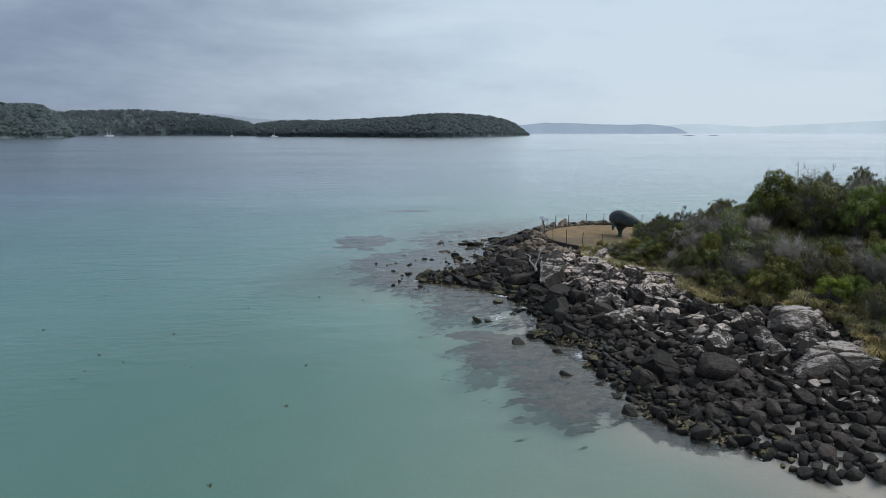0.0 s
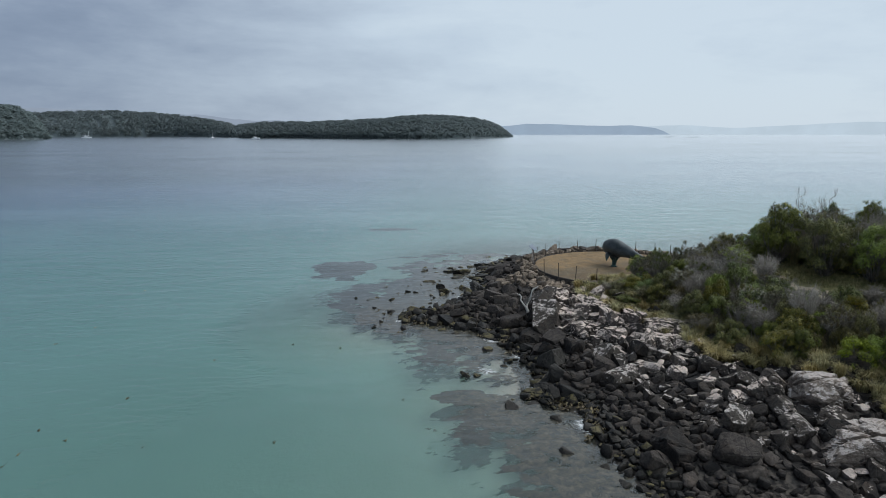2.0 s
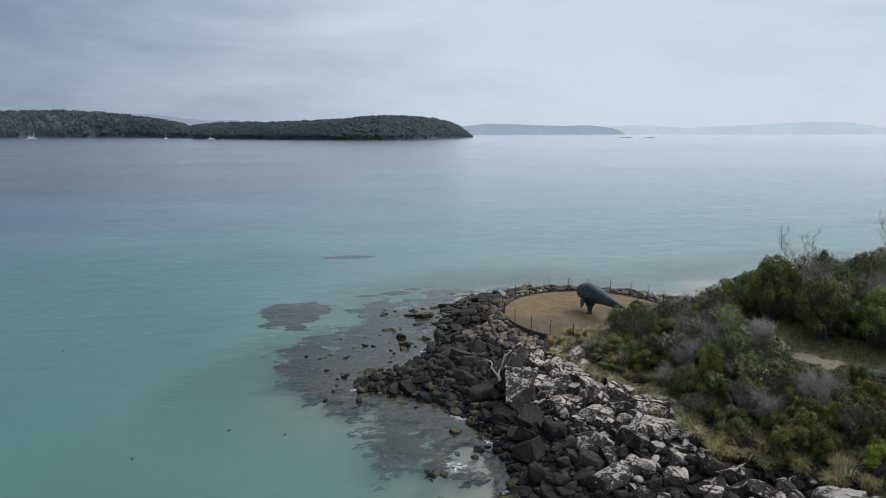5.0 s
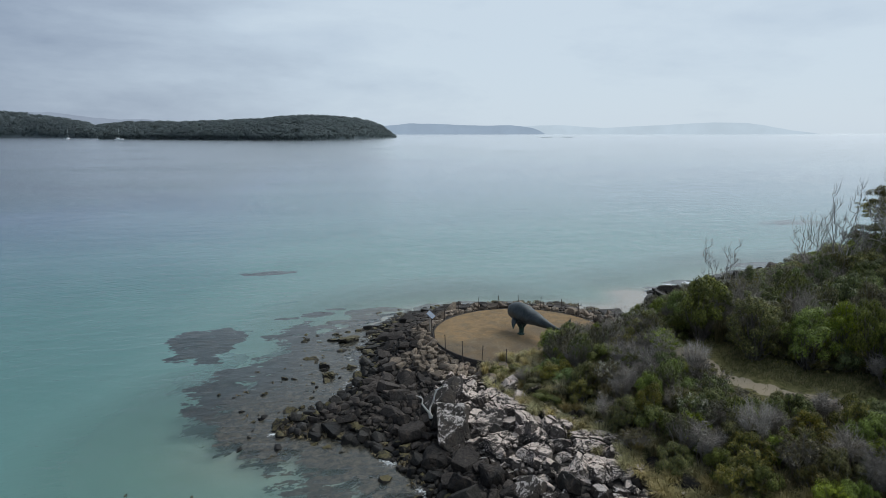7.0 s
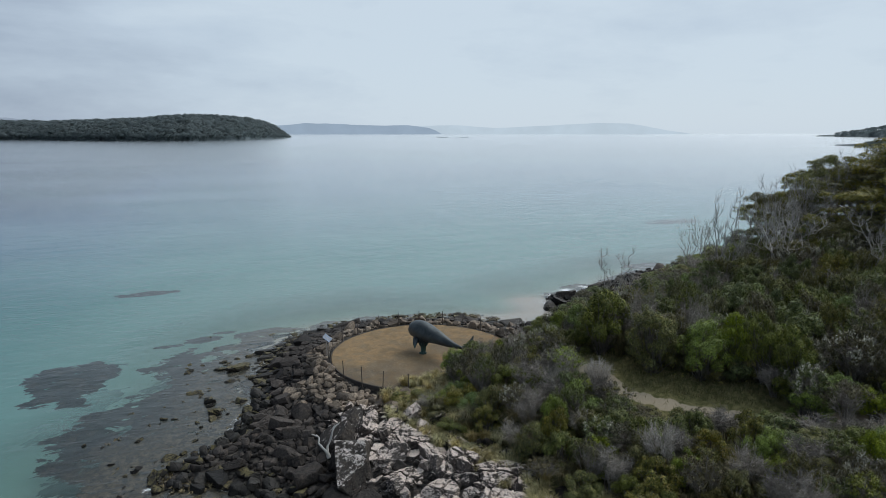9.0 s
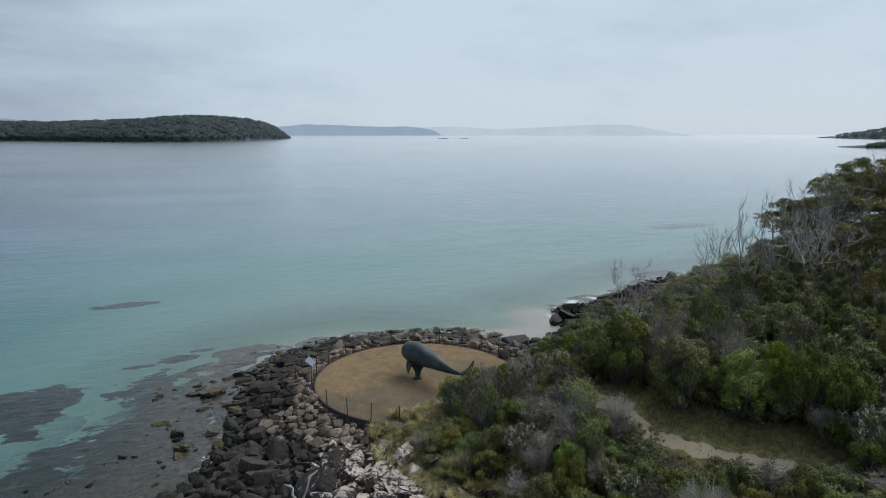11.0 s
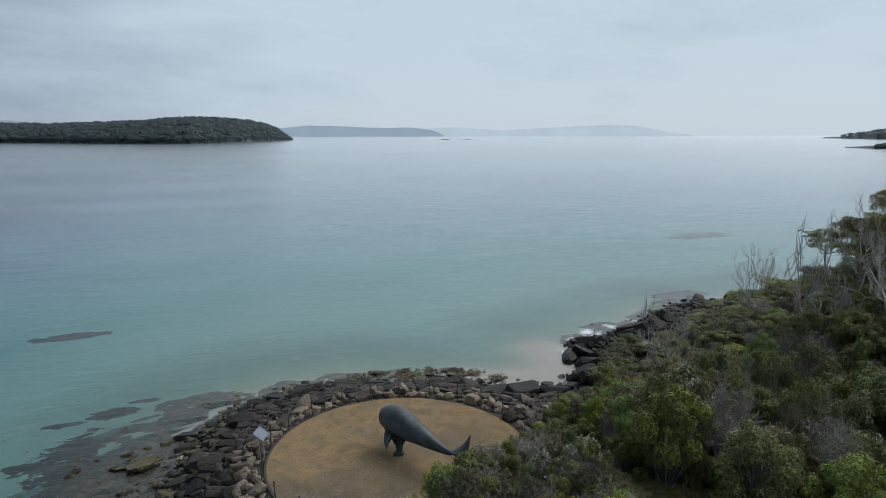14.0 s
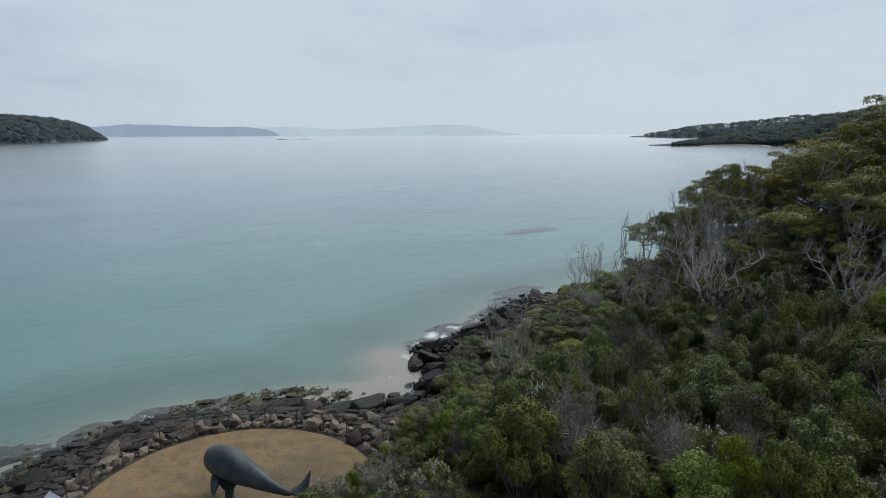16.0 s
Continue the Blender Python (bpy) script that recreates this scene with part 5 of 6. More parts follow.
    reef_rocks += scatter(rng, 420, 9, 31, 64, 75, lambda x, y: rng.uniform(0.15, 0.42), lambda x, y: (np.abs(shore_distance(x, y) + 0.7) < 0.8) & (edge_distance(COVE, x, y, False) > 0.8) & (wobble(x, y, 1.1, 1.5) > -0.15), {}, 0.75)
    for x, y, r in reef_rocks:
        weedy.add(len(spots))
        spots.append((x, y, r))
    for x, y, r in west_rocks + north_rocks:
        weedy.add(len(spots))
        spots.append((x, y, r))
        for _ in range(3):
            weedy.add(len(spots))
            spots.append((x + rng.normal() * 0.6, y + rng.normal() * 0.5, r * rng.uniform(0.3, 0.7)))
    P = np.array(spots)
    z = height(P[:, 0], P[:, 1])
    z[list(weedy)] = -0.08
    d = shore_distance(P[:, 0], P[:, 1])
    white = edge_distance(WHITE_LINE, P[:, 0], P[:, 1], False) + 0.5 * wobble(P[:, 0], P[:, 1], 1.3, 4.0)
    kinds = {"dark": (M_ROCK, "dark angular dolerite boulder among the shore rocks"), "wet": (M_ROCK_WET, "wet black boulder at the water's edge"),
             "tan": (M_ROCK_TAN, "grey-brown quarried stone below the pad's rim"), "white": (M_ROCK_WHITE, "boulder crusted white with lichen above the shore"),
             "spot": (M_ROCK_SPOT, "dark boulder splashed with white lichen"), "kelp": (M_ROCK_KELP, "wet boulder draped with olive-brown kelp in the shallows")}
    variants = {}
    loose = {k: [] for k in kinds}
    order = np.argsort(-P[:, 2])
    made = 0
    for i in order:
        x, y, r = P[i]
        rp = math.hypot(x - PAD_X, y - PAD_Y)
        kind = "dark"
        if rp < (10.0 if y < 56 else 8.4) + 0.7 * math.sin(3 * x) and white[i] > 1.2:
            kind = "tan"
        elif white[i] < 2.25 and d[i] > 3 and r < 1.14:
            kind = "dark" if rng.uniform() > (0.95 if r > 0.3 else 0.45) * (0.3 if y < 36.5 else 1.0) else "white"
            kind = "spot" if kind == "dark" and r > 0.35 else kind
        elif white[i] < 3.1 and d[i] > 3:
            kind = "spot"
        elif i in weedy or z[i] < 0.3 and x < 13 and r < 0.5 and rng.uniform() < 0.35:
            kind = "kelp"
        elif z[i] < 0.25:
            kind = "wet"
        if kind == "dark" and x > 24 and y > 58 and z[i] > 1.2:
            kind = "tan" if rng.uniform() < 0.5 else "dark"
        s = int(rng.integers(24))
        if kind == "white" and r > 0.3:
            s = 36 + int(rng.integers(10))
        elif r > 0.42:
            s = 24 + int(rng.integers(12))
        flat = rng.uniform(0.75, 1.25)
        if i in weedy:
            s, flat = 36 + int(rng.integers(10)), 0.6
        m = pose(x, y, z[i] + r * rng.uniform(0.0, 0.5), rng.uniform(-32, 32), rng.uniform(-32, 32), rng.uniform(0, 360))
        if y > 60 and x < 34 and kind in ("dark", "wet", "kelp"):
            flat *= 0.75
            m = pose(x, y, z[i] + r * 0.15, rng.uniform(-12, 12), rng.uniform(-12, 12), rng.uniform(-25, 25) - (12 if x < 30 else -20))
        size = (1.6 * r * rng.uniform(0.85, 1.2) * (1.15 if y > 60 and r > 0.5 else 1.0), 1.6 * r * rng.uniform(0.8, 1.15), 1.6 * r * flat)
        if i in weedy or kind == "spot" or made < 330 and x < 48:
            key = (s, kind)
            if key not in variants:
                me = shapes[s].copy()
                me.materials.append(kinds[kind][0])
                variants[key] = me
            ob = new("kelp_rock" if i in weedy else "lichen_boulder" if kind == "spot" else "boulder", variants[key])
            ob.matrix_world = m @ Matrix.Diagonal((*size, 1))
            tagged(ob, kinds[kind][1], "boulder", "kelp rocks" if i in weedy else "shore boulders")
            made += i not in weedy and kind != "spot"
        else:
            co, tri = arrays_of(shapes[s])
            loose[kind].append((np.asarray((m @ Matrix.Diagonal((*size, 1))))[:3, :3] @ co.T, np.array(m.translation), tri))
    for kind, items in loose.items():
        co, tri, k = [], [], 0
        for c, o, t in items:
            co.append(c.T + o)
            tri.append(t + k)
            k += len(c.T)
        if co:
            me = mesh_from("shore_stones", np.concatenate(co), np.concatenate(tri))
            tagged(part("shore_stones", me, kinds[kind][0]), kinds[kind][1].replace("boulder", "stones"), "stones", "", "stuff")


build_boulders()

# ---- plants ----
def bent(rng, start, end, n=4, wob=0.12):
    """Points of a crooked limb between two places."""
    s = np.linspace(0, 1, n)[:, None]
    p = np.asarray(start) * (1 - s) + np.asarray(end) * s
    span = np.linalg.norm(np.asarray(end) - np.asarray(start))
    p[1:-1] += rng.normal(size=(n - 2, 3)) * wob * span
    return p


def leaf_tris(rng, centre, normal, length, slim=0.3):
    """Small pointed leaves, one triangle each."""
    n = len(centre)
    nn = normal / np.maximum(np.linalg.norm(normal, axis=1, keepdims=True), 1e-6)
    a = np.cross(nn, rng.normal(size=(n, 3)))
    a /= np.maximum(np.linalg.norm(a, axis=1, keepdims=True), 1e-6)
    b = np.cross(nn, a)
    ln = np.reshape(length, (-1, 1))
    co = np.stack([centre - a * ln * 0.5 - b * ln * slim, centre - a * ln * 0.5 + b * ln * slim, centre + a * ln * 0.6], 1).reshape(-1, 3)
    return co, np.arange(3 * n).reshape(-1, 3)


def lumps_cloud(rng, centres, radii, count, length, squash=0.8, inner=0.6, slim=0.3):
    """Leaves on the shells of several ragged lumps."""
    centres, radii = np.asarray(centres, float), np.asarray(radii, float)
    share = radii ** 2 / np.sum(radii ** 2)
    pick = rng.choice(len(centres), size=count, p=share)
    n = rng.normal(size=(count, 3))
    n /= np.linalg.norm(n, axis=1, keepdims=True)
    n[:, 2] = np.where(n[:, 2] < -0.35, -n[:, 2], n[:, 2])
    reach = rng.uniform(inner, 1.0, (count, 1)) + rng.exponential(0.09, (count, 1))
    p = centres[pick] + n * radii[pick, None] * np.array([1, 1, squash]) * reach
    return leaf_tris(rng, p, n + np.array([0, 0, 0.45]) + 0.34 * rng.normal(size=(count, 3)), length * rng.uniform(0.6, 1.4, count), slim)


def shrub_meshes(seed, wide, tall, leaves, leaf, lumps, bare=0.0, slim=0.3):
    """Stems and crown of a ragged bush, leafy down to the ground."""
    rng = np.random.default_rng(seed)
    cs, rs, stems = [], [], []
    for k in range(lumps):
        a, q = rng.uniform(0, 2 * np.pi), math.sqrt(rng.uniform(0, 1)) * 0.78
        r = rng.uniform(0.13, 0.29) * wide
        top = tall * (1.0 - 0.5 * q * q)
        h = top * (rng.uniform(0.78, 1.0) if k % 2 else rng.uniform(0.3, 0.85))
        cs.append((q * wide * math.cos(a), q * wide * math.sin(a), max(h - r * 0.7, r * 0.45)))
        rs.append(r)
        stems.append(tube(bent(rng, (0.06 * math.cos(a), 0.06 * math.sin(a), -0.1), cs[-1], 4, 0.08), [0.035, 0.028, 0.02, 0.01], 3))
        for _ in range(1 + int(4 * bare)):
            end = np.array(cs[-1]) + rng.normal(size=3) * r * np.array([0.6, 0.6, 0.4]) + np.array([0, 0, r * (0.7 + bare)])
            stems.append(tube(bent(rng, cs[-1], end, 3, 0.1), [0.012, 0.009, 0.004], 3))
    return joined("trunk", stems), joined("crown", [lumps_cloud(rng, cs, rs, leaves, leaf, 0.9, 0.7, slim)])


def ribbons(rng, base, tip, width):
    """Fine twigs: thin two-piece strips from base to tip."""
    n = len(base)
    way = tip - base
    side = np.cross(way, rng.normal(size=(n, 3)))
    side = side / np.maximum(np.linalg.norm(side, axis=1, keepdims=True), 1e-6) * width
    mid = base + way * 0.55 + rng.normal(size=(n, 3)) * 0.06 * np.linalg.norm(way, axis=1, keepdims=True)
    co = np.stack([base - side, base + side, mid + side * 0.8, mid - side * 0.8, tip + side * 0.3, tip - side * 0.3], 1).reshape(-1, 3)
    k = np.arange(n)[:, None] * 6
    return co, np.concatenate([k + np.array([[0, 1, 2, 3]]), k + np.array([[3, 2, 4, 5]])])


def twig_mesh(seed, wide, tall, limbs, spread=0.5, fine=16):
    """A bare bush: forking limbs that end in fine upright twigs."""
    rng = np.random.default_rng(seed)
    out, b0, b1 = [], [], []
    for k in range(limbs):
        a = rng.uniform(0, 2 * np.pi)
        q = math.sqrt(rng.uniform(0, 1)) * wide * spread
        fork = np.array([q * 0.7 * math.cos(a), q * 0.7 * math.sin(a), tall * rng.uniform(0.25, 0.5)])
        out.append(tube(bent(rng, (0.05 * math.cos(a), 0.05 * math.sin(a), -0.1), fork, 3, 0.08), [0.03, 0.024, 0.018], 4))
        for _ in range(5):
            c = a + rng.uniform(-1.4, 1.4)
            tip = fork + np.array([wide * 0.45 * math.cos(c) * rng.uniform(0.1, 1), wide * 0.45 * math.sin(c) * rng.uniform(0.1, 1), tall * rng.uniform(0.3, 0.52)])
            out.append(tube(bent(rng, fork, tip, 3, 0.08), [0.014, 0.011, 0.005], 3))
            s = rng.uniform(0.2, 1.0, (fine, 1))
            base = fork * (1 - s) + tip * s
            b0.append(base)
            b1.append(base + np.stack([rng.normal(size=fine) * 0.2 * wide, rng.normal(size=fine) * 0.2 * wide, rng.uniform(-0.01, 0.14, fine) * tall], 1))
    out.append(ribbons(rng, np.concatenate(b0), np.concatenate(b1), 0.007))
    return joined("bare_crown", out)


def vase_meshes(seed, wide, tall, limbs, leaves, leaf):
    """An upright bush: pale stems that fan out from the base and carry small leafy tufts at their ends."""
    rng = np.random.default_rng(seed)
    out, b0, b1, tufts, rs = [], [], [], [], []
    for k in range(limbs):
        a = rng.uniform(0, 2 * np.pi)
        q = math.sqrt(rng.uniform(0.03, 1)) * wide
        tip = np.array([q * math.cos(a), q * math.sin(a), tall * (1.0 - 0.3 * (q / wide) ** 2) * rng.uniform(0.8, 1.0)])
        knee = np.array([0.4 * tip[0], 0.4 * tip[1], tall * rng.uniform(0.3, 0.45)])
        foot = np.array([0.07 * math.cos(a), 0.07 * math.sin(a), -0.1])
        out.append(tube(np.stack([foot, knee + rng.normal(size=3) * 0.03, 0.5 * (knee + tip) + rng.normal(size=3) * 0.05, tip]), [0.026, 0.02, 0.013, 0.005], 4))
        fine = 38
        s = rng.uniform(0.05, 1.0, (fine, 1))
        base = knee * (1 - s) + tip * s
        b0.append(base)
        b1.append(base + np.stack([rng.normal(size=fine) * 0.17 * wide + 0.1 * tip[0], rng.normal(size=fine) * 0.17 * wide + 0.1 * tip[1], rng.uniform(0.0, 0.14, fine) * tall], 1))
        for _ in range(3):
            tufts.append(tip + rng.normal(size=3) * np.array([0.13, 0.13, 0.07]))
            rs.append(rng.uniform(0.08, 0.17) * wide)
    out.append(ribbons(rng, np.concatenate(b0), np.concatenate(b1), 0.0065))
    heads = np.array([t + np.array([rng.normal() * 0.05, rng.normal() * 0.05, r * 0.8]) for t, r in zip(tufts, rs)])
    some = heads[rng.uniform(size=len(heads)) < 0.42]
    bits = (some[:, None] + rng.normal(size=(len(some), 13, 3)) * 0.05).reshape(-1, 3)
    bloom = joined("blossom", [leaf_quads(rng, bits, rng.normal(size=bits.shape), np.full(len(bits), 0.07), np.full(len(bits), 0.055))])
    return joined("bare_crown", out), joined("crown", [lumps_cloud(rng, tufts, rs, leaves, leaf, 1.0, 0.3, 0.2)]), bloom


def tree_meshes(seed, tall, wide, heads, leaves, leaf, flat=0.5):
    """A gum: leaning pale trunk, forked limbs and separate umbrella heads of leaves with gaps between."""
    rng = np.random.default_rng(seed)
    limbs, cs, rs = [], [], []
    lean = rng.normal(size=2) * 0.08 * tall
    fork = np.array([lean[0], lean[1], tall * rng.uniform(0.3, 0.45)])
    limbs.append(tube(bent(rng, (0, 0, -0.3), fork, 5, 0.05), np.linspace(0.03, 0.022, 5) * tall * 0.6, 7))
    for k in range(heads):
        a = 2 * np.pi * k / heads + rng.uniform(-0.5, 0.5)
        q = wide * math.sqrt(rng.uniform(0.02, 0.9))
        r = wide * rng.uniform(0.22, 0.38)
        c = np.array([fork[0] + q * math.cos(a), fork[1] + q * math.sin(a), tall * (1.0 - 0.3 * (q / wide) ** 2 - rng.uniform(0, 0.22)) - r * flat])
        pts = bent(rng, fork, c, 5, 0.1)
        limbs.append(tube(pts, np.linspace(0.011, 0.004, 5) * tall * 0.8, 5))
        for _ in range(5):
            e = c + rng.normal(size=3) * r * np.array([0.7, 0.7, 0.25]) + np.array([0, 0, r * 0.2])
            limbs.append(tube(bent(rng, pts[rng.integers(2, 4)], e, 4, 0.1), np.linspace(0.0042, 0.0015, 4) * tall, 4))
        cs.append(c)
        rs.append(r)
        for _ in range(3):
            cs.append(c + np.array([rng.normal() * r * 0.85, rng.normal() * r * 0.85, rng.normal() * r * 0.2]))
            rs.append(r * rng.uniform(0.4, 0.75))
    return joined("trunk", limbs), joined("crown", [lumps_cloud(rng, cs, rs, leaves, leaf, flat, 0.74, 0.26)])


def bare_tree_mesh(seed, tall, wide, limbs=6, thick=1.0):
    rng = np.random.default_rng(seed)
    out, b0, b1 = [], [], []
    for k in range(limbs):
        a = 2 * np.pi * k / limbs + rng.uniform(-0.6, 0.6)
        q = wide * rng.uniform(0.35, 1.0)
        e = np.array([q * math.cos(a), q * math.sin(a), tall * rng.uniform(0.65, 1.0)])
        base = np.array([0.0, 0.0, tall * rng.uniform(0.08, 0.3)])
        pts = bent(rng, base, e, 7, 0.045)
        out.append(tube(pts, np.linspace(0.009, 0.0028, 7) * tall * thick, 5))
        for _ in range(5):
            j = int(rng.integers(2, 7))
            t = pts[j] + np.array([rng.normal() * 0.22 * wide, rng.normal() * 0.22 * wide, rng.uniform(0.04, 0.18) * tall])
            sub = bent(rng, pts[j], t, 4, 0.1)
            out.append(tube(sub, np.linspace(0.0042, 0.0018, 4) * tall * thick, 4))
            for _ in range(3):
                u = sub[2] + np.array([rng.normal() * 0.07 * wide, rng.normal() * 0.07 * wide, rng.uniform(0.03, 0.12) * tall])
                out.append(tube(bent(rng, sub[2], u, 3, 0.08), np.linspace(0.0026, 0.0012, 3) * tall * thick, 3))
                s = rng.uniform(0.2, 1.0, (4, 1))
                b0.append(sub[2] * (1 - s) + u * s)
                b1.append(b0[-1] + np.stack([rng.normal(size=4) * 0.08 * wide, rng.normal(size=4) * 0.08 * wide, rng.uniform(0.02, 0.08, 4) * tall], 1))
    out.append(ribbons(rng, np.concatenate(b0), np.concatenate(b1), 0.0045 * thick))
    out.append(tube(bent(rng, (0, 0, -0.3), (0, 0, tall * 0.32), 4, 0.05), np.linspace(0.018, 0.011, 4) * tall, 7))
    return joined("trunk", out)


def tussock_mesh(seed, blades=480, tall=0.85, wide=1.0):
    rng = np.random.default_rng(seed)
    a = rng.uniform(0, 2 * np.pi, blades)
    r0 = rng.uniform(0, 0.2, blades)
    out = rng.uniform(0.08, 0.42, blades) * wide
    h = tall * rng.uniform(0.55, 1.0, blades)
    side = np.stack([-np.sin(a), np.cos(a), 0 * a], 1) * 0.0055
    foot = np.stack([r0 * np.cos(a), r0 * np.sin(a), 0 * a - 0.05], 1)
    mid = foot + np.stack([0.35 * out * np.cos(a), 0.35 * out * np.sin(a), h * 0.75], 1)
    tip = foot + np.stack([out * np.cos(a), out * np.sin(a), h * rng.uniform(0.55, 1.0, blades)], 1)
    co = np.stack([foot - side, foot + side, mid + side, mid - side, tip + side * 0.2, tip - side * 0.2], 1).reshape(-1, 3)
    k = np.arange(blades)[:, None] * 6
    q = np.concatenate([k + np.array([[0, 1, 2, 3]]), k + np.array([[3, 2, 4, 5]])])
    return mesh_from("blade_tuft", co, q)


def plant(name, pieces, label, category, group):
    """One plant as a thing; pieces: part name, mesh, material, part label."""
    root = new(name)
    for pname, me, mat, plabel in pieces:
        me = me.copy() if me.materials and me.materials[0] != mat else me
        part(pname, me, mat, root, plabel)
    root["label"], root["category"], root["group"] = label, category, group
    return root


def kit():
    """The plants that get copied, by kind."""
    k = {}
    k["green"] = []
    for s in range(6):
        tr, cr = shrub_meshes(100 + s, 1.0, 1.35, 6500, 0.066, 26, 0.0, (0.3, 0.2, 0.26)[s % 3])
        k["green"].append(plant("heath_shrub", [("trunk", tr, M_BARK, ""), ("crown", cr, (M_LEAF, M_LEAF_FRESH, M_LEAF_DARK)[s % 3], "")], "dense rounded green heath shrub on the slope", "shrub", "green shrubs"))
    k["olive"] = []
    for s in range(4):
        tr, cr = shrub_meshes(120 + s, 1.0, 1.4, 5200, 0.07, 22, 0.3, 0.2)
        k["olive"].append(plant("coast_wattle", [("trunk", tr, M_BARK, ""), ("crown", cr, M_LEAF_OLIVE, "")], "olive-green bush with brownish leaf tips", "shrub", "olive shrubs"))
    k["grey"] = []
    for s in range(5):
        tw, cr, fl = vase_meshes(140 + s, 0.8, 1.5, 26, 2600, 0.07)
        k["grey"].append(plant("grey_shrub", [("bare_crown", tw, M_TWIG, "bare grey twigs"), ("crown", cr, (M_LEAF_GREY, M_LEAF, M_LEAF_OLIVE)[s % 3], "thin leafy tips")], "upright grey-stemmed shrub with sparse leafy tips", "shrub", "grey shrubs"))
    k["dead"] = []
    for s in range(4):
        k["dead"].append(plant("dead_shrub", [("bare_crown", twig_mesh(160 + s, 1.0, 1.5, 12, 0.55, 22), M_TWIG, "")], "leafless dead shrub of fine grey twigs", "shrub", "dead shrubs"))
    k["daisy"] = []
    for s in range(4):
        tw, cr, fl = vase_meshes(180 + s, 0.85, 1.5, 26, 3400, 0.07)
        k["daisy"].append(plant("daisy_bush", [("bare_crown", tw, M_TWIG, "grey stems"), ("crown", cr, M_LEAF_GREY if s % 2 else M_LEAF, ""), ("blossom", fl, M_FLOWER, "faded whitish flower heads")], "grey-green daisy bush dotted with faded pale flower heads", "shrub", "daisy bushes"))
    k["tall_green"], k["tall_olive"], k["tall_grey"] = [], [], []
    for s in range(4):
        tr, cr = shrub_meshes(300 + s, 1.5, 3.0, 10000, 0.086, 40, 0.0, (0.3, 0.22)[s % 2])
        k["tall_green"].append(plant("tea_tree", [("trunk", tr, M_BARK, ""), ("crown", cr, (M_LEAF, M_LEAF_FRESH, M_LEAF, M_LEAF_DARK)[s], "")], "tall dense green tea-tree bush", "shrub", "tall green bushes"))
        tr, cr = shrub_meshes(310 + s, 1.5, 3.0, 8000, 0.086, 32, 0.3, 0.22)
        k["tall_olive"].append(plant("banksia", [("trunk", tr, M_DEAD, ""), ("crown", cr, M_LEAF_OLIVE if s % 2 else M_LEAF_GREY, "")], "tall olive-brown bush with pale stems", "shrub", "tall olive bushes"))
        if s % 2:
            k["tall_grey"].append(plant("bare_tea_tree", [("bare_crown", twig_mesh(320 + s, 1.6, 3.0, 12, 0.5, 15), M_TWIG, "")], "tall leafless grey bush of fine twigs", "shrub", "tall bare bushes"))
        else:
            tw, cr, fl = vase_meshes(330 + s, 1.1, 3.0, 40, 3000, 0.1)
            k["tall_grey"].append(plant("thin_tea_tree", [("bare_crown", tw, M_TWIG, "bare grey stems"), ("crown", cr, M_LEAF, "thin leafy tips")], "tall grey-stemmed bush with thin green tips", "shrub", "tall bare bushes"))
    k["thicket"] = []
    for s in range(3):
        tw, cr, fl = vase_meshes(340 + s, 0.95, 3.0, 54, 1500, 0.1)
        k["thicket"].append(plant("tea_tree_thicket", [("bare_crown", tw, M_PALE_TWIG, "pale bare stems")] + ([("crown", cr, M_LEAF_FRESH, "tuft of green leaves")] if s == 1 else []), "tall thicket of pale grey upright stems", "shrub", "grey thickets"))
    k["gum"] = []
    for s in range(6):
        tr, cr = tree_meshes(200 + s, 6.0, 2.2, 10, 11500, 0.094, 0.46)
        k["gum"].append(plant("gum_tree", [("trunk", tr, M_DEAD if s % 2 else M_BARK, ""), ("crown", cr, M_GUM if s % 3 else M_LEAF_OLIVE, "")], "wind-shaped gum tree with flat dark olive crowns", "tree", "gum trees on the hill"))
    k["sedge"] = []
    for s in range(3):
        k["sedge"].append(plant("sedge_clump", [("blade_tuft", tussock_mesh(250 + s, 520, 0.95, 1.3), M_SEDGE, "")], "arching clump of olive and straw sedge", "grass", "sedge clumps"))
    k["bare"] = []
    for s in range(4):
        k["bare"].append(plant("dead_tree", [("trunk", bare_tree_mesh(220 + s, 5.0, 1.9, 7, 0.85), M_DEAD, "")], "bleached leafless tree with pale grey branches", "tree", "dead trees"))
    k["snag"] = []
    for s in range(3):
        k["snag"].append(plant("bare_snag", [("trunk", bare_tree_mesh(230 + s, 5.0, 1.6, 6, 0.95), M_DEAD, "")], "bare grey tree with a fan of thin branches", "tree", "bare trees at the point"))
    k["tussock"] = []
    for s in range(3):
        k["tussock"].append(plant("tussock_grass", [("blade_tuft", tussock_mesh(240 + s), M_STRAW, "")], "straw-coloured tussock grass between the rocks", "grass", "grass tussocks"))
    return k


KIT = kit()
USED = set()


def put(kind, rng, x, y, wide, tall, z=None, lean=5.0):
    src = KIT[kind][int(rng.integers(len(KIT[kind])))]
    z = float(height(np.array(x), np.array(y))) if z is None else z
    m = pose(x, y, z - 0.05, rng.normal() * lean, rng.normal() * lean, rng.uniform(0, 360))
    if src.name not in USED:
        USED.add(src.name)
        ob = src
    else:
        ob = copy_thing(src, m)
    ob.matrix_basis = m @ Matrix.Diagonal((wide, wide, tall, 1))
    return ob


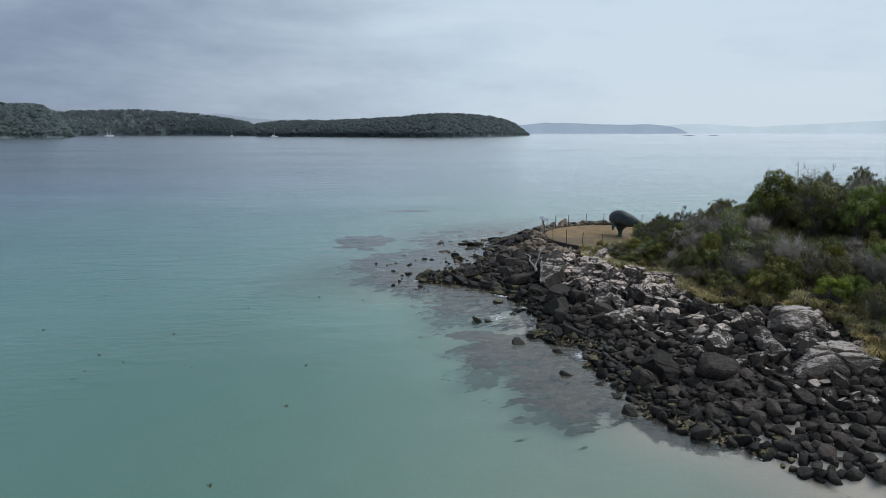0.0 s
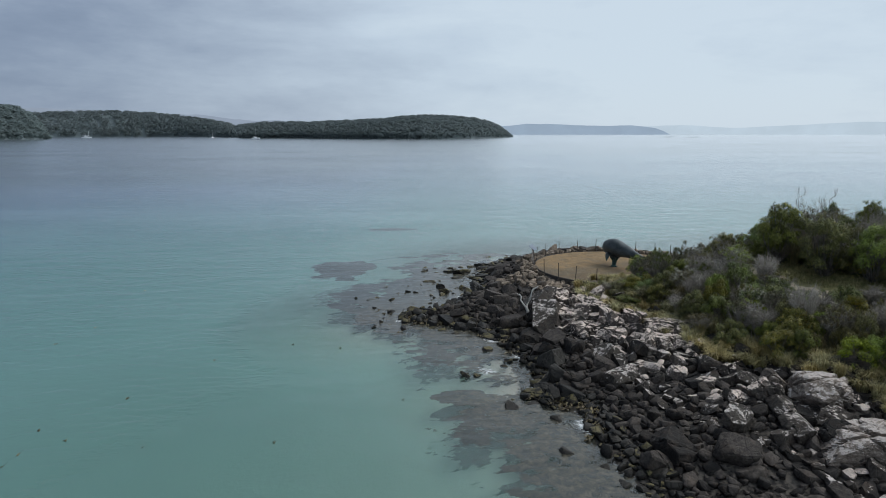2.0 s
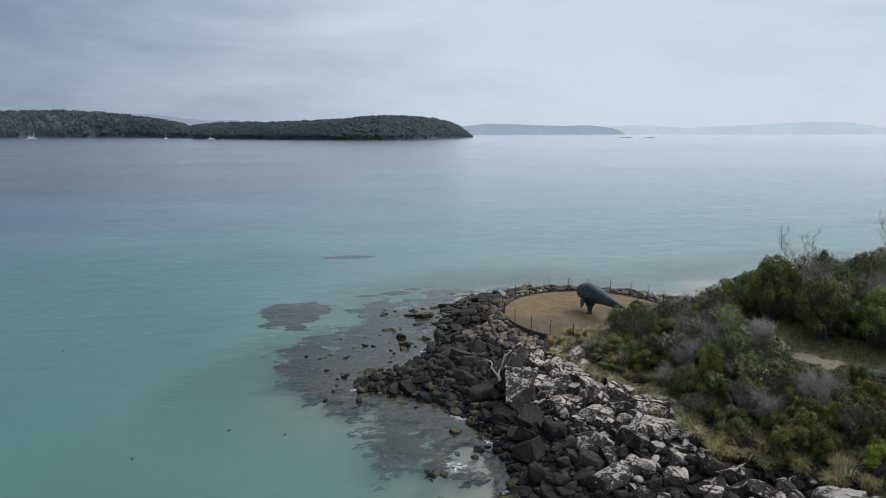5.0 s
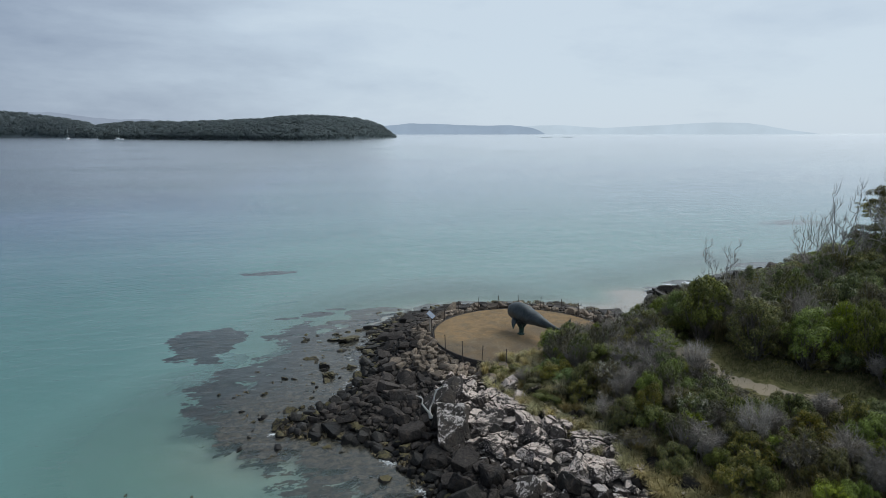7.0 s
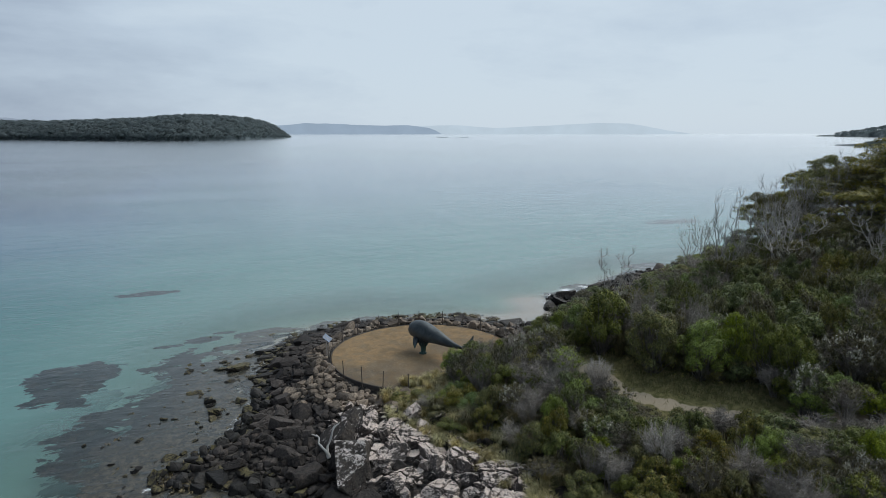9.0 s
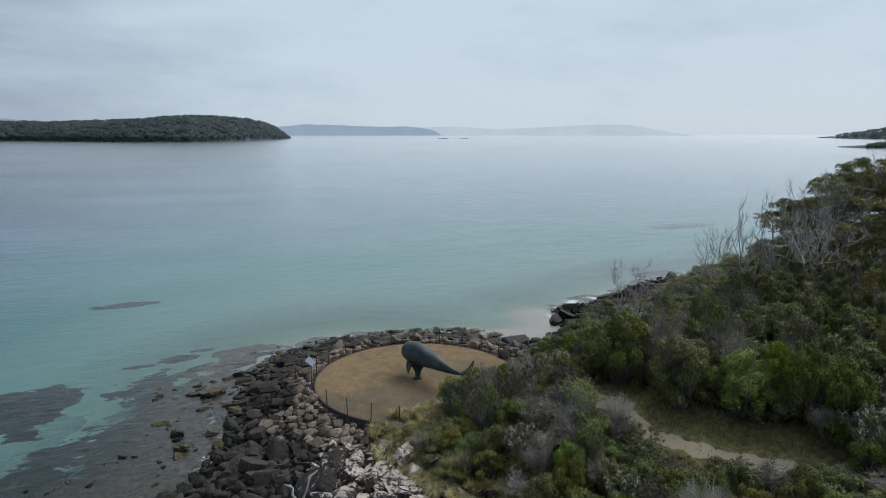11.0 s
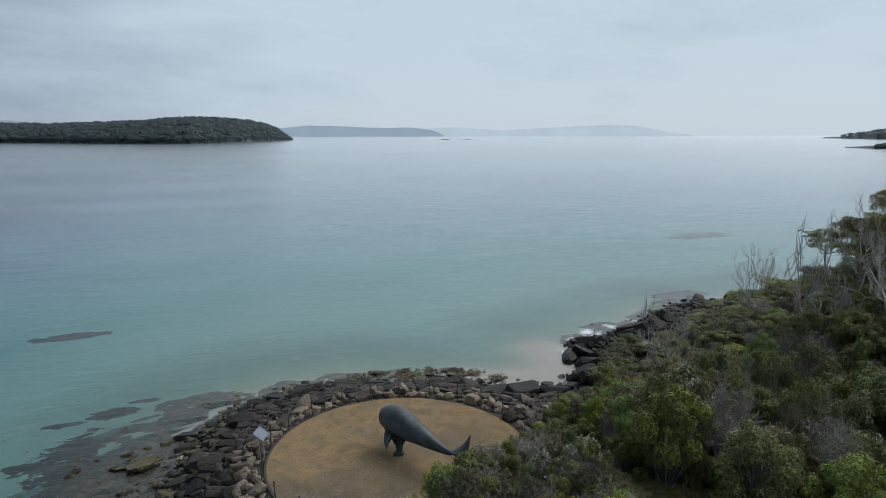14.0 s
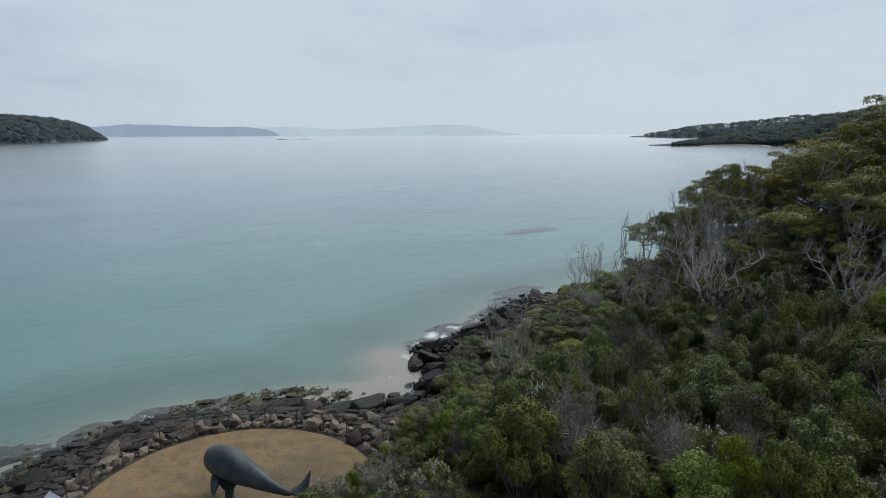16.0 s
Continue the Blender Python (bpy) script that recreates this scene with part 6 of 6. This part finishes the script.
def build_scrub():
    rng = np.random.default_rng(21)
    taken = {}

    def free(x, y):
        s = signed(SCRUB, x, y)
        tr = edge_distance(TRACK, x, y, False)
        return (s > 0.3) & (tr > 1.3 + 0.4 * (y < 46)) & (edge_distance(GLADE, x, y, False) > 0.95) & (np.hypot(x - PAD_X, y - PAD_Y) > 7.2) & (shore_distance(x, y) > 2.5)

    def by_track(x, y):
        """Growth stays low between the track and the shore."""
        tx = np.interp(-y, [-p[1] for p in TRACK], [p[0] for p in TRACK])
        tr = float(edge_distance(TRACK, np.array(x), np.array(y), False))
        return min(max(0.3 + 0.28 * (tr - 1.4), 0.32), 1.0) if x < tx and y < 45 else 1.0

    # trees on the hill, low near the water and taller inland
    for x, y, r in scatter(rng, 1300, 41, 92, 26, 76, lambda x, y: rng.uniform(1.3, 2.1), lambda x, y: free(x, y) & (signed(SCRUB, x, y) > 7.0 + 2.5 * (y > 56)) & (x + 0.4 * np.clip(50 - y, 0, 40) > 44), taken, 0.72):
        tall = 0.52 + 0.52 * min(max((x - 44) / 20, 0), 1) + 0.8 * min(max((57 - y) / 11, 0), 1) * min(max((x - 47) / 13, 0), 1)
        tall *= 0.7 + 0.3 * min(max((float(signed(SCRUB, np.array(x), np.array(y))) - 7) / 5, 0), 1)
        if rng.uniform() < 0.08:
            put("bare", rng, x, y, tall * rng.uniform(1.1, 1.5), tall * rng.uniform(1.0, 1.35))
        else:
            put("gum", rng, x, y, max(tall, 0.7) * rng.uniform(0.85, 1.2), tall * rng.uniform(0.85, 1.25))
    # tall scrub behind the track
    under = {}
    for x, y, r in scatter(rng, 5200, 23, 56, 18, 77, lambda x, y: rng.uniform(0.95, 1.5), lambda x, y: free(x, y) & (x + 0.3 * (y - 40) > 26.5) & (x - 0.2 * (y - 50) > 24.5), under, 0.55):
        edge = float(signed(SCRUB, np.array(x), np.array(y)))
        tall = rng.uniform(0.9, 1.4) * (0.62 + 0.38 * min(edge / 4.0, 1)) * by_track(x, y) * (0.46 if x > 31 and y > 55 else 1.16 if y < 50 else 1.0)
        u = rng.uniform() + 0.16 * float(wobble(np.array(x), np.array(y), 0.5, 1.0))
        if u < 0.54:
            put("tall_green", rng, x, y, r * 0.78, tall)
        elif u < 0.78:
            put("tall_olive", rng, x, y, r * 0.8, tall)
        elif u < 0.92:
            put("tall_grey", rng, x, y, r * 0.85, tall * 1.0)
        else:
            put("daisy", rng, x, y, r * 1.1, tall * 1.75)
    # low heath before it
    for x, y, r in scatter(rng, 8000, 13, 36, 16, 78, lambda x, y: rng.uniform(0.7, 1.2), free, under, 0.56):
        edge = float(signed(SCRUB, np.array(x), np.array(y)))
        tall = rng.uniform(1.25, 1.95) * (0.6 + 0.4 * min(edge / 2.0, 1)) * by_track(x, y) * (0.6 if x < 15.6 and y > 44 else 1.0)
        u = rng.uniform(0.05, 0.95) + 0.34 * float(wobble(np.array(x), np.array(y), 0.42, 1.0))
        kind = "green" if u < 0.5 else "olive" if u < 0.6 else "grey" if u < 0.72 else "dead" if u < 1.0 else "daisy"
        put(kind, rng, x, y, r * 1.2, tall)
    # a few bushes that lean over the track
    for kind, x, y, w, t in (("grey", 22.0, 40.2, 1.0, 1.2), ("green", 23.6, 37.4, 0.9, 0.9), ("dead", 21.8, 41.4, 1.1, 1.3), ("green", 26.0, 34.4, 1.1, 1.1), ("grey", 21.6, 45.8, 1.2, 1.9), ("daisy", 21.8, 47.6, 1.2, 1.8),
                             ("daisy", 28.9, 34.9, 1.2, 1.7)):
        put(kind, rng, x, y, w, t)
    for x, y, w, t in ((19.2, 46.4, 1.2, 1.7), (20.6, 44.8, 1.3, 1.9), (18.4, 44.2, 1.1, 1.5), (21.2, 46.8, 1.2, 1.8), (17.4, 46.6, 1.0, 1.4), (20.2, 42.4, 1.1, 1.5), (21.0, 39.4, 1.1, 1.3), (19.0, 41.2, 1.0, 1.4)):
        put("dead" if t > 1.65 else "grey", rng, x, y, w, t)
    for kind, x, y, w, t in (("thicket", 21.0, 44.2, 1.0, 1.0), ("thicket", 22.0, 42.2, 0.85, 0.85), ("thicket", 19.8, 43.2, 0.9, 0.85), ("thicket", 20.5, 34.8, 1.0, 1.08), ("thicket", 18.6, 45.2, 0.8, 0.7), ("thicket", 20.4, 46.6, 0.8, 0.75), ("thicket", 17.8, 42.4, 0.7, 0.6), ("thicket", 21.6, 47.6, 0.8, 0.75), ("thicket", 19.2, 39.6, 0.7, 0.6), ("thicket", 29.8, 41.8, 0.9, 1.1), ("thicket", 33.4, 45.2, 0.9, 1.15), ("tall_green", 24.6, 31.4, 1.0, 0.62), ("tall_green", 26.4, 32.0, 0.9, 0.6)):
        put(kind, rng, x, y, w, t)
    # green edge behind the glade
    for k in range(14):
        f = k / 13 * (len(GLADE) - 1.001)
        (xa, ya), (xb, yb) = GLADE[int(f)], GLADE[int(f) + 1]
        x, y = xa + (xb - xa) * (f % 1) + 1.75 + rng.normal() * 0.2, ya + (yb - ya) * (f % 1) + 1.1 + rng.normal() * 0.3
        put("green" if k % 3 else "olive", rng, x, y, rng.uniform(0.9, 1.3), rng.uniform(0.8, 1.25))
    for kind, x, y, w, t in (("green", 28.6, 34.2, 1.2, 1.2), ("grey", 29.6, 33.2, 1.2, 1.5), ("green", 30.4, 34.4, 1.3, 1.4), ("green", 29.4, 35.8, 1.2, 1.3), ("green", 31.2, 32.6, 1.4, 1.6), ("olive", 32.2, 33.2, 1.4, 1.6), ("daisy", 33.4, 31.4, 1.3, 1.7), ("green", 34.6, 30.2, 1.4, 1.8)):
        put(kind, rng, x, y, w, t)
    # sedge among the heath
    for x, y, r in scatter(rng, 110, 13, 26, 24, 52, lambda x, y: 0.5, lambda x, y: free(x, y), {}, 1.0):
        put("sedge", rng, x, y, rng.uniform(1.2, 1.9), rng.uniform(1.5, 2.3) * by_track(x, y))
    # tussocks along the rock edge and the pad
    for x, y, r in scatter(rng, 5000, 10, 30, 20, 62, lambda x, y: 0.32, lambda x, y: (np.abs(signed(SCRUB, x, y) + 0.2) < 1.1) & (np.hypot(x - PAD_X, y - PAD_Y) > 7.3) & (x < 24), {}, 1.0):
        put("tussock", rng, x, y, rng.uniform(0.9, 1.7), rng.uniform(0.8, 1.4))


build_scrub()


def single_plants():
    rng = np.random.default_rng(5)
    # the bare tree at the point and its neighbours
    for x, y, w, t in ((35.3, 58.6, 1.2, 1.27), (36.6, 58.2, 0.7, 0.9), (49.8, 65.0, 0.9, 1.0), (51.9, 65.4, 0.9, 0.95), (44.8, 56.3, 1.0, 1.65)):
        put("snag", rng, x, y, w, t, None, 2.0)
    for x, y, w, t in ((43.6, 53.4, 1.4, 1.2),):
        put("bare", rng, x, y, w, t, None, 2.0)
    # tall gums whose crowns stand clear of the slope, and the silvery limbs below them
    for x, y, w, t in ((58.6, 54.4, 1.0, 1.46), (59.7, 58.5, 0.9, 1.4), (57.9, 58.9, 0.7, 1.3), (57.6, 63.9, 0.75, 0.8), (50.8, 57.0, 0.8, 1.28), (52.5, 58.6, 0.7, 1.15), (61.5, 56.2, 1.0, 1.42), (63.5, 60.5, 0.9, 1.15), (54.5, 55.6, 0.9, 1.25), (62.0, 47.5, 1.3, 1.9), (66.0, 49.5, 1.4, 1.95), (60.0, 44.5, 1.2, 1.8), (70.0, 47.5, 1.5, 2.0), (64.0, 44.0, 1.4, 1.9), (62.5, 46.2, 1.7, 1.85), (67.5, 46.5, 1.8, 1.98), (71.5, 50.5, 1.8, 1.9), (66.0, 42.5, 1.8, 2.02), (58.0, 42.5, 1.6, 1.8)):
        put("gum", rng, x, y, w, t, None, 3.0)
    for x, y, w, t in ((45.7, 51.2, 1.6, 1.4), (47.2, 52.4, 1.5, 1.35), (60.2, 55.4, 1.0, 1.75), (51.4, 54.8, 1.7, 1.45), (52.6, 53.6, 1.6, 1.5), (50.2, 53.2, 1.5, 1.4), (45.6, 42.6, 1.3, 1.4)):
        put("bare", rng, x, y, w, t, None, 3.0)
    put("bare", rng, 24.4, 54.2, 0.4, 0.36, None, 8.0)
    for kind, x, y, w, t in (("tall_olive", 36.4, 64.2, 1.0, 0.95), ("tall_olive", 37.8, 65.6, 0.9, 0.85), ("tall_green", 34.4, 61.8, 1.0, 0.9), ("tall_green", 39.6, 67.0, 0.9, 0.75), ("tall_green", 32.0, 59.6, 1.1, 0.95), ("tall_green", 27.6, 57.4, 0.8, 0.6), ("tall_green", 26.2, 55.6, 0.9, 0.7), ("tall_green", 25.4, 54.0, 0.8, 0.6)):
        put(kind, rng, x, y, w, t)
    tagged(put("bare", rng, 24.9, 57.1, 0.45, 0.34, None, 8.0), "small bleached dead tree at the pad's rim", "tree")


single_plants()


def rim_plants():
    """Bushes and tussocks that crowd the pad's southern rim."""
    rng = np.random.default_rng(31)
    for kind, x, y, w, t in (("green", 18.5, 51.7, 1.3, 1.6), ("green", 17.6, 50.9, 1.1, 1.35), ("dead", 19.8, 52.2, 1.0, 1.25), ("green", 20.9, 52.7, 1.1, 1.2), ("grey", 17.3, 50.6, 0.9, 1.2),
                             ("dead", 18.6, 50.2, 1.1, 1.4), ("green", 22.3, 53.4, 1.0, 1.1), ("olive", 20.4, 51.0, 1.2, 1.5), ("dead", 21.8, 51.6, 1.1, 1.5), ("green", 17.2, 51.6, 1.1, 1.3), ("grey", 17.1, 51.5, 0.7, 1.0), ("green", 17.3, 49.4, 1.0, 1.4), ("grey", 17.6, 49.4, 1.1, 1.5), ("green", 18.6, 49.2, 1.2, 1.55), ("sedge", 17.9, 50.0, 1.4, 1.6), ("sedge", 19.4, 49.4, 1.4, 1.6), ("sedge", 20.2, 47.6, 1.4, 1.5), ("daisy", 21.2, 48.6, 1.2, 1.5)):
        put(kind, rng, x, y, w * 1.08, t * 1.28)
    for x, y in ((13.6, 50.6), (14.2, 50.5), (14.8, 50.4), (15.4, 50.7), (14.4, 49.9), (16.0, 50.9), (13.2, 49.8), (15.0, 51.0), (14.0, 51.2), (14.6, 51.4), (15.6, 51.6), (13.0, 51.0), (16.4, 51.8), (14.9, 50.0), (15.3, 51.9), (16.0, 52.1), (14.2, 51.8), (17.0, 52.2), (13.6, 51.7), (15.8, 50.2)):
        put("tussock", rng, x, y, rng.uniform(0.9, 1.3), rng.uniform(0.8, 1.1))


rim_plants()


# plants of the kit that found no place
for plants in KIT.values():
    for src in plants:
        if src.name not in USED:
            for child in list(src.children):
                bpy.data.objects.remove(child)
            bpy.data.objects.remove(src)


def undergrowth():
    """Low leafy cover between the shrubs."""
    rng = np.random.default_rng(8)
    n = 40000
    x, y = rng.uniform(13, 75, n), rng.uniform(20, 78, n)
    s = signed(SCRUB, x, y)
    tr = edge_distance(TRACK, x, y, False)
    ok = (s > -0.2) & (tr > 1.6) & (edge_distance(GLADE, x, y, False) > 1.0) & (np.hypot(x - PAD_X, y - PAD_Y) > 7.3)
    x, y, tr = x[ok], y[ok], tr[ok]
    z = height(x, y) + rng.uniform(0.0, 0.35, len(x)) * smooth(tr, 1.0, 2.5)
    co, q = leaf_quads(rng, np.stack([x, y, z], 1), np.array([0, 0, 1.0]) + 0.8 * rng.normal(size=(len(x), 3)), rng.uniform(0.12, 0.3, len(x)), rng.uniform(0.06, 0.14, len(x)))
    tagged(part("undergrowth", mesh_from("undergrowth", co, q), M_LEAF_DARK), "low tangled olive undergrowth between the shrubs", "undergrowth", "", "stuff")


undergrowth()


def verge_grass():
    """Short yellowish grass along the track."""
    rng = np.random.default_rng(18)
    n = 90000
    x, y = rng.uniform(19, 42, n), rng.uniform(22, 53, n)
    tr = edge_distance(TRACK, x, y, False)
    ok = ((tr < 2.0) | (edge_distance(GLADE, x, y, False) < 1.4)) & ((tr > 0.9) | (rng.uniform(size=n) < 0.05))
    x, y = x[ok], y[ok]
    base = np.stack([x, y, height(x, y) - 0.02], 1)
    tip = base + np.stack([rng.normal(size=len(x)) * 0.07, rng.normal(size=len(x)) * 0.07, rng.uniform(0.08, 0.28, len(x))], 1)
    co, q = ribbons(rng, base, tip, 0.012)
    tagged(part("verge_grass", mesh_from("verge_grass", co, q), M_VERGE), "short yellow-green grass along the sandy track", "grass", "", "stuff")


verge_grass()


def kelp_beds():
    """Strap kelp draped over the rocks at the waterline and floating on the reef."""
    rng = np.random.default_rng(9)
    n = 26000
    x, y = rng.uniform(-9, 46, n), rng.uniform(21, 80, n)
    d = shore_distance(x, y)
    ok = ((np.abs(d + 0.05) < 0.5) & ((x < 12) | (rng.uniform(size=n) < 0.3))) | ((reef_mask(x, y) > 0.45) & (d < -0.5) & (d > -8) & (y > 44) & (wobble(x, y, 1.7, 2.0) > 0.25) & (rng.uniform(size=n) < 0.1))
    patch = wobble(x, y, 0.9, 5.0) > 0.05
    x, y = x[ok & patch], y[ok & patch]
    for kx, ky, kr in KELP_CLUMPS:
        x, y = np.concatenate([x, kx + rng.normal(size=24) * kr]), np.concatenate([y, ky + rng.normal(size=24) * kr * 0.8])
    fx, fy = rng.uniform(-26, 4, 26), rng.uniform(14, 62, 26)
    drift = shore_distance(fx, fy) < -2
    x, y = np.concatenate([x, fx[drift]]), np.concatenate([y, fy[drift]])
    small = np.arange(len(x)) >= len(x) - int(np.sum(drift))
    pieces = []
    for px, py, tiny in zip(x, y, small):
        for _ in range(5):
            a = rng.uniform(0, 2 * np.pi)
            ln = rng.uniform(0.06, 0.16) if tiny else rng.uniform(0.14, 0.34)
            s = np.linspace(0, 1, 4)
            cx, cy = px + ln * s * math.cos(a) + 0.06 * np.sin(6 * s + a), py + ln * s * math.sin(a) + 0.06 * np.cos(5 * s)
            cz = np.maximum(height(cx, cy) + 0.16, 0.02) + 0.05 * np.sin(7 * s + a)
            wd = (0.02 if tiny else 0.038) * np.array([0.6, 1.0, 0.9, 0.3])
            nx, ny = -math.sin(a), math.cos(a)
            co = np.concatenate([np.stack([cx + nx * wd, cy + ny * wd, cz], 1), np.stack([cx - nx * wd, cy - ny * wd, cz + 0.015], 1)])
            pieces.append((co, np.array([[0, 1, 5, 4], [1, 2, 6, 5], [2, 3, 7, 6]])))
    tagged(part("kelp", joined("kelp", pieces), M_KELP), "yellow-brown strap kelp draped on rocks at the waterline", "seaweed", "", "stuff")


kelp_beds()


def driftwood():
    rng = np.random.default_rng(14)
    p = [tube(bent(rng, (0, 0, 0), (-0.55, 0.35, 1.0), 5, 0.05), [0.08, 0.07, 0.055, 0.045, 0.03], 7),
         tube(bent(rng, (0, 0, 0), (0.35, 0.2, 1.35), 5, 0.06), [0.08, 0.07, 0.06, 0.05, 0.03], 7),
         tube(bent(rng, (0.33, 0.2, 1.25), (0.75, 0.35, 1.6), 4, 0.05), [0.06, 0.05, 0.04, 0.02], 6),
         tube(bent(rng, (-0.5, 0.3, 0.9), (-0.8, 0.3, 1.05), 3, 0.05), [0.04, 0.03, 0.02], 6),
         tube(bent(rng, (0.1, -0.1, -0.2), (0, 0, 0.05), 3, 0.02), [0.13, 0.12, 0.11], 7)]
    ob = part("driftwood_branch", joined("driftwood_branch", p), M_DRIFT, None, "", True)
    x, y = 7.2, 45.7
    ob.matrix_world = pose(x, y, float(height(np.array(x), np.array(y))) + 0.85, 0, 0, -10)
    tagged(ob, "bleached forked driftwood branch wedged among boulders", "driftwood")


driftwood()
